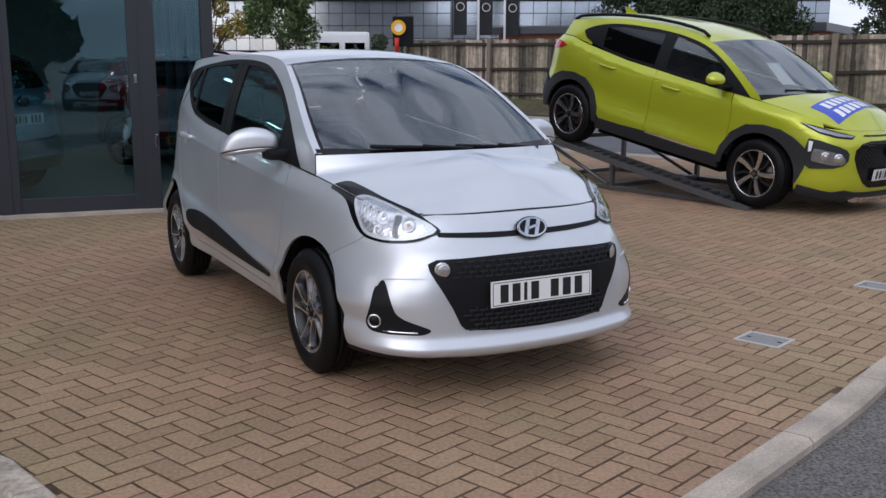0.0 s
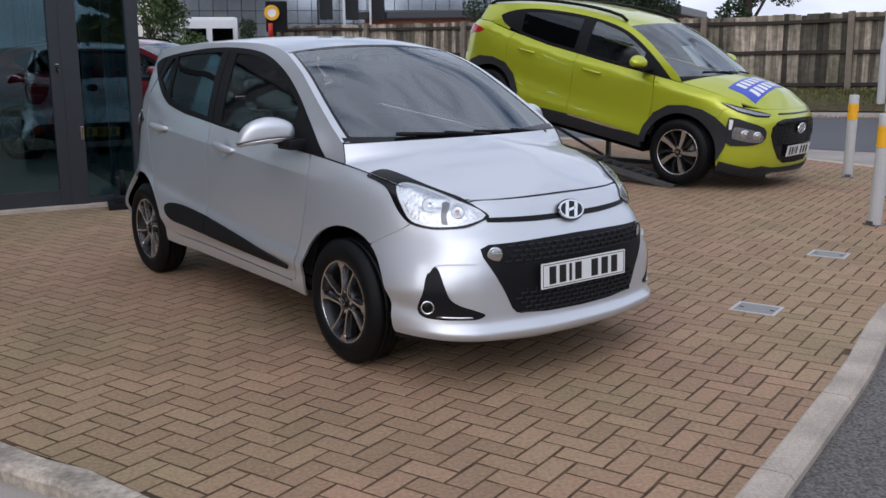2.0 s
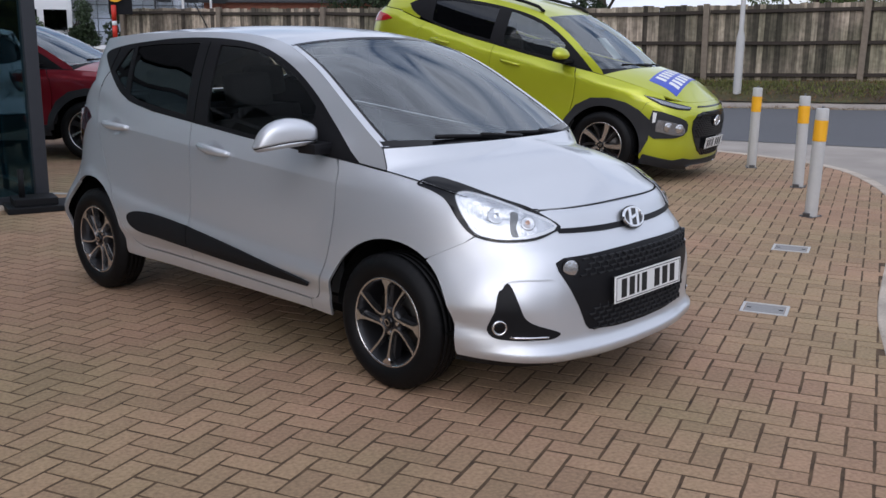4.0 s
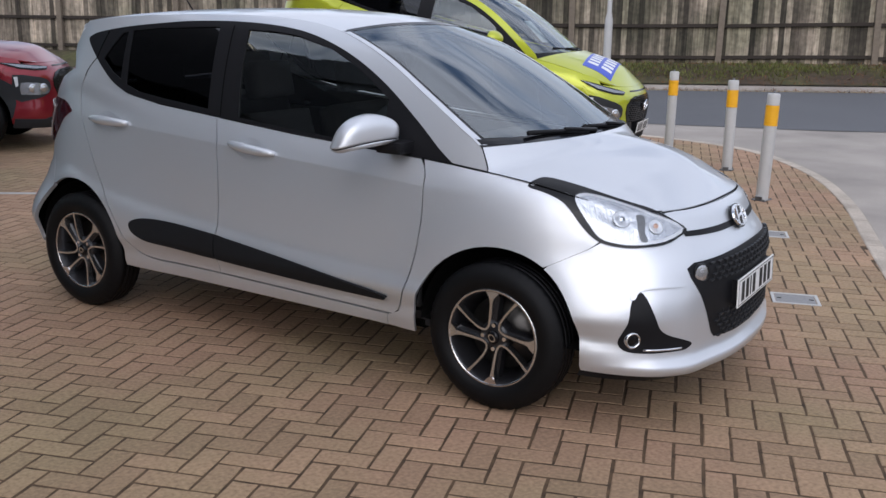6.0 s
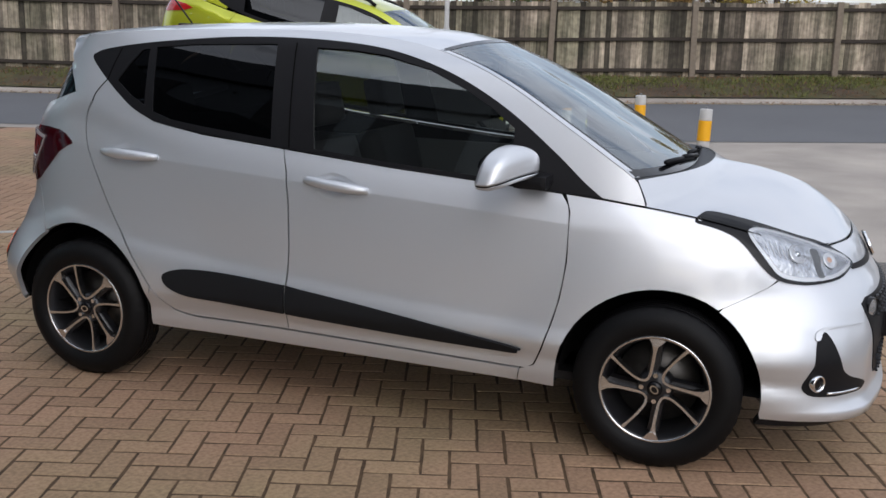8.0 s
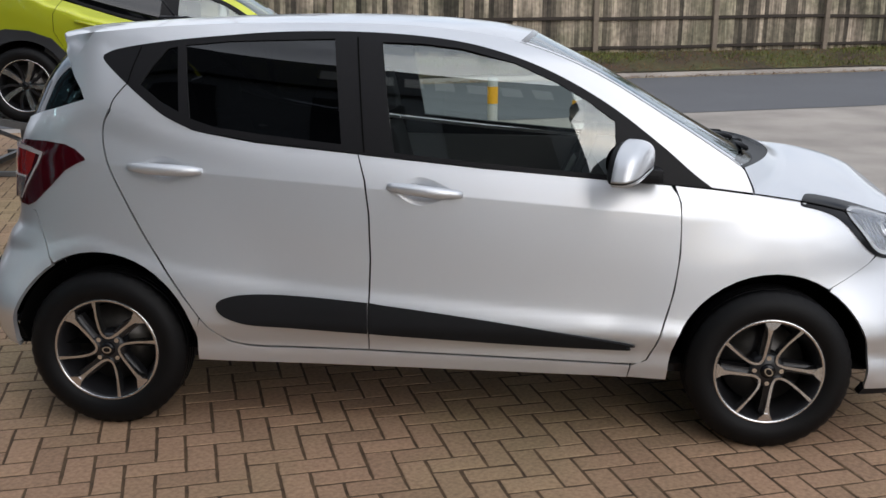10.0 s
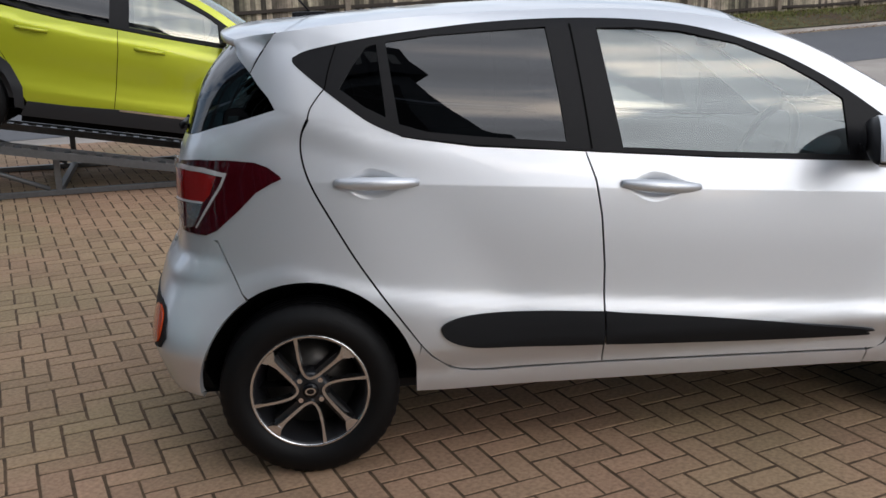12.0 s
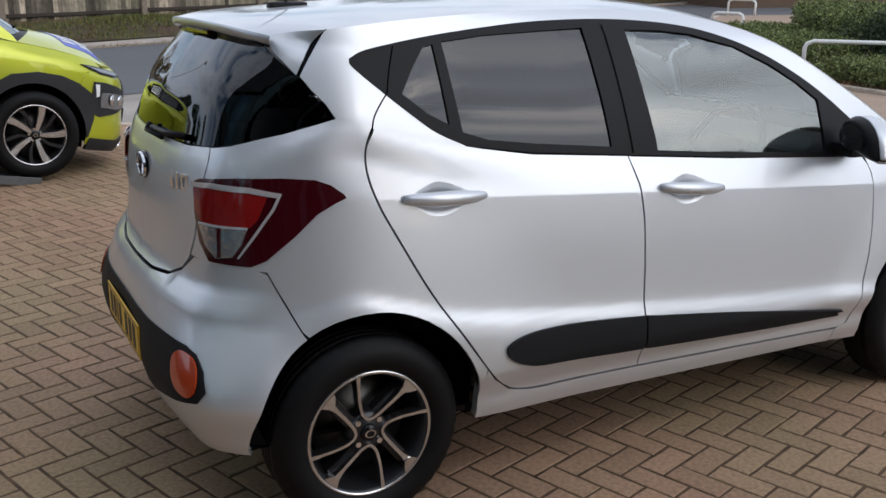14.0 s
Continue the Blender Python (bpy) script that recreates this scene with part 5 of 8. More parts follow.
    link("spoiler", coons("spoiler", line((-1.285, 0, 1.458), (-1.37, 0, 1.450), (-1.440, 0, 1.432)), line(tuple(A[k2]), (-1.305, 0.541, 1.417), (-1.366, 0.520, 1.406)), back, sp_back, 8, 14, rim=0), M_SILVER, car)
    lip_top = np.array([(p[0], p[1] * q, p[2]) for q in (-1, 1) for p in sp_back(np.linspace(1, 0, 14) if q < 0 else np.linspace(0, 1, 14)[1:])])
    n_lip = len(lip_top)
    lip_rows = [lip_top + np.array(o) for o in ((0, 0, 0), (-0.004, 0, -0.006), (-0.002, 0, -0.018), (0.006, 0, -0.027), (0.05, 0, -0.030))]
    link("spoiler_lip", mesh_of("spoiler_lip", [tuple(p) for row in lip_rows for p in row], [(a * n_lip + i, a * n_lip + i + 1, (a + 1) * n_lip + i + 1, (a + 1) * n_lip + i)[::-1] for a in range(4) for i in range(n_lip - 1)], True), M_SILVER, car)
    top_c = line(tuple(A[k2]), (-1.305, 0.541, 1.417), (-1.366, 0.520, 1.406))
    low_c = line((-1.321, 0.597, 1.304), (-1.345, 0.575, 1.335), (-1.360, 0.548, 1.358), (-1.366, 0.520, 1.374))
    shut_c = line(tuple(A[k2]), (-1.265, 0.560, 1.384), (-1.297, 0.582, 1.343), (-1.321, 0.597, 1.304))
    tip_c = line((-1.366, 0.520, 1.406), (-1.371, 0.521, 1.390), (-1.366, 0.520, 1.374))
    for sd in (1, -1):
        u = np.linspace(0, 1, 12)
        T, Lw, F0, F1 = top_c(u), low_c(u), shut_c(np.linspace(0, 1, 8)), tip_c(np.linspace(0, 1, 8))
        U, V = u[:, None, None], np.linspace(0, 1, 8)[None, :, None]
        P = (1 - V) * T[:, None] + V * Lw[:, None] + (1 - U) * F0[None] + U * F1[None] - ((1 - U) * ((1 - V) * F0[0] + V * F0[-1]) + U * ((1 - V) * F1[0] + V * F1[-1]))
        P[:, :, 1] += 0.012 * np.sin(np.pi * V[:, :, 0]) * (1 - 0.6 * U[:, :, 0])
        P[:, :, 2] += 0.006 * np.sin(np.pi * V[:, :, 0]) * (1 - 0.6 * U[:, :, 0])
        P[:, :, 1] *= sd
        vs = list(P.reshape(-1, 3)) + [p * np.array([1, 0.93, 1]) for p in P[:, -1]] + list(P[:, -1])
        fs = [(i * 8 + j, i * 8 + j + 1, (i + 1) * 8 + j + 1, (i + 1) * 8 + j) for i in range(11) for j in range(7)] + [(108 + i, 96 + i, 97 + i, 109 + i) for i in range(11)]
        link("spoiler_end", mesh_of("spoiler_end", vs, [f if sd > 0 else f[::-1] for f in fs], True), M_SILVER, car)
        # the spoiler seam's shade, drawn as a near-black rod
        rod("spoiler_gap", [(p[0] + 0.002, (p[1] + 0.0005) * sd, p[2]) for p in shut_c(np.linspace(0, 1, 10))], 0.0026, M_INNER, car, n=6)
    boxes("high_brake_light", [(-1.436, -1.412, -0.13, 0.13, 1.390, 1.403)], M_DARKRED, car)
    wiper(car, (-1.60, -0.02, 1.12), (-1.575, -0.36, 1.135), -0.03)

    # headlamps
    # its glass runs smoothly from the bumper over the wing on to the bonnet, seen square-on along lamp_out
    lamp_out = np.array([0.60, -0.55, 0.58]) / np.linalg.norm([0.60, -0.55, 0.58])
    lamp_u = np.cross([0, 0, 1.0], lamp_out) / np.linalg.norm(np.cross([0, 0, 1.0], lamp_out))
    lamp_v = np.cross(lamp_out, lamp_u)
    corner_v, corner_f = [], []
    for ob in (hood, wings[0], nose_piece):
        k = len(corner_v)
        corner_v += [v.co for v in ob.data.vertices]
        corner_f += [tuple(i + k for i in p.vertices) for p in ob.data.polygons]
    corner_tree = BVHTree.FromPolygons(corner_v, corner_f)
    flat = lambda pts: np.stack([np.array(pts) @ lamp_u, np.array(pts) @ lamp_v], 1)
    frame_line = flat(smooth_line([(1.280, -0.686, 0.880), (1.289, -0.640, 0.894), (1.316, -0.602, 0.896), (1.402, -0.578, 0.879), (1.515, -0.549, 0.852), (1.614, -0.500, 0.821), (1.674, -0.472, 0.804), (1.740, -0.440, 0.770), (1.786, -0.398, 0.724), (1.782, -0.440, 0.706), (1.752, -0.514, 0.686), (1.673, -0.590, 0.676), (1.598, -0.633, 0.682), (1.548, -0.655, 0.700), (1.509, -0.667, 0.734), (1.474, -0.672, 0.774), (1.439, -0.671, 0.814), (1.399, -0.671, 0.842), (1.337, -0.680, 0.865)], 3, True))
    lens_line = flat(smooth_line([(1.452, -0.642, 0.848), (1.458, -0.615, 0.855), (1.490, -0.585, 0.850), (1.582, -0.534, 0.824), (1.683, -0.489, 0.790), (1.778, -0.412, 0.728), (1.749, -0.508, 0.695), (1.671, -0.586, 0.686), (1.597, -0.629, 0.694), (1.552, -0.648, 0.713), (1.515, -0.656, 0.759), (1.476, -0.656, 0.810)], 3, True))
    lo, hi = frame_line.min(0) - 0.03, frame_line.max(0) + 0.03
    known = []
    for a in np.arange(lo[0], hi[0], 0.012):
        for b in np.arange(lo[1], hi[1], 0.012):
            o = lamp_u * a + lamp_v * b + lamp_out * 6
            hit, nrm, _, _ = corner_tree.ray_cast(Vector(o), Vector(-lamp_out))
            if hit and abs(nrm.dot(Vector(lamp_out))) > 0.35:
                known.append((a, b, float(np.array(hit) @ lamp_out)))
    known = np.array(known)

    def lamp_skin(a, b):
        """A smoothed skin over the corner of the car, by local planes."""
        out = []
        for p, q in zip(np.atleast_1d(a), np.atleast_1d(b)):
            d2 = (known[:, 0] - p) ** 2 + (known[:, 1] - q) ** 2
            near = d2 < 0.07 ** 2
            w = np.sqrt(np.exp(-d2[near] / (2 * 0.024 ** 2)))
            m = np.stack([np.ones(near.sum()), known[near, 0] - p, known[near, 1] - q], 1)
            out.append(np.linalg.lstsq(m * w[:, None], known[near, 2] * w, rcond=None)[0][0])
        return np.outer(a, lamp_u) + np.outer(b, lamp_v) + np.outer(out, lamp_out)

    def headlamp(sd):
        kw = dict(size=0.02, out=lamp_out)
        h = link("headlamp", sheet("headlamp", lamp_skin, frame_line, sd, off=0.006, rim=0.016, **kw), M_GLOSSBLACK, car, "black-framed clear headlamp")
        link("chrome_bezel", sheet("chrome_bezel", lamp_skin, lens_line, sd, off=0.008, rim=0.004, **kw), M_BEZEL, h)
        link("reflector", sheet("reflector", lamp_skin, shrink(lens_line, 0.013), sd, off=0.0095, rim=0, **kw), M_REFLECT, h)
        side = np.array([1, sd, 1])
        to = Vector(lamp_out * side)
        for nm, q, rr, mt in (("main_bulb_bowl", (1.600, -0.572, 0.765), 0.036, M_LAMPWHITE), ("main_bulb", (1.600, -0.572, 0.765), 0.012, M_CHROME), ("indicator_bowl", (1.710, -0.508, 0.742), 0.030, M_LAMPWHITE), ("indicator_bulb", (1.708, -0.508, 0.744), 0.010, M_AMBER)):
            a, b = flat([q])[0]
            c = Vector(lamp_skin(np.array([a]), np.array([b]))[0] * side)
            vs, fs = lathe([(rr, 0.010), (rr * 0.94, 0.0135), (rr * 0.7, 0.0115), (0.001, 0.0105 if rr > 0.02 else 0.019)], 20, "z")
            m = look(c, c - to)
            link(nm, mesh_of(nm, [m @ Vector(v) for v in vs], fs, True), mt, h)
        # grey shade before the indicator, and upright flutes of the reflector
        div = flat(smooth_line([(1.640, -0.533, 0.780), (1.662, -0.516, 0.777), (1.676, -0.528, 0.755), (1.684, -0.548, 0.728), (1.704, -0.556, 0.700), (1.682, -0.570, 0.699), (1.662, -0.560, 0.728), (1.652, -0.546, 0.756)], 3, True))
        link("lamp_divider", sheet("lamp_divider", lamp_skin, div, sd, off=0.0105, rim=0.003, **kw), M_GALV, h)
        c0, c1 = flat([(1.500, -0.628, 0.815)])[0], flat([(1.570, -0.590, 0.795)])[0]
        for k in range(5):
            c = c0 + (c1 - c0) * k / 4
            bar = np.array([c + (-0.0022, 0.006), c + (0.0022, 0.006), c + (0.0042, -0.052), c + (-0.0002, -0.052)])
            link("reflector_flute", sheet("reflector_flute", lamp_skin, bar, sd, off=0.0108, rim=0.0015, **kw), M_LAMPWHITE, h)
        o = link("lens", sheet("lens", lamp_skin, shrink(lens_line, -0.004), sd, off=0.010, rim=0, bulge=0.012, **kw), M_LENS, h)
        o.visible_shadow = False
    mirror_pair(headlamp, car)

    # grille slot, badge, main grille with cells
    slot = np.vstack([yz([(-0.425, 0.726), (-0.2, 0.721), (0, 0.719), (0.2, 0.721), (0.425, 0.726), (0.420, 0.708), (0.2, 0.699), (0, 0.697), (-0.2, 0.699), (-0.420, 0.708)])])
    link("upper_slot", sheet("upper_slot", low, slot, 1, size=0.03, off=0.004, rim=0.008, out=(1, 0, 0)), M_TRIM, car)
    nose_p = low(np.array([0.0]), np.array([0.725]))[0]
    badge(car, Matrix.Translation((nose_p[0] + 0.010, 0, 0.728)) @ pose(0, 0, 0, 90, 0, 90) @ pose(0, 0, 0, -27, 0, 0), 0.076, 0.047)
    gr = [(0.455, 0.622), (0.49, 0.605), (0.488, 0.575), (0.45, 0.50), (0.405, 0.42), (0.37, 0.345), (0.35, 0.325)]
    outline = gr + [(0.2, 0.313), (0, 0.310), (-0.2, 0.313)] + [(-y, z) for y, z in gr[::-1]] + [(-0.2, 0.632), (0, 0.635), (0.2, 0.632)]
    grille = link("grille", sheet("grille", low, yz(outline), 1, size=0.03, off=0.003, rim=0.008, out=(1, 0, 0)), M_TRIM, car, "black honeycomb grille")
    bm = bmesh.new()
    for row in range(15):
        z = 0.326 + row * 0.0205
        if 0.425 < z < 0.550:
            continue
        half = float(np.interp(z, [0.31, 0.345, 0.42, 0.50, 0.575, 0.605, 0.63], [0.33, 0.355, 0.39, 0.435, 0.41, 0.41, 0.38]))
        for i in range(-12, 13):
            y = i * 0.046 + (row % 2) * 0.023
            if abs(y) + 0.019 > half:
                continue
            p = low(np.sign(y) * sh.s_y([abs(y)], [z]), [z])[0]
            box(bm, p[0] + 0.001, p[0] + 0.011, p[1] - 0.018, p[1] + 0.018, z - 0.0028, z + 0.0028, 0.001)
            if z < 0.60:
                box(bm, p[0] + 0.001, p[0] + 0.009, p[1] + 0.016, p[1] + 0.0205, z - 0.0028, z + 0.0182)
    tagged(part("grille_mesh", bm, M_CLADGREY, grille), kind="stuff")
    px = low(np.array([0.0]), np.array([0.475]))[0][0]
    plate(car, Matrix.Translation((px + 0.012, 0, 0.475)) @ pose(0, 0, 0, 90, 0, 90) @ pose(0, 0, 0, -2, 0, 0), M_PLATE)
    boxes("plate_backing", [(px - 0.03, px + 0.011, -0.24, 0.24, 0.43, 0.525)], M_TRIM, car)
    for sd in (1, -1):
        q = low(sh.s_y([0.442], [0.583]), [0.583])[0]
        m = Matrix.Translation((q[0] + 0.003, q[1] * sd, q[2])) @ pose(0, 0, 0, 90, 0, 90 - 28 * sd)
        fl = link("round_lamp", mesh_of("round_lamp", [m @ Vector(v) for v in lathe([(0.038, -0.01), (0.038, 0.004), (0.035, 0.007), (0.033, 0.003)], 24, "z")[0]], lathe([(1, 0)] * 4, 24, "z")[1], True), M_GLOSSBLACK, car, "round clear daytime lamp in a black ring")
        vs, fs = lathe([(0.034, 0.003), (0.02, 0.007), (0.001, 0.009)], 24, "z")
        link("lamp_glass", mesh_of("lamp_glass", [m @ Vector(v) for v in vs], fs, True), M_REFLECT, fl)
    # fog-lamp housings
    fog = yz(smooth_line([(0.637, 0.527), (0.652, 0.524), (0.676, 0.482), (0.692, 0.42), (0.696, 0.36), (0.688, 0.318), (0.655, 0.309), (0.59, 0.310), (0.53, 0.311), (0.500, 0.322), (0.496, 0.333), (0.531, 0.350), (0.590, 0.375), (0.622, 0.407), (0.635, 0.465)], 3, True))

    def foglamp(sd):
        f = link("fog_lamp_housing", sheet("fog_lamp_housing", low, fog, sd, size=0.02, off=0.003, rim=0.008, out=(1, -1, 0)), M_TRIM, car)
        q = low(sh.s_y([0.675], [0.360]), [0.360])[0]
        m = Matrix.Translation((q[0] + 0.006, (q[1] - 0.004) * sd, q[2])) @ pose(0, 0, 0, 90, 0, 90 - 42 * sd)
        vs, fs = lathe([(0.030, -0.01), (0.030, 0.008), (0.024, 0.010), (0.023, 0.0)], 24, "z")
        link("fog_ring", mesh_of("fog_ring", [m @ Vector(v) for v in vs], fs, True), M_CHROME, f)
        vs, fs = lathe([(0.024, 0.0), (0.012, 0.004), (0.001, 0.005)], 24, "z")
        link("fog_glass", mesh_of("fog_glass", [m @ Vector(v) for v in vs], fs, True), M_GLOSSBLACK, f)
        blade = np.array([(y, 0.321) for y in np.linspace(0.655, 0.545, 8)])
        pts = [low(sh.s_y([y], [z]), [z])[0] for y, z in blade]
        link("chrome_blade", mesh_of("chrome_blade", *tube([(p[0] + 0.006, p[1] * sd, p[2]) for p in pts], 0.0045, 8), smooth=True), M_CHROME, f)
    mirror_pair(foglamp, car)
    # folded edge over the fog lamps
    fold = yz(smooth_line([(0.668, 0.508), (0.648, 0.538), (0.61, 0.551), (0.525, 0.549), (0.525, 0.545), (0.60, 0.543), (0.640, 0.532), (0.660, 0.506)], 3, True))
    both("bumper_fold", low, fold, M_SILVER, car, size=0.012, off=0.006, rim=0.008, out=(1, -1, 0))
    lip = np.vstack([yz([(0.0, 0.200), (0.25, 0.200), (0.35, 0.205), (0.46, 0.216), (0.60, 0.222)]), xz([(1.545, 0.224), (1.53, 0.20)]), yz([(0.55, 0.186), (0.3, 0.182), (0, 0.182)])])
    both("front_lip", low, lip, M_TRIM, car, size=0.03, off=-0.004, rim=0.03, out=(1, 0, 0))

    # side mouldings, split at the door gap
    strip = smooth_line([(-0.765, 0.487), (-0.74, 0.512), (-0.66, 0.528), (-0.5, 0.527), (-0.243, 0.508), (0.2, 0.456), (0.678, 0.388), (0.686, 0.376), (0.66, 0.364), (0.2, 0.378), (-0.243, 0.400), (-0.5, 0.413), (-0.66, 0.423), (-0.74, 0.450)], 5, True)
    fs_ = np.array([(-0.2215, 0.400)] + [(-0.2215, 0.508)] + [tuple(p) for p in strip if p[0] > -0.205])
    rs_ = np.array([(-0.2285, 0.508), (-0.2285, 0.400)] + [tuple(p) for p in strip if p[0] < -0.245])
    order = lambda q: q[np.argsort(np.arctan2((q[:, 1] - np.interp(q[:, 0], [-0.77, -0.243, 0.686], [0.475, 0.455, 0.376])) * 6, q[:, 0] - q[:, 0].mean()))]
    for i, sd in enumerate((1, -1)):
        link("door_moulding", sheet("door_moulding", low, xz(order(fs_)), sd, size=0.03, off=0.011, rim=0.011), M_CLAD, front_doors[i], "black rubbing strip")
        link("door_moulding", sheet("door_moulding", low, xz(order(rs_)), sd, size=0.03, off=0.011, rim=0.011), M_CLAD, rear_doors[i], "black rubbing strip")

    # door handles in shallow cups
    for i, sd in enumerate((1, -1)):
        for door, x0, x1, z0, z1 in ((front_doors[i], -0.160, 0.100, 0.920, 0.896), (rear_doors[i], -1.075, -0.815, 0.968, 0.958)):
            pts, ws_ = [], []
            for t in np.linspace(0, 1, 14):
                x, z = x0 + (x1 - x0) * t, z0 + (z1 - z0) * t
                p = low(sh.s_x([x], [z]), [z])[0]
                o = 0.005 + 0.018 * math.sin(math.pi * min(max((t * 1.1 - 0.05), 0), 1)) ** 0.6
                pts.append((p[0], (p[1] - o) * sd, p[2]))
                ws_.append(0.007 + 0.0145 * math.sin(math.pi * min(max(t * 0.94 + 0.04, 0), 1)) ** 0.5)
            hd = rod("door_handle", pts, 0.015, M_SILVER, door, n=12, taper=ws_)
            link("handle_cup", sheet("handle_cup", low, xz(cup_of(x0, x1, z0, z1)), sd, size=0.010, off=0.0, rim=0, bulge=-0.022), M_SILVER, hd)

    # mirrors
    def mirror(sd):
        mi = new("door_mirror")
        mi.parent = car
        turn = Matrix.Translation((0.655, -0.852, 1.038)) @ Matrix.Rotation(radians(-24), 4, "Z")
        def shell(grow, x_lo, z_lo, z_hi):
            bm = bmesh.new()
            bmesh.ops.create_uvsphere(bm, u_segments=36, v_segments=24, radius=1)
            pw = lambda q, e: math.copysign(abs(q) ** e, q)
            for v in bm.verts:
                x, y, z = v.co
                x, y, z = pw(x, 0.70), pw(y, 0.60), pw(z, 0.62)
                rise = 0.016 * y - 0.014 * y * y
                slim = 1 - 0.32 * max(y, 0) ** 1.3
                if y < 0:
                    y *= 1.04 - 0.20 * z
                c = Vector((max(x, x_lo) * (0.060 if x > 0 else 0.05) * grow, y * 0.126 * grow, min(max(z, z_lo), z_hi) * (0.068 * slim if z > 0 else 0.050) * grow + rise))
                v.co = turn @ c
                v.co.y *= sd
            bmesh.ops.recalc_face_normals(bm, faces=bm.faces)
            return bm
        part("mirror_shell", shell(1.08, -0.30, -0.42, 2), M_SILVER, mi, smooth=True)
        part("mirror_base", shell(1.070, -0.35, -2, -0.52), M_SILVER, mi, smooth=True)
        part("mirror_surround", shell(1.03, -1.0, -2, 2), M_TRIM, mi, smooth=True)
        boxes("mirror_foot", [(0.66, 0.78, min(-0.80 * sd, -0.68 * sd), max(-0.80 * sd, -0.68 * sd), 0.955, 1.005)], M_TRIM, mi, bevel=0.02)
        bm = bmesh.new()
        bmesh.ops.create_circle(bm, cap_ends=True, segments=28, radius=1, matrix=turn @ Matrix.Translation((-0.0545, 0, 0.002)) @ Matrix.Rotation(radians(-90), 4, "Y") @ Matrix.Diagonal((0.044, 0.090, 1, 1)))
        for v in bm.verts:
            v.co.y *= sd
        part("mirror_glass", bm, M_CHROME, mi)
    mirror_pair(mirror, car)

    # tail lamps
    tl = np.vstack([np.stack([end - np.array([0.49, 0.52, 0.56]), np.array([1.012, 1.022, 1.028])], 1), xz([(-1.50, 1.040), (-1.40, 1.043), (-1.318, 1.037), (-1.279, 1.022), (-1.244, 0.995), (-1.239, 0.985), (-1.270, 0.972), (-1.32, 0.944), (-1.381, 0.885), (-1.453, 0.822), (-1.49, 0.804)]), np.stack([end - np.array([0.60, 0.54, 0.505]), np.array([0.805, 0.85, 0.93])], 1)])
    red = np.vstack([np.stack([end - np.array([0.512, 0.58, 0.68, 0.765, 0.742, 0.722, 0.56, 0.528]), np.array([0.998, 1.006, 1.006, 0.994, 0.935, 0.912, 0.912, 0.935])], 1)])
    clear = np.vstack([np.stack([end - np.array([0.542, 0.714, 0.698, 0.672, 0.62, 0.58]), np.array([0.907, 0.907, 0.865, 0.828, 0.820, 0.850])], 1)])
    bright = np.stack([end - np.array([0.50, 0.60, 0.72, 0.80, 0.782, 0.738, 0.692, 0.687, 0.732, 0.775, 0.788, 0.72, 0.60, 0.504]), np.array([1.012, 1.021, 1.018, 1.003, 0.96, 0.892, 0.826, 0.828, 0.896, 0.962, 0.992, 1.003, 1.007, 1.001])], 1)

    corner = end - sh.s_x([-1.401], [1.016])[0]
    for a in (red, clear, bright):
        e_ = end - a[:, 0]
        a[:, 0] = end - (0.50 + (e_ - 0.50) * (corner - 0.50) / 0.30)

    def taillamp(sd):
        kw = dict(out=(-1, -1, 0), size=0.02)
        t = link("tail_lamp", sheet("tail_lamp", low, tl, sd, off=0.004, rim=0.012, bulge=0.010, **kw), M_DARKRED, car, "dark red tail lamp wrapping the corner")
        link("brake_lens", sheet("brake_lens", low, red, sd, off=0.015, rim=0.004, bulge=0.002, **kw), M_REDLENS, t, "bright red lens")
        link("reversing_lens", sheet("reversing_lens", low, clear, sd, off=0.015, rim=0.004, bulge=0.002, **kw), M_REFLECT, t, "clear reversing lens")
        link("light_guide", sheet("light_guide", low, bright, sd, off=0.0175, rim=0.002, **kw), M_GUIDE, t, "pale light guide")
        bar = lambda a, b, c, d: np.stack([end - (0.50 + (np.array([a[0], b[0], c[0], d[0]]) - 0.50) * (corner - 0.50) / 0.30), np.array([a[1], b[1], c[1], d[1]])], 1)
        link("lens_divider", sheet("lens_divider", low, bar((0.55, 0.912), (0.716, 0.912), (0.714, 0.906), (0.552, 0.906)), sd, off=0.0185, rim=0.003, **kw), M_LAMPWHITE, t)
        link("lens_divider", sheet("lens_divider", low, bar((0.628, 0.905), (0.638, 0.905), (0.640, 0.826), (0.630, 0.824)), sd, off=0.0185, rim=0.003, **kw), M_DARKRED, t)
    mirror_pair(taillamp, car)
    # rear diffuser, reflectors, plate, badge
    dif = np.stack([end - np.array([0.0, 0.3, 0.48, 0.58, 0.625, 0.655, 0.668, 0.650, 0.58, 0.5, 0.4, 0.0]), np.array([0.585, 0.585, 0.584, 0.580, 0.566, 0.530, 0.480, 0.448, 0.430, 0.412, 0.390, 0.370])], 1)
    both("rear_diffuser", low, dif, M_CLAD, car, size=0.03, off=0.004, out=(-1, 0, 0), rim=0.01)
    ref = smooth_line(np.stack([end - np.array([0.545, 0.580, 0.630, 0.645, 0.630, 0.580, 0.550]), np.array([0.545, 0.566, 0.548, 0.495, 0.458, 0.468, 0.505])], 1), 4, True)
    both("rear_reflector", low, ref, M_ORANGELENS, car, size=0.02, off=0.010, out=(-1, 0, 0), rim=0.006)
    rx = low(np.array([end]), np.array([0.49]))[0][0]
    plate(car, Matrix.Translation((rx - 0.014, 0, 0.485)) @ pose(0, 0, 0, 90, 0, -90), M_PLATEYELLOW)
    bx_ = low(np.array([end]), np.array([0.99]))[0][0]
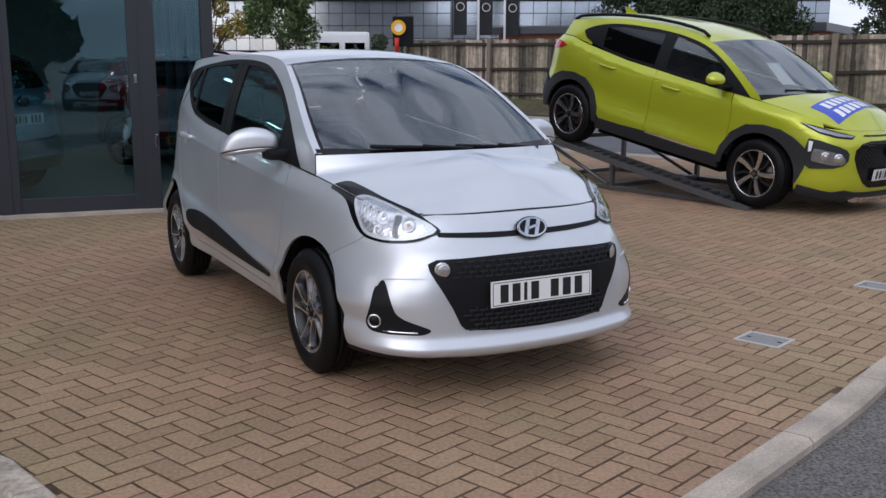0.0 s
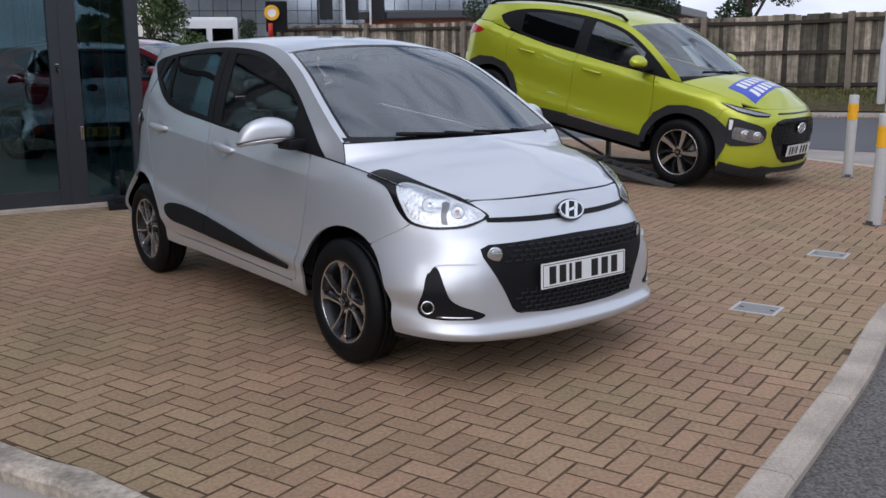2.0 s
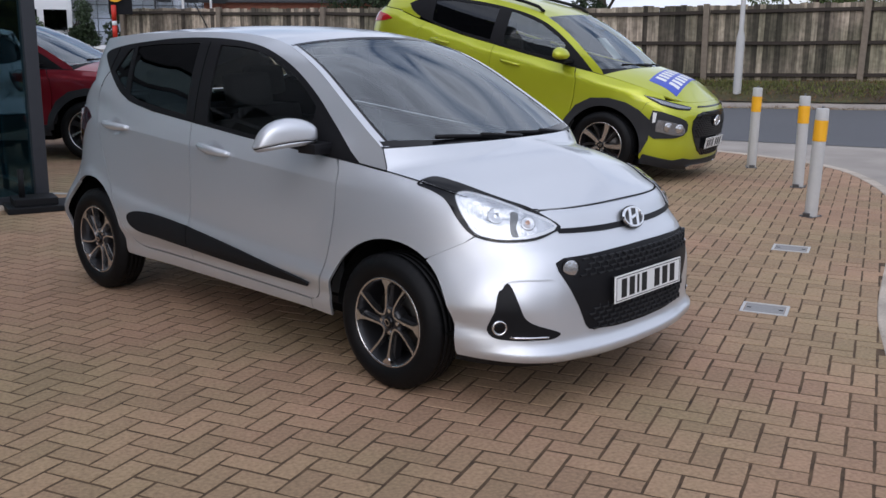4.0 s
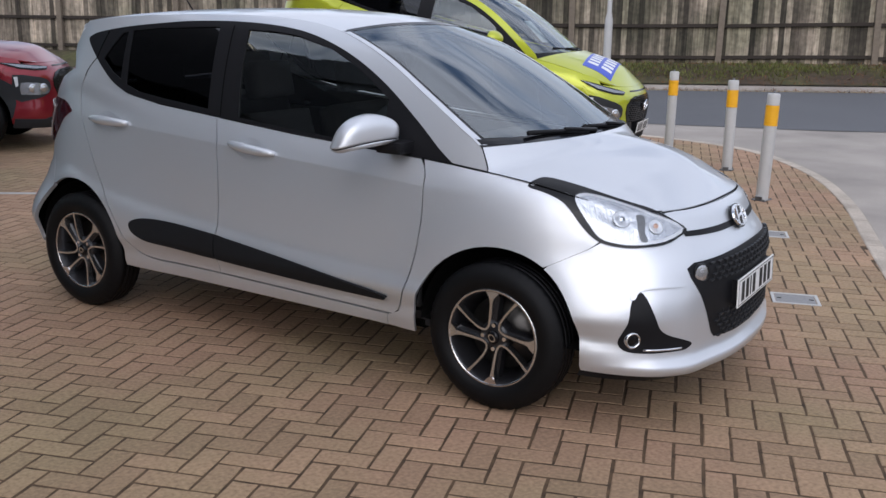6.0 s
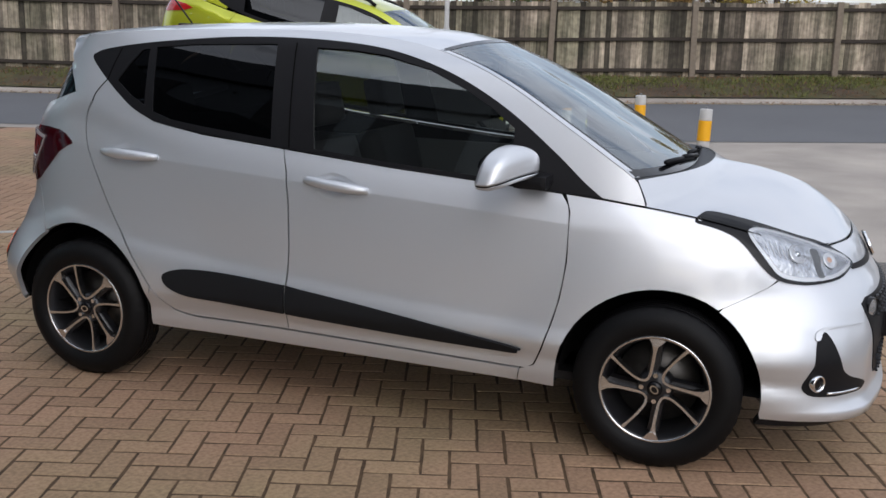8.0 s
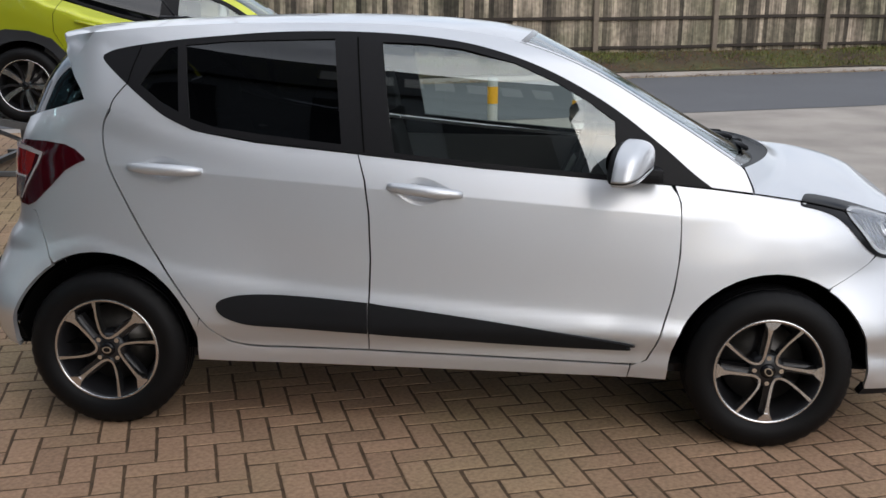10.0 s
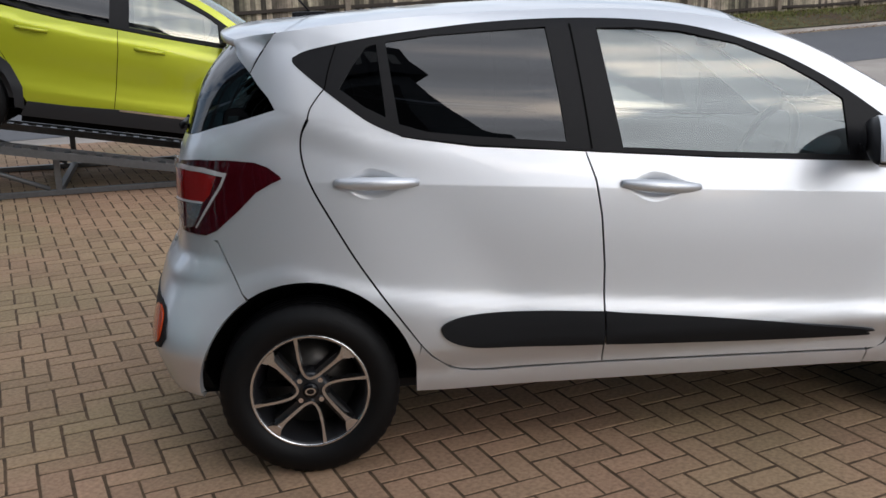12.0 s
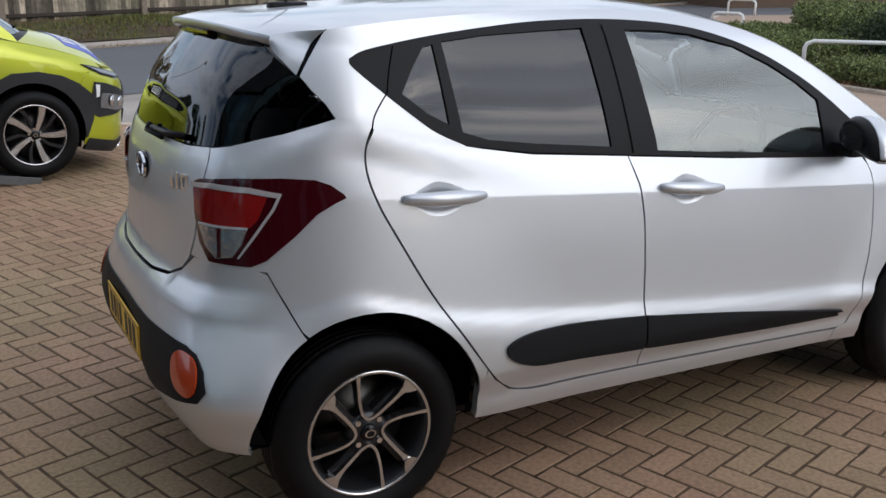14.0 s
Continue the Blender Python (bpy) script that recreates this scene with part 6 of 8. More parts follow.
    badge(car, Matrix.Translation((bx_ - 0.004, 0, 0.985)) @ pose(0, 0, 0, 90, 0, -90), 0.062, 0.041)
    q = low(np.array([end - 0.40]), np.array([0.995]))[0]
    mb = Matrix.Translation((q[0] - 0.002, q[1], q[2])) @ pose(0, 0, 0, 90, 0, -90 + 18)
    for x0, x1, z0, z1 in ((-0.045, -0.033, -0.02, 0.012), (-0.045, -0.033, 0.018, 0.027), (-0.018, -0.006, -0.02, 0.027), (0.008, 0.018, -0.02, 0.027), (0.034, 0.044, -0.02, 0.027), (0.018, 0.034, 0.018, 0.027), (0.018, 0.034, -0.02, -0.011)):
        bm = bmesh.new()
        box(bm, x0, x1, z0, z1, -0.002, 0.004, 0.001, mb)
        part("tailgate_lettering", bm, M_CHROME, car)

    # roof aerial
    ae = new("roof_aerial")
    ae.parent = car
    bm = bmesh.new()
    box(bm, -1.20, -1.07, -0.022, 0.022, 1.455, 1.482, 0.012)
    part("aerial_base", bm, M_TRIM, ae)
    rod("aerial_rod", [(-1.13, 0, 1.475), (-1.20, 0, 1.56), (-1.27, 0, 1.64)], 0.004, M_TRIM, ae, n=6)

    # cabin
    boxes("dashboard", [(0.60, 1.10, -0.62, 0.62, 0.72, 0.955)], M_DASH, car, bevel=0.05)
    boxes("cabin_floor", [(-1.45, 1.1, -0.66, 0.66, 0.24, 0.30)], M_SEAT, car)
    boxes("door_lining", [(-0.80, 0.80, 0.655, 0.68, 0.32, 0.94), (-0.80, 0.80, -0.68, -0.655, 0.32, 0.94), (-1.15, -0.801, 0.655, 0.68, 0.70, 0.94), (-1.15, -0.801, -0.68, -0.655, 0.70, 0.94)], M_DASH, car, bevel=0.01)
    boxes("parcel_shelf", [(-1.45, -1.0, -0.56, 0.56, 0.98, 1.02)], M_SEAT, car)
    boxes("head_lining", [(-1.2, 0.25, -0.44, 0.44, 1.40, 1.415)], M_LINING, car)
    for x, y in ((0.12, -0.34), (0.12, 0.34), (-0.62, -0.34), (-0.62, 0.34)):
        seat(car, x, y, 0.40)
    steering_wheel(car, 0.50, -0.34, 0.93)
    boxes("rear_view_mirror", [(0.40, 0.43, -0.12, 0.12, 1.30, 1.37)], M_TRIM, car, bevel=0.012)
    boxes("sun_visor", [(0.26, 0.38, -0.42, -0.14, 1.352, 1.364)], M_DASH, car, bevel=0.005, m=None)
    four_wheels(car, 2.385, 0.702, 0.2915, 0.175, 0.196, "pinwheel")
    return car


hatch_car = hatchback()
hatch_car.matrix_basis = pose(-0.518, 5.833, 0, 0, 0, -60.96)


def suv(label, body, wheel_style, sticker=False, name="suv_car", rear_plate=None):
    """Compact SUV with dark cladding, nose along +x, wheels on z = 0."""
    car = thing(name, label, "car")
    sh = Shape(
        plan=[(2.155, 0), (2.14, 0.25), (2.095, 0.45), (2.015, 0.61), (1.89, 0.73), (1.69, 0.81), (1.4, 0.86), (1.0, 0.88), (0, 0.885), (-1.0, 0.88), (-1.5, 0.86), (-1.78, 0.79), (-1.93, 0.68), (-2.01, 0.5), (-2.04, 0.25), (-2.045, 0)],
        belt=[(2.1, 0.905), (1.9, 0.925), (1.6, 0.975), (1.3, 1.005), (1.0, 1.02), (0.2, 1.045), (-0.6, 1.085), (-1.2, 1.15), (-1.5, 1.20), (-1.75, 1.19), (-2.05, 1.12)],
        front=[(0.18, 0.12), (0.24, 0.05), (0.32, 0.01), (0.40, 0.0), (0.55, 0.012), (0.68, 0.02), (0.76, 0.03), (0.82, 0.052), (0.87, 0.09), (0.91, 0.14), (0.98, 0.25)],
        rear=[(0.25, 0.10), (0.35, 0.02), (0.5, 0.0), (0.7, 0.02), (0.8, 0.05), (1.0, 0.075), (1.1, 0.11), (1.25, 0.2)],
        side=[(-0.05, 0.17), (0.0, 0.115), (0.03, 0.088), (0.06, 0.060), (0.12, 0.040), (0.25, 0.032), (0.40, 0.034), (0.52, 0.022), (0.62, 0.004), (0.8, 0.0)],
        sill=[(0.2, 0.06), (0.3, 0.03), (0.38, 0.01), (0.5, 0.0), (0.7, 0.0)],
        wf=(0.55, 1.10), wr=(0.5, 1.05), drop=(0.24, 0.40, 4.0, 0.38), tail=(-1.1, 0.05))
    low, up, xz, yz = sh.low, sh.up, sh.xz, sh.yz
    fa, ra, wr_ = 1.30, -1.30, 0.40
    end = sh.S[-1]
    top_s = np.linspace(0.0, end, 60)
    top = np.stack([top_s, sh.belt(np.interp(top_s, sh.S, sh.X)) - 0.015], 1)
    inner = xz([(-1.74, 0.34)] + arc(ra, 0.334, wr_, 165, 15, 18) + [(-0.85, 0.30), (0.85, 0.30)] + arc(fa, 0.334, wr_, 165, 15, 18) + [(1.74, 0.32)])
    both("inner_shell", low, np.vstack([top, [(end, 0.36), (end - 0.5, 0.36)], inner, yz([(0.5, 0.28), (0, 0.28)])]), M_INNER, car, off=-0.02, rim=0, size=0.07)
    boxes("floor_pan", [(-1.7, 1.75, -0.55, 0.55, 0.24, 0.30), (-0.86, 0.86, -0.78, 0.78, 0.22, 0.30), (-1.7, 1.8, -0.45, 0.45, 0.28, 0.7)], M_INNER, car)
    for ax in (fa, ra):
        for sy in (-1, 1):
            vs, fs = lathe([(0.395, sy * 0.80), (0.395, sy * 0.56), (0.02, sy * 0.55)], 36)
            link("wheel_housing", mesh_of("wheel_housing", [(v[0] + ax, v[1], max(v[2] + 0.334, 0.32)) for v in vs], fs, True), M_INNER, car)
    g = 0.003
    bump = np.vstack([yz([(0.0, 0.905), (0.3, 0.903), (0.55, 0.90)]), xz([(1.80, 0.90), (1.66, 0.85), (1.60, 0.70)]), xz(arc(fa, 0.334, wr_, 45, -5, 8)), xz([(1.72, 0.27)]), yz([(0.5, 0.24), (0.0, 0.24)])])
    both("front_bumper", low, bump, body, car, size=0.04, out=(1, -0.4, 0))
    wing = xz([(1.80, 0.902), (1.75, 0.95), (1.6, 0.973), (1.3, 1.003), (1.0, 1.018), (0.83, 1.02), (0.88, 0.90), (0.90, 0.75), (0.885, 0.55), (0.82, 0.34)] + arc(fa, 0.334, wr_, 178, 46, 14) + [(1.60, 0.70), (1.66, 0.85)])
    both("front_wing", low, wing, body, car, size=0.04, gap=g)
    fdoor = xz([(0.82, 1.022), (0.88, 0.90), (0.90, 0.75), (0.885, 0.55), (0.83, 0.38), (0.78, 0.36), (-0.14, 0.36), (-0.14, 0.6), (-0.15, 0.9), (-0.17, 1.062), (0.2, 1.043)])
    rdoor = xz([(-0.17, 1.062), (-0.15, 0.9), (-0.14, 0.6), (-0.14, 0.36), (-0.80, 0.37), (-0.87, 0.46), (-0.93, 0.62), (-1.02, 0.74), (-1.11, 0.85), (-1.14, 1.0), (-1.09, 1.135), (-0.6, 1.083)])
    fds, rds = both("front_door", low, fdoor, body, car, size=0.04, gap=g), both("rear_door", low, rdoor, body, car, size=0.04, gap=g)
    quarter = xz([(-1.09, 1.135), (-1.14, 1.0), (-1.11, 0.85), (-1.02, 0.74), (-0.93, 0.62), (-0.87, 0.46)] + arc(ra, 0.334, wr_, 15, 150, 16) + [(-1.72, 0.62), (-1.86, 0.75), (-1.88, 0.95), (-1.86, 1.16), (-1.75, 1.188), (-1.5, 1.198), (-1.2, 1.148)])
    both("rear_quarter", low, quarter, body, car, size=0.04, gap=g)
    tail_s = np.stack([end - np.array([0.0, 0.3, 0.62, 0.66, 0.62, 0.3, 0.0]), np.array([0.62, 0.62, 0.66, 0.9, 1.14, 1.125, 1.12])], 1)
    both("tailgate", low, tail_s, body, car, size=0.05, gap=0.001, out=(-1, 0, 0))
    # cladding: arches, sills, bumpers
    def clad_arch(cx, a0, a1, extra):
        return np.vstack([xz(arc(cx, 0.334, wr_ - 0.004, a0, a1, 20))] + [xz(extra)])
    farch = clad_arch(fa, 178, 2, [(1.712, 0.36), (1.75, 0.50), (1.74, 0.68), (1.60, 0.765), (1.46, 0.808), (1.28, 0.815), (1.09, 0.775), (0.94, 0.665), (0.855, 0.50), (0.83, 0.335)])
    rarch = clad_arch(ra, 178, 2, [(-0.83, 0.335), (-0.855, 0.51), (-0.96, 0.675), (-1.12, 0.79), (-1.32, 0.818), (-1.52, 0.795), (-1.67, 0.72), (-1.76, 0.62), (-1.78, 0.50), (-1.74, 0.36)])
    both("wheel_arch_cladding", low, farch, M_CLADGREY, car, size=0.04, off=0.018, rim=0.02)
    both("wheel_arch_cladding", low, rarch, M_CLADGREY, car, size=0.04, off=0.018, rim=0.02)
    both("sill_cladding", low, xz([(-0.86, 0.28), (-0.81, 0.40), (-0.5, 0.40), (0.0, 0.42), (0.5, 0.415), (0.84, 0.40), (0.87, 0.28)]), M_CLADGREY, car, size=0.05, off=0.016, rim=0.03)
    both("door_trim_blade", low, xz([(-0.1, 0.42), (0.55, 0.418), (0.70, 0.408), (0.5, 0.398), (-0.1, 0.405)]), M_CHROME, car, size=0.05, off=0.019, rim=0.01)
    lampclad = np.vstack([yz([(0.56, 0.735), (0.62, 0.76)]), xz([(1.82, 0.79), (1.73, 0.79), (1.72, 0.66), (1.745, 0.54), (1.80, 0.515)]), yz([(0.73, 0.525), (0.64, 0.555), (0.57, 0.59), (0.535, 0.64), (0.535, 0.70)])])
    rb = np.vstack([np.stack([end - np.array([0.0, 0.4, 0.68]), np.array([0.60, 0.60, 0.66])], 1), xz([(-1.80, 0.66), (-1.76, 0.50), (-1.74, 0.34)]), np.stack([end - np.array([0.55, 0.0]), np.array([0.30, 0.30])], 1)])
    both("rear_bumper", low, rb, M_CLADGREY, car, size=0.05, off=0.012, out=(-1, -0.3, 0))
    fb = np.vstack([yz([(0.0, 0.345), (0.40, 0.345), (0.52, 0.36), (0.62, 0.33)]), xz([(1.73, 0.345), (1.70, 0.25)]), yz([(0.45, 0.235), (0.0, 0.235)])])
    both("lower_bumper", low, fb, M_CLADGREY, car, size=0.05, off=0.012, out=(1, 0, 0), rim=0.03)
    skid = yz([(-0.38, 0.30), (0.38, 0.30), (0.44, 0.27), (0.38, 0.245), (-0.38, 0.245), (-0.44, 0.27)])
    link("skid_plate", sheet("skid_plate", low, skid, 1, size=0.05, off=0.022, out=(1, 0, 0)), M_CHROME, car, "silver skid plate")

    def lamps(sd):
        kw = dict(out=(1, -1, 0), size=0.03)
        c = link("headlamp", sheet("headlamp", low, lampclad, sd, off=0.012, rim=0.02, **kw), M_CLADGREY, car, "headlamp set in dark cladding")
        lens = np.vstack([yz([(0.565, 0.655), (0.60, 0.685), (0.65, 0.703)]), xz([(1.86, 0.712), (1.80, 0.708), (1.79, 0.65), (1.80, 0.592)]), yz([(0.66, 0.583), (0.59, 0.592), (0.565, 0.612)])])
        link("chrome_bowl", sheet("chrome_bowl", low, lens, sd, off=0.018, rim=0.008, bulge=0.004, **kw), M_LAMPGREY, c)
        for y in (0.620, 0.700):
            q = low(sh.s_y([y], [0.655]), [0.655])[0]
            vs, fs = lathe([(0.046, 0.0), (0.043, 0.008), (0.026, 0.004), (0.018, 0.009), (0.001, 0.014)], 18, "z")
            m = Matrix.Translation((q[0] + 0.016, (q[1] - 0.012) * sd, q[2])) @ pose(0, 0, 0, 90, 0, 90 - 40 * sd)
            link("projector", mesh_of("projector", [m @ Vector(v) for v in vs], fs, True), M_REFLECT, c)
        link("running_light", sheet("running_light", low, xz([(1.775, 0.77), (1.74, 0.77), (1.755, 0.67), (1.78, 0.68)]), sd, off=0.018, rim=0.006, **kw), M_WHITE, c)
        day = np.vstack([yz([(0.455, 0.862), (0.54, 0.876)]), xz([(1.86, 0.888), (1.72, 0.906), (1.61, 0.912), (1.68, 0.884), (1.79, 0.850)]), yz([(0.62, 0.832), (0.5, 0.834)])])
        d = link("slim_upper_lamp", sheet("slim_upper_lamp", low, day, sd, off=0.006, rim=0.012, bulge=0.004, **kw), M_GLOSSBLACK, car)
        link("light_strip", sheet("light_strip", low, shrink(day, 0.012), sd, off=0.011, rim=0.002, **kw), M_LAMPGREY, d)
        tl = np.vstack([np.stack([end - np.array([0.45, 0.62]), np.array([1.06, 1.10])], 1), xz([(-1.80, 1.128), (-1.60, 1.118), (-1.52, 1.095), (-1.62, 1.05), (-1.82, 1.005)]), np.stack([end - np.array([0.60, 0.46]), np.array([1.01, 1.0])], 1)])
        link("tail_lamp", sheet("tail_lamp", low, tl, sd, off=0.008, rim=0.02, out=(-1, -1, 0), size=0.03), M_BRIGHTRED, car, "red tail lamp")
    mirror_pair(lamps, car)
    gr = [(0.30, 0.825), (0.40, 0.80), (0.47, 0.74), (0.475, 0.66), (0.42, 0.55), (0.34, 0.44), (0.25, 0.39)]
    outline = gr + [(0.0, 0.385)] + [(-y, z) for y, z in gr[::-1]] + [(0.0, 0.83)]
    grille = link("grille", sheet("grille", low, yz(outline), 1, size=0.04, off=0.006, rim=0.012, out=(1, 0, 0)), M_GLOSSBLACK, car, "black cascading grille")
    bm = bmesh.new()
    for row in range(22):
        z = 0.40 + row * 0.02
        half = float(np.interp(z, [0.39, 0.44, 0.55, 0.66, 0.74, 0.80, 0.83], [0.22, 0.31, 0.39, 0.44, 0.44, 0.36, 0.2]))
        if 0.46 < z < 0.57:
            half = min(half, 0)
        for i in range(-10, 11):
            y = i * 0.05 + (row % 2) * 0.025
            if abs(y) + 0.018 < half:
                p = low(np.sign(y) * sh.s_y([abs(y)], [z]), [z])[0]
                box(bm, p[0], p[0] + 0.014, p[1] - 0.016, p[1] + 0.016, z - 0.004, z + 0.004)
    tagged(part("grille_mesh", bm, M_TRIM, grille), kind="stuff")
    p0 = low(np.array([0.0]), np.array([0.73]))[0][0]
    badge(car, Matrix.Translation((p0 + 0.018, 0, 0.735)) @ pose(0, 0, 0, 90, 0, 90), 0.085, 0.055)
    plate(car, Matrix.Translation((low(np.array([0.0]), np.array([0.5]))[0][0] + 0.02, 0, 0.515)) @ pose(0, 0, 0, 90, 0, 90), M_PLATE)
    rx = low(np.array([end]), np.array([0.82]))[0][0]
    plate(car, Matrix.Translation((rx - 0.014, 0, 0.82)) @ pose(0, 0, 0, 90, 0, -90), rear_plate or M_PLATEYELLOW)
    badge(car, Matrix.Translation((low(np.array([end]), np.array([1.0]))[0][0] - 0.004, 0, 1.0)) @ pose(0, 0, 0, 90, 0, -90), 0.085, 0.055)
    slot = yz([(-0.34, 0.875), (0.34, 0.875), (0.36, 0.862), (-0.36, 0.862)])
    link("bonnet_slot", sheet("bonnet_slot", low, slot, 1, size=0.05, off=0.004, out=(1, 0, 0)), M_GLOSSBLACK, car)

    rail = [(1.14, 1.012), (1.08, 1.07), (0.90, 1.18), (0.62, 1.33), (0.35, 1.435), (0.05, 1.492), (-0.35, 1.512), (-0.8, 1.495), (-1.2, 1.45), (-1.55, 1.385), (-1.68, 1.355)]
    dlo_top = [(1.02, 1.022), (0.80, 1.165), (0.55, 1.30), (0.30, 1.395), (0.0, 1.445), (-0.4, 1.46), (-0.85, 1.44), (-1.12, 1.395), (-1.30, 1.335), (-1.38, 1.285)]
    dlo_low = [(-1.38, 1.285), (-1.30, 1.215), (-1.15, 1.162), (-0.9, 1.12), (-0.6, 1.09), (-0.2, 1.07), (0.2, 1.05), (0.6, 1.038)]
    dt = smooth_line(dlo_top, 6)
    band = np.vstack([smooth_line(rail, 6), [(-1.70, 1.28), (-1.72, 1.195), (-1.5, 1.203), (-1.2, 1.153)], smooth_line(dlo_low[:3], 4)[::-1][1:], dt[::-1][1:]])
    both("pillar_and_rail", up, band, body, car, size=0.04, rim=0.01)
    dlo = np.vstack([dt, dlo_low[1:]])
    fwin = [(0.66, 1.065), (0.2, 1.075), (-0.08, 1.092), (-0.11, 1.425), (0.0, 1.418), (0.28, 1.368), (0.52, 1.275), (0.63, 1.215)]
    rwin = [(-0.24, 1.10), (-0.6, 1.115), (-0.9, 1.145), (-1.02, 1.165), (-1.05, 1.375), (-0.85, 1.412), (-0.4, 1.432), (-0.26, 1.43)]
    both("window_surround", up, dlo, M_TRIM, car, size=0.05, off=0.002, holes=[fwin, rwin], rim=0.012)
    for nm, poly, mt in (("front_side_window", fwin, M_GLASS), ("rear_side_window", rwin, M_PRIVACY)):
        for ob in both(nm, up, shrink(np.array(poly), -0.01), mt, car, size=0.08, off=-0.004, rim=0):
            ob.visible_shadow = False
    A = flip(up(*smooth_line(rail, 10).T))
    k0, k1, k2 = int(np.argmin(np.abs(A[:, 0] - 1.09))), int(np.argmin(np.abs(A[:, 0] - 0.33))), len(A) - 1
    (bx, by, bz), (tx, ty, tz), (ex, ey, ez) = A[k0], A[k1], A[k2]
    base = lambda v: np.stack([1.28 - (1.28 - bx) * v ** 2.4, by * v, 1.100 + (bz - 1.100) * v ** 2.6], 1)
    head = lambda v: np.stack([0.42 - (0.42 - tx) * v ** 2, ty * v, 1.495 - (1.495 - tz) * v ** 2.2], 1)
    ws = link("windscreen", coons("windscreen", line((1.28, 0, 1.100), (1.0, 0, 1.235), (0.70, 0, 1.38), (0.42, 0, 1.495)), curve(A[k0:k1 + 1]), base, head, 16, 10, rim=0), M_SCREEN, car)
    ws.visible_shadow = False
    back = lambda v: np.stack([-1.78 + (1.78 + ex) * v ** 2, ey * v, 1.435 - (1.435 - ez) * v ** 2.6], 1)
    link("roof", coons("roof", line((0.42, 0, 1.495), (0.1, 0, 1.54), (-0.4, 0, 1.56), (-1.1, 0, 1.53), (-1.78, 0, 1.435)), curve(A[k1:]), head, back, 26, 14, rim=0.006, power=0.8), body, car)
    s0, s1 = sh.s_x([1.135], [1.01])[0], sh.s_y([0.55], [0.903])[0]
    s_side = np.linspace(s0, s1, 26)
    e_side = flip(low(s_side, sh.belt(np.interp(s_side, sh.S, sh.X))))
    f_edge = flip(low(np.linspace(0, s1, 16), np.full(16, 0.905)))
    f_edge[-1] = e_side[-1]
    cx, cy, cz = e_side[0]
    hood_back = lambda v: np.stack([1.35 - (1.35 - cx) * v ** 2.2, cy * v, 1.118 - (1.118 - cz) * v ** 2.8], 1)
    fx = f_edge[0][0]
    hood_c = line((1.35, 0, 1.118), (1.6, 0, 1.104), (1.8, 0, 1.068), (fx - 0.10, 0, 0.985), (fx, 0, 0.907))
    hood = link("bonnet", coons("bonnet", hood_c, curve(e_side), hood_back, curve(f_edge), 22, 14, rim=0.014), body, car)
    link("cowl", coons("cowl", line((1.35, 0, 1.095), (1.31, 0, 1.092), (1.28, 0, 1.097)), lambda u: np.outer(1 - u, e_side[0]) + np.outer(u, A[k0]), lambda v: hood_back(v) - np.array([0, 0, 0.012]), base, 4, 12, rim=0), M_TRIM, car)
    wiper(car, (1.27, 0.12, 1.10), (1.18, -0.45, 1.115))
    wiper(car, (1.20, 0.52, 1.075), (1.24, 0.0, 1.118))
    gl_low = flip(np.vstack([low(end - np.linspace(0, 0.62, 10), np.linspace(1.12, 1.16, 10)), [(-1.73, -0.66, 1.22)]]))
    gtop = line((-1.80, 0, 1.41), (-1.77, 0.3, 1.405), (-1.70, 0.50, 1.36))
    link("tailgate_glass", coons("tailgate_glass", line(tuple(gl_low[0]), (-1.90, 0, 1.27), (-1.80, 0, 1.41)), line(tuple(gl_low[-1]), (-1.72, 0.60, 1.29), (-1.70, 0.50, 1.36)), curve(gl_low), gtop, 8, 12, rim=0), M_PRIVACY, car)
    # roof bars, aerial, mirrors, handles
    for sd in (1, -1):
        rail_pts = [(p[0], p[1] * -0.93 * sd, p[2] + 0.045) for p in A[k1 + 6:k2 - 4:5]]
        rod("roof_rail", [(rail_pts[0][0] + 0.08, rail_pts[0][1], rail_pts[0][2] - 0.04)] + rail_pts + [(rail_pts[-1][0] - 0.08, rail_pts[-1][1], rail_pts[-1][2] - 0.045)], 0.018, M_TRIM, car, n=8)
        mi = new("door_mirror")
        mi.parent = car
        bm = bmesh.new()
        bmesh.ops.create_uvsphere(bm, u_segments=22, v_segments=14, radius=1)
        for v in bm.verts:
            x, y, z = v.co
            v.co = (0.70 + max(x, -0.4) * (0.11 if x > 0 else 0.06), (-0.965 + y * 0.115) * sd, 1.135 + z * (0.075 if z > 0 else 0.05))
        bmesh.ops.recalc_face_normals(bm, faces=bm.faces)
        part("mirror_shell", bm, body, mi, smooth=True)
        boxes("mirror_arm", [(0.66, 0.79, min(-0.99 * sd, -0.76 * sd), max(-0.99 * sd, -0.76 * sd), 1.06, 1.085)], M_TRIM, mi, bevel=0.008)
        for door, x0, z0 in ((fds[0 if sd > 0 else 1], 0.0, 0.925), (rds[0 if sd > 0 else 1], -0.92, 0.975)):
            pts = [(x, (low(sh.s_x([x], [z0 + 0.02 * (0.1 - x + x0)]), [z0])[0][1] - o) * sd, z0 + 0.02 * (0.1 - x + x0)) for x, o in ((x0 - 0.02, 0.004), (x0 + 0.03, 0.028), (x0 + 0.12, 0.030), (x0 + 0.19, 0.026), (x0 + 0.22, 0.004))]
            rod("door_handle", pts, 0.014, body, door, n=8)
    bm = bmesh.new()
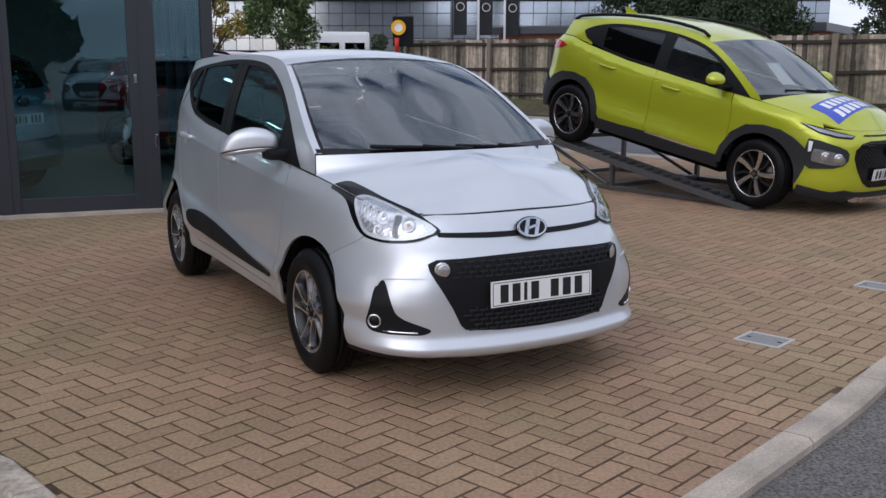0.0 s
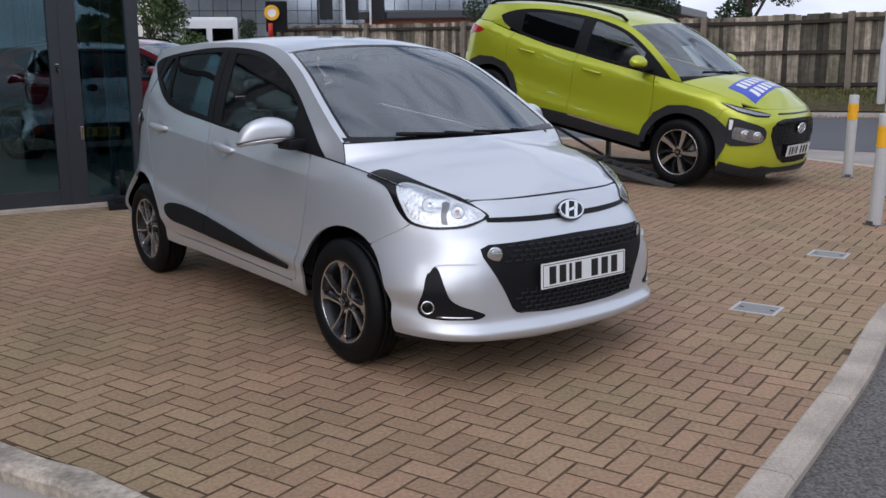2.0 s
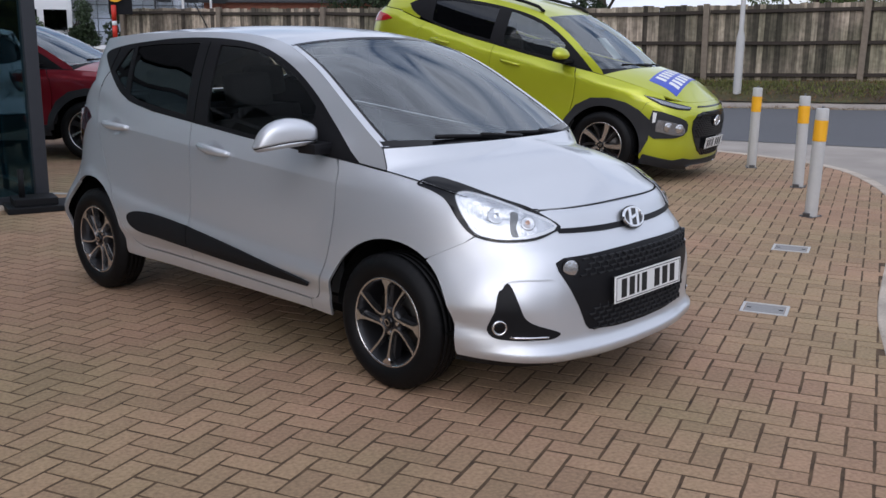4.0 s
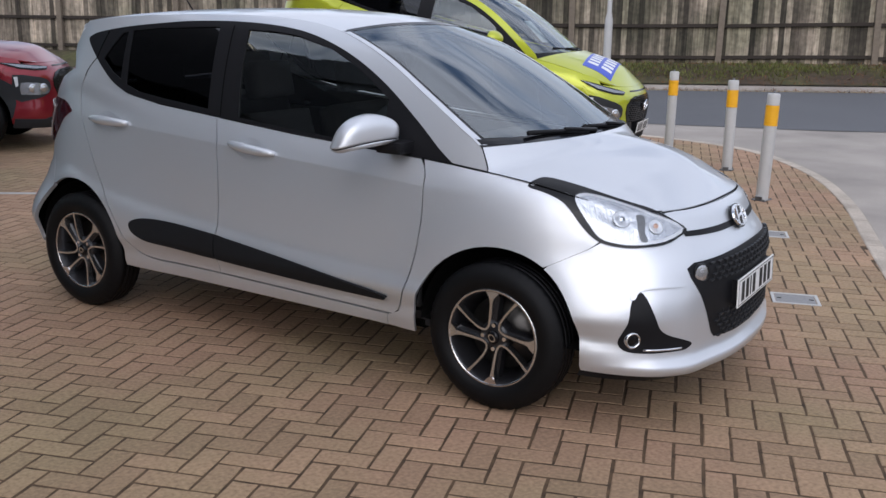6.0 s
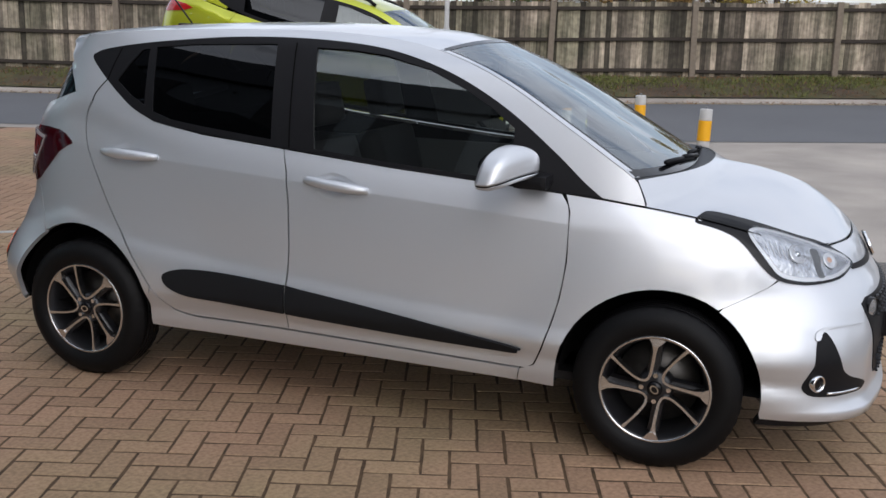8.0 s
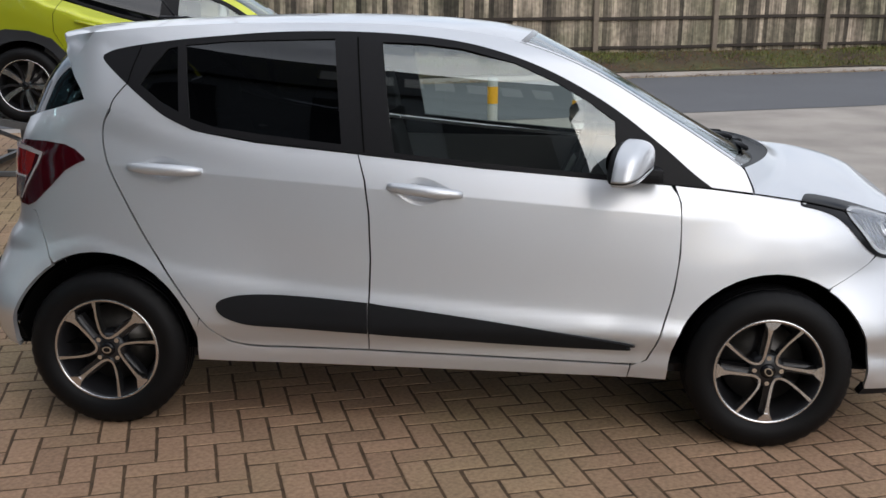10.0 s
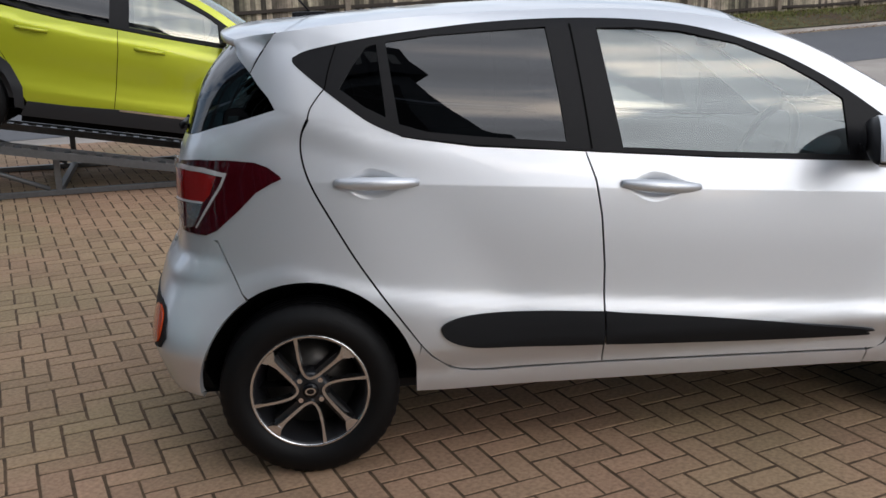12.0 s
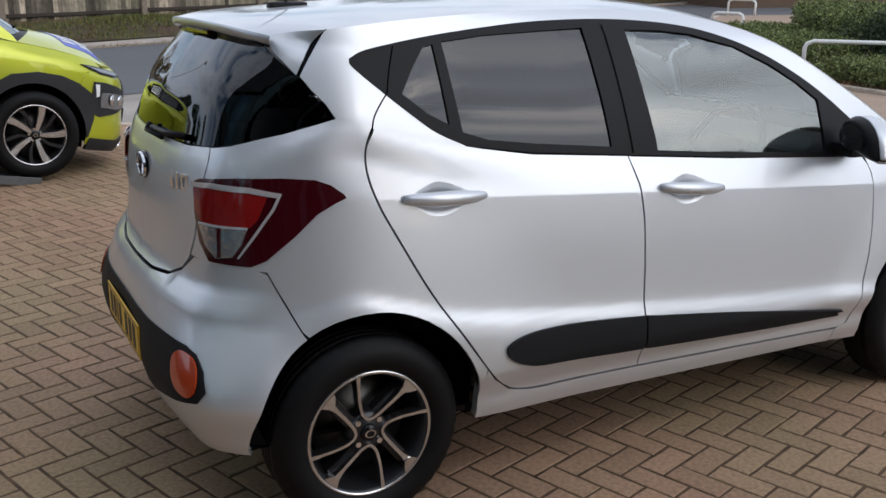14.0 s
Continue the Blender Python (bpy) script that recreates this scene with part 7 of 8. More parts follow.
    add_mesh(bm, [(-1.42, 0.02, 1.48), (-1.42, -0.02, 1.48), (-1.18, 0.0, 1.50), (-1.42, 0.0, 1.57), (-1.45, 0, 1.56)], [(0, 1, 4), (0, 4, 3), (1, 3, 4), (0, 3, 2), (1, 2, 3), (0, 2, 1)])
    bmesh.ops.recalc_face_normals(bm, faces=bm.faces)
    part("roof_aerial", bm, body, car)
    boxes("dashboard", [(0.65, 1.2, -0.68, 0.68, 0.8, 1.02)], M_DASH, car, bevel=0.05)
    boxes("door_lining", [(-1.2, 0.9, 0.72, 0.745, 0.4, 1.02), (-1.2, 0.9, -0.745, -0.72, 0.4, 1.02)], M_DASH, car, bevel=0.01)
    boxes("head_lining", [(-1.5, 0.3, -0.45, 0.45, 1.44, 1.455)], M_DASH, car)
    for x, y in ((0.15, -0.38), (0.15, 0.38), (-0.68, -0.38), (-0.68, 0.38)):
        seat(car, x, y, 0.48)
    steering_wheel(car, 0.55, -0.38, 1.0)
    if sticker:
        # sale decal lying on the bonnet, and a price sheet behind the windscreen
        hm = hood.data
        tree = BVHTree.FromPolygons([v.co for v in hm.vertices], [tuple(p.vertices) for p in hm.polygons if p.normal.z > 0.5])

        def drape(x, y):
            out = []
            for a, b in zip(np.atleast_1d(x), np.atleast_1d(y)):
                hit = tree.ray_cast(Vector((a, b, 2)), Vector((0, 0, -1)))[0]
                out.append((a, b, hit.z if hit else 0.95))
            return np.array(out)
        DC = lambda q: [(1.655 + 0.99 * x - 0.12 * y, -0.17 + 0.12 * x + 0.99 * y) for x, y in q]
        dc = tagged(link("bonnet_decal", sheet("bonnet_decal", drape, DC([(-0.155, -0.37), (0.155, -0.37), (0.155, 0.37), (-0.155, 0.37)]), 1, size=0.05, off=0.003, rim=0.002, out=(0, 0, 1)), M_BLUE, car), "")
        for x0, x1 in ((-0.125, -0.015), (0.020, 0.130)):
            for i in range(6):
                y0 = -0.26 + i * 0.098
                link("decal_bar", sheet("decal_bar", drape, DC([(x0, y0), (x1, y0), (x1, y0 + 0.066), (x0, y0 + 0.066)]), 1, size=0.06, off=0.006, rim=0, out=(0, 0, 1)), M_WHITE, dc)
        boxes("price_sheet", [(-0.002, 0.002, -0.11, 0.11, -0.15, 0.15)], M_PAPER, car, bevel=0, m=pose(0.86, -0.1, 1.22, 0, -55, 0))
    four_wheels(car, 2.60, 0.765, 0.334, 0.215, 0.235, wheel_style)
    return car


lime_car = suv("lime green compact SUV with dark cladding, nose-down on a display ramp", M_LIME, "five", True)
lime_car.matrix_basis = pose(2.882, 11.10, 0.272, 0, 10.4, -52.0)
red_car = suv("dark red compact SUV with dark cladding parked on the forecourt", M_RED, "y")
red_car.matrix_basis = pose(-2.83, 13.73, 0, 0, 0, -20.4)


# ---- display ramp under the lime car ----
def display_ramp():
    root = thing("display_ramp", "galvanised steel display ramp with two perforated wheel tracks", "ramp", pose(2.848, 11.143, 0.282, 0, 10.4, -52.0))
    for y in (-0.765, 0.765):
        t = new("wheel_track")
        t.parent = root
        for dy in (-0.135, 0.115):
            boxes("track_edge", [(-1.95, 1.42, y + dy, y + dy + 0.02, -0.055, 0.012)], M_GALV, t, bevel=0.003)
        x = -1.9
        while x < 1.38:
            boxes("tread_bar", [(x, x + 0.055, y - 0.115, y + 0.115, -0.035, -0.004)], M_GALV, t, bevel=0.003)
            x += 0.13
    inv = pose(2.848, 11.143, 0.282, 0, 10.4, -52.0).inverted()
    flat = pose(2.848, 11.143, 0.0, 0, 0, -52.0)
    rel = inv @ flat
    for y in (-0.765, 0.765):
        boxes("base_rail", [(-1.9, 1.35, y - 0.03, y + 0.03, 0.005, 0.05)], M_GALV, root, m=rel)
        for x, h in ((-1.75, 0.56), (-0.55, 0.33)):
            boxes("leg", [(x, x + 0.05, y - 0.025, y + 0.025, 0.05, h)], M_GALV, root, m=rel)
        rod("brace", [rel @ Vector((-1.70, y, 0.52)), rel @ Vector((-0.60, y, 0.06))], 0.022, M_GALV, root, n=6)
    for x in (-1.75, -0.55, 0.7):
        boxes("cross_bar", [(x, x + 0.05, -0.78, 0.78, 0.02, 0.07)], M_GALV, root, m=rel)
    boxes("cross_bar", [(-1.75, -1.70, -0.78, 0.78, 0.48, 0.53)], M_GALV, root, m=rel)
    return root


display_ramp()


# ---- bollards ----
def bollard():
    b = thing("bollard", "grey steel bollard with a reflective amber band, hinged at its foot", "bollard", group="bollards at the forecourt edge")
    vs, fs = lathe([(0.052, 0.0), (0.052, 0.625), (0.0515, 0.63)], 28, "z")
    link("post", mesh_of("post", vs, fs, True), M_STEELPAINT, b)
    vs, fs = lathe([(0.0545, 0.63), (0.0545, 0.80)], 28, "z")
    link("amber_band", mesh_of("amber_band", vs, fs, True), M_YELLOW, b, "amber reflective band")
    vs, fs = lathe([(0.052, 0.79), (0.052, 0.885), (0.046, 0.895), (0.001, 0.897)], 28, "z")
    link("top", mesh_of("top", vs, fs, True), M_STEELPAINT, b)
    vs, fs = lathe([(0.006, 0.897), (0.012, 0.915), (0.001, 0.918)], 10, "z")
    link("lock_pin", mesh_of("lock_pin", vs, fs, True), M_GALV, b)
    boxes("foot_plate", [(-0.08, 0.08, -0.06, 0.06, 0.0, 0.006)], M_GALV, b, bevel=0.003)
    boxes("hinge_lug", [(-0.070, -0.055, -0.03, 0.03, 0.004, 0.05)], M_GALV, b, bevel=0.004, m=pose(0, 0, 0, 0, -12, 0))
    for x, y in ((0.068, 0.048), (0.068, -0.048), (-0.068, 0.048), (-0.068, -0.048)):
        vs, fs = lathe([(0.008, 0.005), (0.008, 0.013), (0.001, 0.014)], 6, "z")
        link("bolt", mesh_of("bolt", [(v[0] + x, v[1] + y, v[2]) for v in vs], fs), M_GALV, b)
    return b


b0 = bollard()
b0.matrix_basis = pose(3.82, 7.24, 0, 1.0, 0.8, 20)
copy_thing(b0, pose(4.76, 8.60, 0, -0.6, 1.2, 35))
copy_thing(b0, pose(5.20, 9.97, 0, 0.4, -0.8, 60))


# ---- steel access covers in the paving ----
def cover(x, y, a):
    c = thing("access_cover", "small recessed steel access cover set in the paving", "cover", pose(x, y, 0, 0, 0, a), group="access covers")
    boxes("cover_frame", [(-0.125, 0.125, -0.105, -0.088, -0.02, 0.004), (-0.125, 0.125, 0.088, 0.105, -0.02, 0.004), (-0.125, -0.108, -0.0875, 0.0875, -0.02, 0.004), (0.108, 0.125, -0.0875, 0.0875, -0.02, 0.004)], M_STEELPAINT, c, bevel=0.002)
    boxes("cover_lid", [(-0.105, 0.105, -0.085, 0.085, -0.02, 0.001)], M_LID, c, bevel=0.002)
    # no slots are cut: near-black blocks on the lid paint their shade
    for x in (-0.085, 0.085):
        boxes("key_slot", [(x - 0.012, x + 0.012, -0.006, 0.006, 0.001, 0.0025)], M_INNER, c, bevel=0)
    return c


cover(1.70, 4.98, -42.5)
cover(2.85, 6.24, -42.5)


# ---- close-boarded fence ----
def fence():
    root = thing("fence", "weathered close-boarded timber fence with concrete-grey posts and dark rails", "fence", kind="structure")
    rg = np.random.default_rng(5)
    k = -3.1 - 3.27 * 5
    posts = []
    while k < 62:
        posts.append(k)
        k += 3.27
    ang = math.degrees(math.atan2(ALONG.y, ALONG.x))
    for k in posts:
        x, y = site(k, 0.06)
        z = height(x, y, 0.06)
        bm = bmesh.new()
        box(bm, -0.065, 0.065, -0.06, 0.06, -0.25, 1.72, 0.008)
        ob = part("post", bm, M_POST, root)
        ob.matrix_basis = pose(x, y, z, rg.normal(0, 0.5), rg.normal(0, 0.7), ang)
    for k in posts[:-1]:
        for hz in (0.16, 0.86, 1.55):
            a, b = site(k + 0.06, 0.02), site(k + 3.21, 0.02)
            za, zb = height(*a, 0.02) + hz + rg.normal(0, 0.01), height(*b, 0.02) + hz + rg.normal(0, 0.012)
            vs, fs = tube([(*a, za), ((a[0] + b[0]) / 2, (a[1] + b[1]) / 2, (za + zb) / 2 + rg.normal(0, 0.012)), (*b, zb)], 0.052, 4)
            link("rail", mesh_of("rail", vs, fs), M_RAIL, root)
    vs = [(0, 0.0, 0), (0.135, -0.006, 0), (0.135, -0.022, 0), (0, -0.010, 0), (0, 0, 1.66), (0.135, -0.006, 1.66), (0.135, -0.022, 1.66), (0, -0.010, 1.66)]
    fs = [(0, 1, 2, 3)[::-1], (4, 5, 6, 7), (0, 1, 5, 4), (2, 3, 7, 6), (1, 2, 6, 5), (3, 0, 4, 7)]
    board = mesh_of("board", vs, fs)
    board.materials.append(M_FENCE)
    count, rest_v, rest_f = 0, [], []
    k = posts[0]
    while k < posts[-1]:
        x, y = site(k, -0.03)
        m = pose(x, y, height(x, y, -0.03) + 0.03 + rg.normal(0, 0.012), rg.normal(0, 0.3), rg.normal(0, 0.18), ang)
        if -8 < k < 25.5 and count < 300:
            ob = link("board", board, None, root)
            ob.matrix_basis = m
            count += 1
        else:
            q = len(rest_v)
            rest_v += [m @ Vector(v) for v in vs]
            rest_f += [tuple(i + q for i in f) for f in fs]
        k += 0.122
    tagged(link("far_boards", mesh_of("far_boards", rest_v, rest_f), M_FENCE_S, root), kind="stuff")
    return root


fence()


# ---- lamp post by the fence ----
def lamp_post():
    x, y = 10.6, 18.1
    k = (Vector((x, y)) - FENCE0).dot(ALONG)
    x, y = site(k, 1.3)
    z = height(x, y, 1.3)
    r = thing("lamp_post", "grey tapered steel lamp post on the verge", "lamp post", pose(x, y, z))
    vs, fs = lathe([(0.085, -0.1), (0.085, 1.15), (0.075, 1.22), (0.05, 1.35), (0.045, 6.0), (0.001, 6.02)], 20, "z")
    link("column", mesh_of("column", vs, fs, True), M_STEELPAINT, r)
    rod("arm", [(0, 0, 5.95), (-0.3, -0.3, 6.25), (-0.8, -0.8, 6.3)], 0.03, M_STEELPAINT, r)
    boxes("lantern", [(-1.2, -0.75, -0.92, -0.68, 6.24, 6.36)], M_STEELPAINT, r, bevel=0.04)


lamp_post()


# ---- trees and shrubs ----
def leaf_cloud(name, centres, radii, count, size, mat, parent, rg):
    n = count
    which = rg.integers(0, len(centres), n)
    d = rg.normal(0, 1, (n, 3))
    d /= np.linalg.norm(d, axis=1)[:, None]
    p = np.array(centres)[which] + d * (np.array(radii)[which] * rg.uniform(0.35, 1.0, n) ** 0.6)[:, None]
    a, b = rg.normal(0, 1, (n, 3)), rg.normal(0, 1, (n, 3))
    a /= np.linalg.norm(a, axis=1)[:, None]
    b -= a * np.sum(a * b, 1)[:, None]
    b /= np.linalg.norm(b, axis=1)[:, None]
    s = size * rg.uniform(0.5, 1.3, n)[:, None]
    vs = np.stack([p - a * s, p - b * s * 0.5, p + a * s, p + b * s * 0.5], 1).reshape(-1, 3)
    fs = np.arange(n * 4).reshape(-1, 4)
    me = bpy.data.meshes.new(name)
    me.from_pydata(vs.tolist(), [], fs.tolist())
    me.update()
    return link(name, me, mat, parent)


def tree(x, y, z, h, spread, mat, seed, label, leaves=5000, size=0.11, trunk=0.16, bare=0.3):
    rg = np.random.default_rng(seed)
    t = thing("tree", label, "tree", pose(x, y, z))
    top = Vector((rg.normal(0, 0.2), rg.normal(0, 0.2), h * 0.8))
    rod("trunk", [(0, 0, -0.2), (0.05, 0.02, h * bare), tuple(top * 0.75), tuple(top)], trunk, M_BARK, t, n=10, taper=[trunk, trunk * 0.8, trunk * 0.4, 0.02])
    centres, radii = [], []
    for i in range(18):
        a, u = rg.uniform(0, 6.28), rg.uniform(bare, 0.98)
        rr = spread * (0.35 + 0.65 * math.sin(math.pi * min(1, (u - bare) / (1 - bare) * 0.85 + 0.12))) * rg.uniform(0.5, 1.0)
        c = Vector((math.cos(a) * rr, math.sin(a) * rr, h * u))
        rod("limb", [(0, 0, h * max(0.15, u - 0.22)), tuple(c * 0.55 + Vector((0, 0, h * u * 0.40))), tuple(c)], 0.03, M_BARK, t, n=6, taper=[trunk * 0.32, trunk * 0.2, 0.01])
        centres.append(tuple(c)), radii.append(spread * rg.uniform(0.22, 0.42))
    leaf_cloud("crown", centres, radii, leaves, size, mat, t, rg)
    return t


def behind(k, d):
    x, y = site(k, d)
    return x, y


for i, (k, d, h, sp, mt, lab, nl) in enumerate((
        (-9.5, -3.0, 5.2, 2.0, M_LEAFD, "dark evergreen tree behind the fence", 6000),
        (-12.5, -3.6, 5.8, 2.2, M_LEAFD, "dark evergreen tree behind the fence", 6000),
        (-6.5, -4.0, 5.0, 1.7, M_LEAFD, "dark evergreen tree behind the fence", 5000),
        (3.0, -7.0, 4.6, 1.9, M_LEAFB, "russet autumn tree with thinning leaves behind the fence", 2600),
        (-1.2, -8.0, 4.8, 2.0, M_LEAF, "green tree with thinning autumn leaves behind the fence", 3000),
        (0.8, -10.0, 5.0, 2.0, M_LEAFB, "russet autumn tree with thinning leaves behind the fence", 2600),
        (5.0, -11.0, 3.6, 1.6, M_LEAF, "small green tree behind the fence", 2000),
        (6.5, -9.0, 3.2, 1.5, M_LEAFB, "small russet tree behind the fence", 1600),
        (8.0, -8.0, 4.2, 1.8, M_LEAFY, "yellowing tree behind the fence", 1800),
        (14.0, -7.0, 4.6, 2.2, M_LEAF, "green tree behind the fence", 2600),
        (22.0, -7.0, 5.0, 2.4, M_LEAFD, "dark green tree behind the fence", 3000))):
    x, y = behind(k, d)
    tree(x, y, height(x, y, 0.1), h, sp, mt, 20 + i, lab, int(nl * 4.5), 0.055)


# ---- showroom ----
def showroom():
    """Glass-fronted showroom; local x runs along the front from the corner, y goes into the building."""
    root = thing("showroom", "glazed showroom front with anthracite aluminium frames and a pale threshold", "building", pose(-2.22, 9.56, 0, 0, 0, 201.0) @ Matrix.Diagonal((1, -1, 1, 1)), kind="structure")
    L, D, H = 13.0, 9.0, 5.4
    boxes("threshold", [(-0.08, L, -0.10, 0.06, -0.02, 0.03)], M_KERB, root)
    boxes("floor_slab", [(0.02, L, 0.07, D, -0.004, 0.02)], M_TILE, root, bevel=0)
    boxes("back_wall", [(0.0, L, D, D + 0.2, 0, H)], M_INT, root, bevel=0)
    boxes("end_wall", [(L, L + 0.2, 0.0, D, 0, H)], M_INT, root, bevel=0)
    boxes("showroom_ceiling", [(0.0, L, 0.1, D, 3.2, 3.35)], M_INT, root, bevel=0)
    boxes("parapet", [(-0.06, L + 0.1, -0.05, 0.12, 3.15, H), (-0.06, 0.1, 0.0, D, 3.15, H)], M_FRAME, root, bevel=0.01)
    boxes("flat_roof", [(0.0, L, 0.1, D, H - 0.2, H - 0.1)], M_INT, root, bevel=0)
    stops = [0.0, 0.56, 1.86, 3.2, 4.55, 5.9, 7.25, 8.6, 9.95, 11.3, 12.65]
    for i, x in enumerate(stops):
        w = 0.11 if i != 1 else 0.15
        boxes("mullion", [(x - w / 2 + 0.04, x + w / 2 + 0.04, -0.02, 0.10, 0.02, 3.2)], M_FRAME, root, bevel=0.006)
    for i, (a, b) in enumerate(zip(stops, stops[1:])):
        a, b = a + 0.09 + (0.02 if i == 1 else 0), b - 0.012
        door = i == 1
        boxes("bottom_rail", [(a, b, 0.0, 0.07, 0.03, 0.17 if i > 0 else 0.09)], M_FRAME, root, bevel=0.004)
        boxes("top_rail", [(a, b, 0.0, 0.07, 2.55, 2.65)], M_FRAME, root, bevel=0.004)
        p = boxes("pane", [(a, b, 0.03, 0.042, 0.09, 3.18)], M_FACADE, root, bevel=0)
        p.visible_shadow = False
        if door:
            d = new("door_leaf")
            d.parent = root
            boxes("stile", [(a - 0.005, a + 0.10, -0.012, 0.065, 0.035, 2.54), (b - 0.07, b + 0.0, -0.012, 0.065, 0.035, 2.54)], M_FRAME, d, bevel=0.004)
            boxes("lock_plate", [(a + 0.03, a + 0.06, -0.026, -0.011, 1.22, 1.30)], M_CHROME, d, bevel=0.003)
    boxes("push_plate", [(0.535, 0.56, -0.034, -0.019, 0.62, 0.74)], M_CHROME, root, bevel=0.003)
    for i in range(4):
        for j in range(3):
            lx, ly = 0.9 + i * 2.6, 1.2 + j * 2.4
            fit = new("downlight")
            fit.parent = root
            boxes("downlight_trim", [(lx, lx + 0.34, ly, ly + 0.34, 3.175, 3.199)], M_WHITE, fit, bevel=0.004)
            boxes("diffuser", [(lx + 0.03, lx + 0.31, ly + 0.03, ly + 0.31, 3.168, 3.174)], M_LAMP, fit, bevel=0)
    # glazed flank running back from the corner
    for y in (1.2, 2.5, 3.8, 5.1, 6.4, 7.7, 9.0):
        boxes("flank_mullion", [(0.0, 0.08, y - 0.04, y + 0.04, 0.02, 3.2)], M_FRAME, root, bevel=0.004)
    boxes("flank_rail", [(0.0, 0.08, 0.1, D, 0.02, 0.12), (0.0, 0.08, 0.1, D, 2.55, 2.65)], M_FRAME, root, bevel=0.004)
    fp = boxes("flank_pane", [(0.03, 0.042, 0.1, D, 0.1, 3.18)], M_FACADE, root, bevel=0)
    fp.visible_shadow = False
    return root


showroom()
navy_car = suv("dark blue compact SUV standing inside the showroom", M_NAVY, "y", rear_plate=M_PLATE)
navy_car.matrix_basis = pose(-6.15, 10.35, 0.02, 0, 0, 168.0)

# base of a forecourt flag by the corner
fb = thing("flag_base", "stacked black weights of a forecourt flag stand", "flag base", pose(-2.28, 9.33, 0, 0, 0, 12))
boxes("lower_plate", [(-0.26, 0.26, -0.2, 0.2, 0.0, 0.05)], M_CLAD, fb, bevel=0.01)
boxes("upper_plate", [(-0.2, 0.14, -0.14, 0.14, 0.051, 0.11)], M_CLAD, fb, bevel=0.01)
rod("stub_pole", [(-0.12, 0, 0.10), (-0.12, 0, 0.34)], 0.025, M_CLAD, fb)
dr = tagged(boxes("bay_line", [(-0.02, 2.2, -0.03, 0.03, -0.004, 0.004)], M_WHITELINE, None, bevel=0), "faded white line across the paving", "road marking", kind="structure")
dr.matrix_basis = pose(-2.7, 10.36, 0, 0, 0, -24.5)


# ---- far buildings, sign and banners ----
def glass_office():
    """Long low office with a gridded mirror-glass front."""
    m = pose(-22.0, 60.0, -0.05, 0, 0, -4.0)
    b = thing("office_building", "long low office with a gridded mirror-glass front and white eaves", "building", m)
    W, cell_w, cell_h = 44.0, 0.80, 0.72
    boxes("body", [(0, W, 0.3, 14, 0, 5.2)], M_FARWHITE, b, bevel=0)
    boxes("eaves", [(-0.6, W + 0.6, -0.9, 14, 5.05, 5.45)], M_FARWHITE, b, bevel=0.03)
    boxes("eaves_edge", [(-0.6, W + 0.6, -0.93, -0.9, 4.93, 5.06)], M_FRAME, b, bevel=0)
    boxes("upper_storey", [(6, W - 2, 3, 13, 5.45, 9.2)], M_FARGLASS, b, bevel=0)
    boxes("upper_roof", [(5, W - 1, 2, 13, 9.2, 9.6)], M_FARWHITE, b, bevel=0)
    pane, rest = bmesh.new(), bmesh.new()
    box(pane, 0.02, cell_w - 0.02, 0.0, 0.10, 0.02, cell_h - 0.02)
    me = bpy.data.meshes.new("pane")
    pane.to_mesh(me)
    pane.free()
    me.materials.append(M_FARGLASS)
    for i in range(int(W / cell_w)):
        for j in range(6):
            if 6.0 < i * cell_w < 30.0:
                link("pane", me, None, b).matrix_basis = pose(i * cell_w, 0.2, 0.6 + j * cell_h)
            else:
                box(rest, i * cell_w + 0.02, (i + 1) * cell_w - 0.02, 0.2, 0.3, 0.62 + j * cell_h, 0.58 + (j + 1) * cell_h)
    tagged(part("far_panes", rest, M_FARGLASS, b), kind="stuff")
    boxes("plinth", [(0, W, 0.16, 0.34, 0, 0.6)], M_FARWHITE, b, bevel=0)
    boxes("mullion_grid", [(0, W, 0.26, 0.34, 0, 5.05)], M_FRAME, b, bevel=0)
    return b


glass_office()


def beacon_sign():
    s = thing("pylon_sign", "small sign with a ringed disc on a red-white post", "sign", pose(-1.42, 29.9, -0.05, 0, 0, 0))
    rod("post_white", [(0, 0, 0), (0, 0, 1.25)], 0.06, M_WHITE, s)
    rod("post_red", [(0, 0, 1.25), (0, 0, 1.60)], 0.065, M_SIGNRED, s)
    rod("post_white", [(0, 0, 1.60), (0, 0, 1.72)], 0.066, M_WHITE, s)
    rod("post_red", [(0, 0, 1.72), (0, 0, 2.15)], 0.067, M_SIGNRED, s)
    boxes("sign_box", [(-0.13, 0.50, 0.08, 0.30, 1.90, 2.78)], M_TRIM, s, bevel=0.02)
    vs, fs = lathe([(0.13, -0.02), (0.13, -0.05), (0.22, -0.05), (0.22, -0.02)], 24)
    link("disc_ring", mesh_of("disc_ring", [(v[0] + 0.05, v[1], v[2] + 2.45) for v in vs], fs), M_YELLOW, s)
    vs, fs = lathe([(0.001, -0.03), (0.13, -0.03)], 24)
    link("disc", mesh_of("disc", [(v[0] + 0.05, v[1], v[2] + 2.45) for v in vs], fs), M_WHITE, s)


beacon_sign()


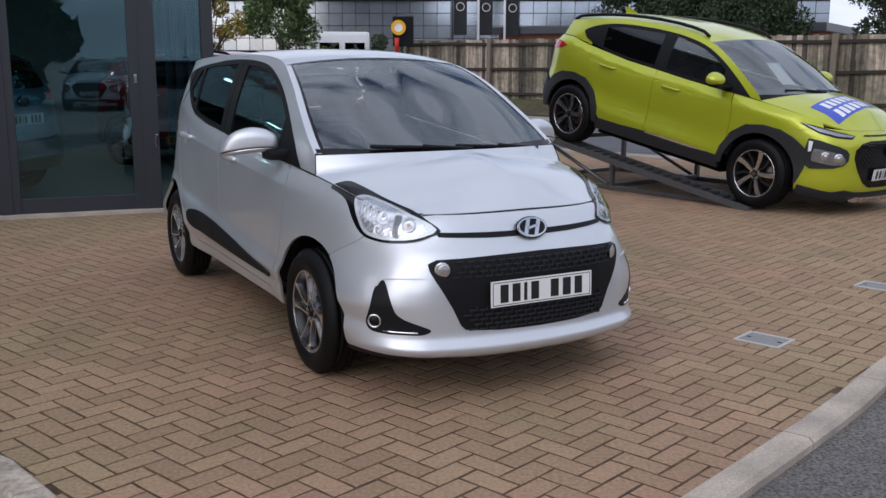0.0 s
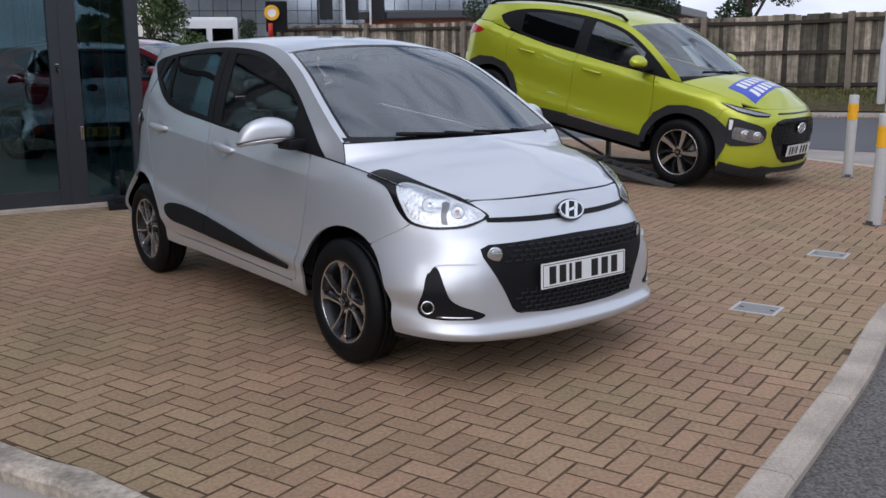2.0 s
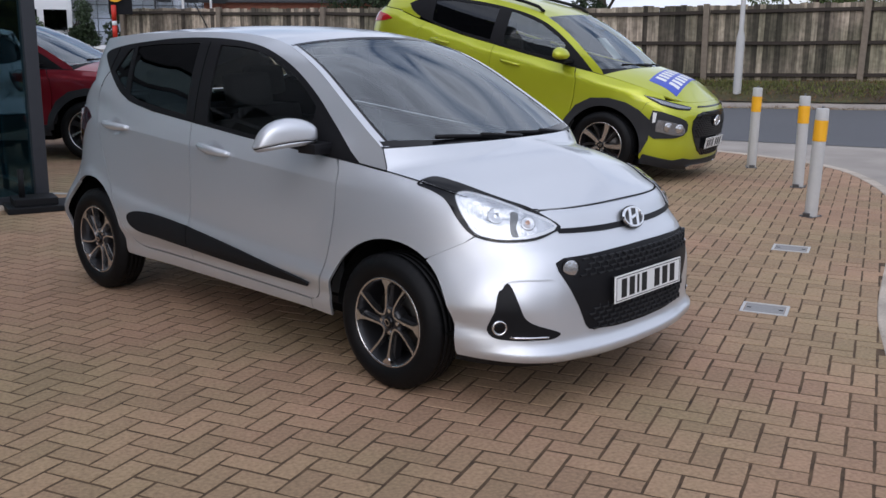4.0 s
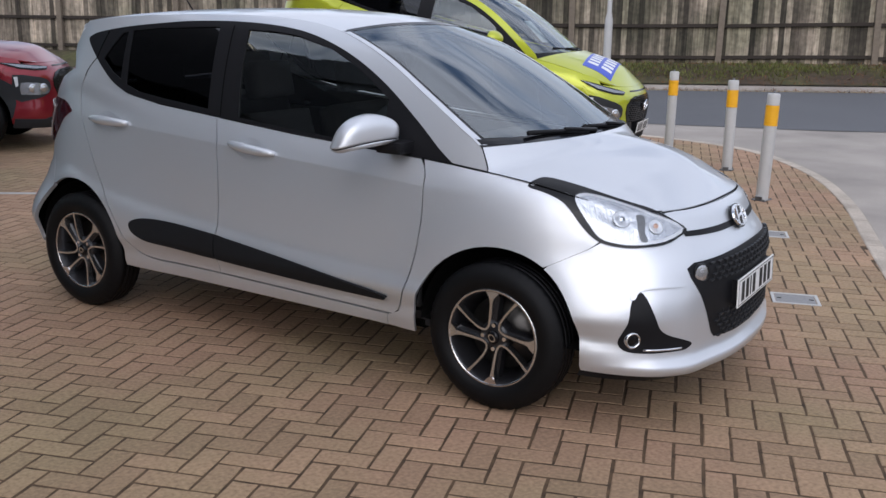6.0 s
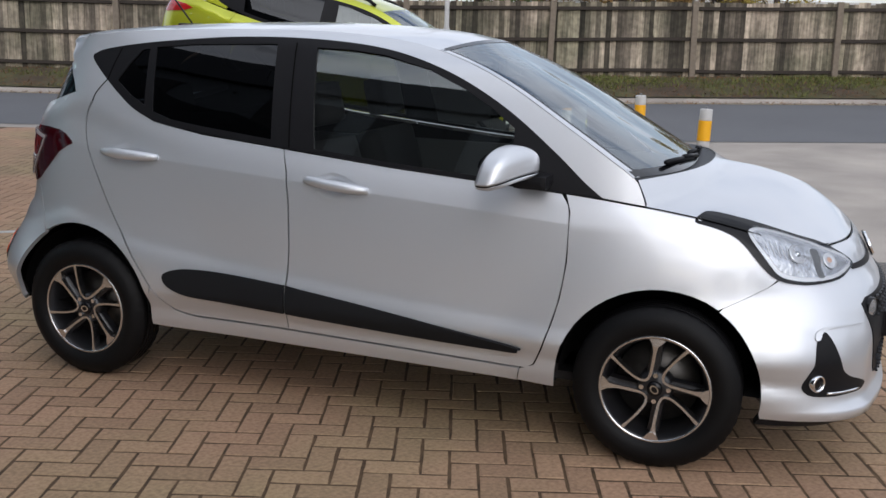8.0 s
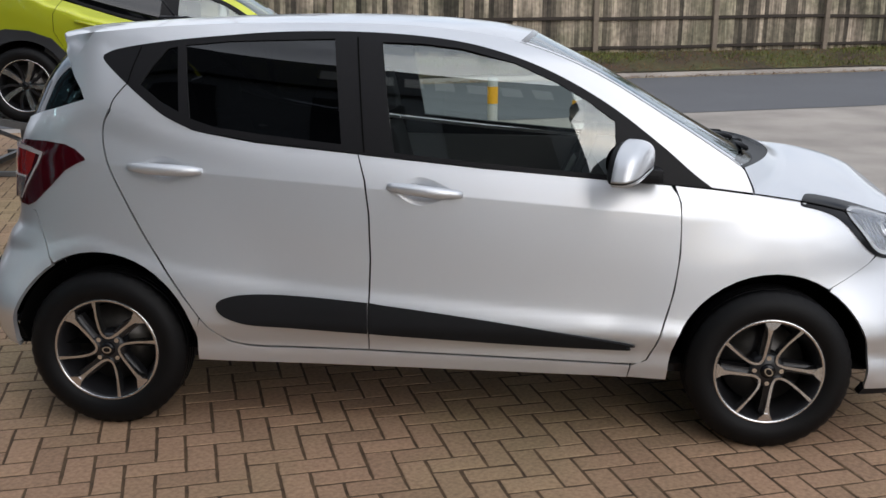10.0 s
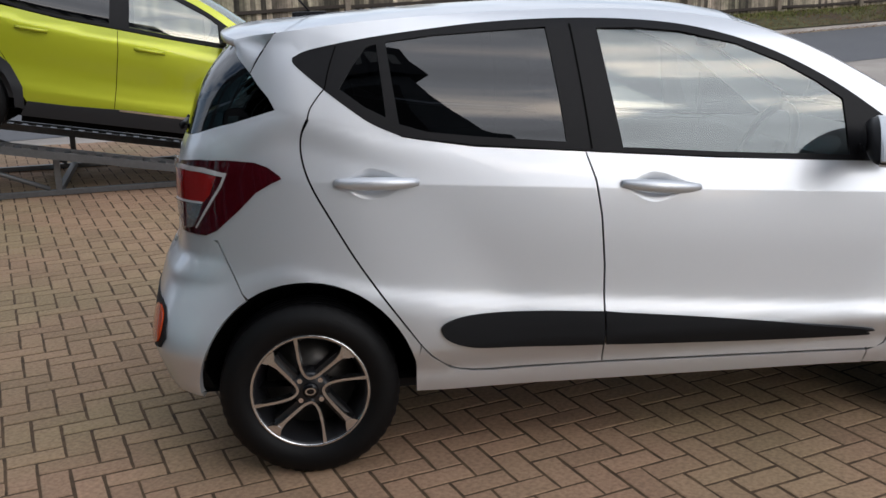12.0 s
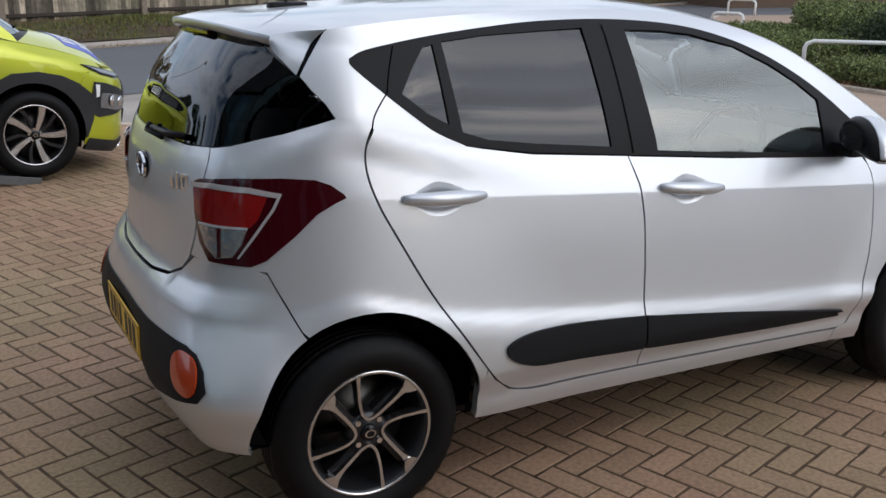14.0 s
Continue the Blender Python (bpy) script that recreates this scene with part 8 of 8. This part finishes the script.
def banner(x, y, dark):
    f = thing("banner_flag", "tall black banner hanging from a pole", "flag", pose(x, y, -0.05), group="banners at the office")
    rod("pole", [(0, 0, 0), (0, 0, 8.0)], 0.05, M_WHITE if not dark else M_FRAME, f)
    vs, fs = [], []
    for i in range(9):
        for j in range(4):
            vs.append((0.06 + j * 0.19, 0.10 * math.sin(i * 0.9 + j * 1.3), 2.6 + i * 0.62))
    for i in range(8):
        for j in range(3):
            fs.append((i * 4 + j, i * 4 + j + 1, i * 4 + j + 5, i * 4 + j + 4))
    c = link("cloth", mesh_of("cloth", vs, fs, True), M_FLAG, f)
    vs, fs = lathe([(0.15, -0.12), (0.17, -0.13), (0.19, -0.12)], 24)
    link("ring_mark", mesh_of("ring_mark", [(v[0] + 0.34, v[1], v[2] + 3.8) for v in vs], fs), M_STEELPAINT, c)


b_spots = ((0.35, 44.0, True), (1.5, 44.5, False), (2.7, 45.0, False))
for q in b_spots:
    banner(*q)

for i, (x, y, h, sp, mt, lab, nl, bare) in enumerate((
        (-7.6, 33.0, 4.4, 1.0, M_LEAFY, "slim yellowing birch at the car park edge", 2600, 0.2),
        (-5.0, 31.0, 3.6, 1.35, M_LEAF, "green young tree with autumn tints", 5200, 0.18),
        (-2.6, 36.0, 2.4, 0.9, M_LEAFD, "dark round shrub beside the car park", 2200, 0.1),
        (-1.0, 34.0, 2.0, 0.8, M_LEAFD, "dark round shrub beside the car park", 1800, 0.1),
        (-9.8, 36.0, 4.0, 1.6, M_LEAFY, "yellowing tree at the car park edge", 3000, 0.2))):
    tree(x, y, -0.05, h, sp, mt, 60 + i, lab, int(nl * 2.2), 0.065, 0.09, bare)

def van():
    """Plain white panel van standing beyond the forecourt, rear to the camera."""
    v = thing("panel_van", "plain white panel van in the far car park", "van", pose(-3.9, 38.0, -0.05, 0, 0, 96))
    bm = bmesh.new()
    box(bm, -2.5, 1.3, -0.98, 0.98, 0.42, 2.48, 0.12)
    part("body", bm, M_WHITE, v)
    bm = bmesh.new()
    vs = [(1.30, y, z) for y in (-0.96, 0.96) for z in (0.42, 2.38)] + [(2.0, y, 1.45) for y in (-0.92, 0.92)] + [(2.6, y, z) for y in (-0.88, 0.88) for z in (0.42, 1.12)]
    add_mesh(bm, vs, [(0, 1, 4, 7, 6), (2, 8, 9, 5, 3), (1, 3, 5, 4), (4, 5, 9, 7), (6, 7, 9, 8), (0, 6, 8, 2)])
    bmesh.ops.recalc_face_normals(bm, faces=bm.faces)
    part("cab", bm, M_WHITE, v)
    boxes("rear_window", [(-2.53, -2.50, -0.80, -0.10, 1.45, 2.10), (-2.53, -2.50, 0.10, 0.80, 1.45, 2.10)], M_PRIVACY, v, bevel=0)
    boxes("rear_bumper", [(-2.60, -2.48, -0.95, 0.95, 0.36, 0.58)], M_TRIM, v, bevel=0.03)
    for y in (-0.90, 0.90):
        boxes("tail_lamp", [(-2.53, -2.49, y - 0.06, y + 0.06, 0.95, 1.45)], M_BRIGHTRED, v, bevel=0.01)
        for x in (-1.6, 1.75):
            vs, fs = lathe([(0.001, -0.10), (0.20, -0.10), (0.32, -0.08), (0.34, 0.0), (0.32, 0.08), (0.001, 0.10)], 24)
            link("tyre", mesh_of("tyre", [(p[0] + x, p[1] + y * 0.98, p[2] + 0.34) for p in vs], fs, True), M_TYRE, v)


van()
house = thing("brick_house", "far red brick building behind the fence", "building", pose(2.5, 46, 0, 0, 0, -30))
boxes("wall", [(0, 14, 0, 8, 0, 2.6)], M_FARBRICK, house, bevel=0)
boxes("roof", [(-0.3, 14.3, -0.4, 8.3, 2.6, 2.95)], M_FRAME, house, bevel=0.05)
unit = thing("site_cabin", "dark grey flat-roofed cabin behind the fence", "cabin", pose(7.5, 33, 0, 0, 0, -35))
boxes("cabin_wall", [(0, 3.2, 0, 2.6, 0, 4.4)], M_FRAME, unit, bevel=0.03)
boxes("cabin_roof", [(-0.2, 6.5, -0.2, 2.8, 4.4, 4.55)], M_STEELPAINT, unit, bevel=0.02)
ux, uy = site(3.0, -24.0)
shed = thing("industrial_unit", "long low pale industrial unit beyond the fence", "building", pose(ux, uy, -0.05, 0, 0, math.degrees(math.atan2(ALONG.y, ALONG.x))))
boxes("wall", [(0, 34, 0, 8, 0, 3.0)], M_FARWHITE, shed, bevel=0)
boxes("roof", [(-0.3, 34.3, -0.3, 8.3, 3.0, 3.25)], M_STEELPAINT, shed, bevel=0.03)
for k in range(8):
    boxes("roller_door", [(1.5 + 4 * k, 4.3 + 4 * k, -0.05, 0.0, 0, 2.5)], M_FARGLASS, shed, bevel=0)
brown = thing("brick_block", "dark brown brick building beyond the hedges", "building", pose(31, -3.0, 0.3, 0, 0, -70))
boxes("wall", [(0, 16, 0, 9, 0, 5.0)], material("brown_brick", (0.10, 0.065, 0.045), 0.9, var=0.25, var_scale=4), brown, bevel=0)
boxes("coping", [(-0.1, 16.1, -0.1, 9.1, 5.0, 5.2)], M_KERB, brown, bevel=0.02)

# ---- traffic island with hedges and hoop rails ----
ISLE = smooth_line([(3.9, -0.6), (4.7, 0.35), (5.5, 1.05), (6.3, 1.62), (7.05, 2.03), (7.55, 2.28), (8.2, 2.58), (8.75, 2.82), (9.2, 3.05), (9.75, 3.37), (10.55, 3.66), (11.4, 3.82), (12.3, 3.89), (13.2, 3.91), (14.0, 3.84), (14.8, 3.65), (15.6, 3.43), (16.5, 3.04), (18.0, 2.22), (19.6, 1.2), (22.0, 0.0), (25.0, -1.2)], 8)


def rise(x):
    """The ground climbs gently away from the forecourt."""
    return 0.028 * min(max(0.0, x - 9.0), 40.0)


def sloped(ob):
    for v in ob.data.vertices:
        v.co.z += rise(v.co.x)
    return ob


isle_poly = np.vstack([ISLE, [(26, -5), (24, -12), (9, -12), (3.2, -4), (3.4, -1.6)]])
isle = tagged(sloped(slab("traffic_island", isle_poly, -0.14, 0.086, M_ISLAND)), "raised island of pinkish paving beside the road", "pavement", kind="structure")
kerb_run("island_kerb", [tuple(p) for p in ISLE[::4]], 0.14, 0.092, 0.30, 0.915, "worn concrete kerb round the traffic island", fn=lambda x, y: rise(x))
tact = tagged(sloped(slab("tactile_strip", np.array([(13.2, 3.76), (14.2, 3.62), (15.0, 3.38), (16.4, 2.93), (17.9, 2.12), (17.7, 1.25), (15.95, 2.10), (14.6, 2.90), (13.6, 3.52)]), 0.080, 0.094, material("buff_tactile", (0.52, 0.42, 0.22), 0.9, var=0.2, var_scale=20, bump=0.5))), "buff tactile paving strip at the crossing", "paving", kind="structure")


def hedge(pts, w, h, seed, label, mat=M_LEAFD, n=9000, size=0.045):
    rg = np.random.default_rng(seed)
    hd = thing("hedge", label, "hedge")
    d = smooth_line(pts, 8)
    centres, radii = [], []
    for p in d:
        for _ in range(4):
            centres.append((p[0] + rg.normal(0, w * 0.32), p[1] + rg.normal(0, w * 0.32), 0.11 + rise(p[0]) + h * rg.uniform(0.25, 0.72)))
            radii.append(h * rg.uniform(0.28, 0.45))
    leaf_cloud("leaves", centres, radii, n, size, mat, hd, rg)
    for i in range(0, len(d), 2):
        rod("stem", [(d[i][0], d[i][1], 0.09 + rise(d[i][0])), (d[i][0] + rg.normal(0, 0.1), d[i][1] + rg.normal(0, 0.1), 0.11 + rise(d[i][0]) + h * 0.6)], 0.02, M_BARK, hd, n=5)
    return hd


def hedge_bed(pts, depth, h, seed, label, mat, n, size):
    """A broad, flat-topped clipped hedge running back from its front line."""
    rg = np.random.default_rng(seed)
    hd = thing("hedge", label, "hedge")
    d = smooth_line(pts, 8)
    t = np.gradient(d, axis=0)
    t /= np.linalg.norm(t, axis=1)[:, None]
    back = np.stack([t[:, 1], -t[:, 0]], 1)
    back *= np.sign(back @ np.array([0.3, -1.0]))[:, None]
    centres, radii = [], []
    for p, q in zip(d, back):
        for o in np.arange(0.16, depth, 0.22):
            w = p + q * (o + rg.normal(0, 0.05))
            r = rg.uniform(0.15, 0.24)
            top = h * (0.94 + 0.12 * noise.noise((w[0] * 1.3, w[1] * 1.3, seed)))
            for z in np.arange(0.15, top, 0.2):
                centres.append((w[0], w[1], 0.11 + rise(w[0]) + min(z + rg.uniform(0, 0.1), top - r * 0.8))), radii.append(r)
    leaf_cloud("leaves", centres, radii, n, size, mat, hd, rg)
    for p, q in list(zip(d, back))[::3]:
        w = p + q * depth * 0.5
        rod("stem", [(w[0], w[1], 0.09 + rise(w[0])), (w[0] + rg.normal(0, 0.1), w[1] + rg.normal(0, 0.1), 0.11 + rise(w[0]) + h * 0.7)], 0.02, M_BARK, hd, n=5)
    return hd


BED = [(7.4, -0.3), (8.2, 0.25), (8.87, 0.60), (9.47, 0.96), (10.01, 1.17), (10.69, 1.41), (11.42, 1.65), (12.1, 1.80), (12.9, 1.88), (13.84, 1.82), (14.6, 1.73), (15.25, 1.58), (15.9, 1.15), (16.3, 0.5)]
tagged(sloped(slab("planting_bed", np.vstack([smooth_line(BED, 4), [(17.5, -3.0), (16.0, -7.0), (9.0, -7.5), (7.0, -3.0)]]), 0.08, 0.122, M_SOIL)), "bare soil of the planting bed under the hedges", "soil", kind="structure")
kerb_run("bed_edging", BED, 0.05, 0.150, 0.10, 0.915, "thin concrete edging round the planting bed", fn=lambda x, y: rise(x))
bed_rng = np.random.default_rng(41)
bed_spots = []
for p in smooth_line(BED, 30):
    for _ in range(3):
        q = p + bed_rng.normal(0, 0.10, 2) + np.array([0.06, -0.22])
        bed_spots.append((q[0], q[1], 0.124 + rise(q[0])))
tagged(blades("bed_leaves", bed_spots, 0.06, material("bed_dead_leaf", (0.20, 0.10, 0.05), 0.9, island=0.5), lean=1.6, rng=bed_rng), "dead brown leaves along the planting bed", "leaves", kind="stuff")
hedge_bed([(11.30, 1.38), (12.1, 1.62), (12.9, 1.70), (13.84, 1.64), (14.6, 1.55), (15.2, 1.40), (15.7, 1.0)], 1.5, 0.50, 31, "low clipped green hedge in the island bed", M_HEDGE, 70000, 0.024)
hedge_bed([(12.9, -0.05), (13.9, 0.05), (15.0, -0.1), (16.3, -0.5)], 2.6, 0.92, 34, "second row of clipped green hedge in the island bed", M_HEDGE, 70000, 0.030)
hedge([(11.9, -0.35), (11.8, -1.2), (12.2, -2.2), (12.8, -3.0)], 0.8, 1.08, 32, "taller dark shrub behind the clipped hedge", M_LEAFD, 34000, 0.028)
hedge_bed([(7.9, -0.15), (8.5, 0.22), (9.1, 0.58), (9.7, 0.86), (10.35, 1.06)], 1.7, 0.36, 33, "spreading dark green hedge behind the hoop rail", M_HEDGE, 50000, 0.024)


def hoop(a, b, h):
    z0 = 0.11 + rise(a[0])
    r = thing("hoop_rail", "white painted tubular hoop rail on the traffic island", "rail", group="hoop rails")
    a, b = Vector((*a, z0)), Vector((*b, z0))
    d = (b - a).normalized()
    up = Vector((0, 0, h))
    pts = [a, a + up * 0.8, a + up * 0.92 + d * 0.03, a + up + d * 0.12, b + up - d * 0.12, b + up * 0.92 - d * 0.03, b + up * 0.8, b]
    rod("tube", [tuple(p) for p in pts], 0.032, M_RAILWHITE, r, n=12)


hoop((10.94, 1.05), (10.2, -1.1), 0.50)
hoop((18.6, 0.6), (17.9, 0.10), 0.45)
hoop((24.6, -1.3), (24.0, -1.9), 0.45)

# ---- across the yard, seen mirrored in the showroom and the car windows ----
for i, (x, y, h, sp, mt, nl) in enumerate(((-13, -15, 8.5, 3.0, M_LEAF, 9000), (-7, -17, 9.0, 3.2, M_LEAFD, 11000), (-1.5, -16, 7.5, 2.8, M_LEAFD, 11000), (3.5, -15, 8.0, 2.8, M_LEAF, 11000), (13.5, -14, 7.5, 3.0, M_LEAFY, 9000))):
    tree(x, y, -0.05, h * 0.58, sp * 0.85, mt, 90 + i, "tall roadside tree across the yard, in autumn leaf", nl * 2, 0.21, 0.12, 0.10)
pale_car = suv("pale silver SUV parked across the yard", M_WHITEPAINT, "y")
pale_car.matrix_basis = pose(5.6, -11.6, -0.05, 0, 0, 122.0)
yard = thing("yard_building", "dark flat-roofed showroom across the yard with a lettered fascia", "building", pose(-14.2, 6.5, -0.05, 0, 0, -62), kind="structure")
boxes("wall", [(-4.6, 9.4, -6, 0, 0, 9.8)], M_INT, yard, bevel=0.02)
boxes("fascia", [(-4.8, 9.6, -6.2, 0.35, 9.8, 12.0)], M_FRAME, yard, bevel=0.03)
for k in range(8):
    boxes("fascia_bar", [(5.0 + 0.55 * k, 5.34 + 0.55 * k, 0.351, 0.38, 10.5, 11.3)], M_STEELPAINT, yard, bevel=0.004)
for k in range(6):
    boxes("window_bay", [(-4.3 + 2.3 * k, -2.6 + 2.3 * k, 0.0, 0.04, 0.4, 9.0)], M_GLOSSBLACK, yard, bevel=0.004)

# ---- pieces of paving, last ----
def paving():
    cells, flags, w, is_near = lay_pavers()
    rg = np.random.default_rng(11)
    kinds = {}
    for f, size in ((True, (2 * B, B)), (False, (B, 2 * B))):
        for i in range(5):
            vs, fs = paver_mesh(*size, rg)
            me = mesh_of("paver", vs, fs)
            me.materials.append(M_PAVER_P)
            kinds[f, i] = (np.array(vs), fs, me)
    border = edge_distance(AREA, w) < 0.14
    verts, faces, k = [], [], 0
    for c, f, q, cut in zip(cells, flags, is_near, border):
        ox, oy = c * B
        dz = rg.uniform(-0.0007, 0.0010)
        av, af, me = kinds[bool(f), int(rg.integers(5))]
        if q and not cut:
            ob = link("paver", me, None, pavement)
            ob.matrix_basis = Matrix.Rotation(PAVE_A, 4, "Z") @ pose(ox, oy, dz, rg.normal(0, 0.12), rg.normal(0, 0.12), rg.normal(0, 0.35))
            continue
        v = av + np.array([ox, oy, dz])
        v = np.stack([v[:, 0] * PAVE_CO - v[:, 1] * PAVE_SI, v[:, 0] * PAVE_SI + v[:, 1] * PAVE_CO, v[:, 2]], 1)
        if cut:
            v = trimmed(v)
        if q:
            o = v.mean(0) * (1, 1, 0)
            ob = link("paver", mesh_of("cut_paver", (v - o).tolist(), af), M_PAVER_P, pavement)
            ob.location = o
        else:
            verts.append(v)
            faces += [tuple(j + k for j in face) for face in af]
            k += len(v)
    me = bpy.data.meshes.new("paver_field")
    me.from_pydata(np.vstack(verts).tolist(), [], faces)
    me.update()
    tagged(link("paver_field", me, M_PAVER, pavement), kind="stuff")


paving()
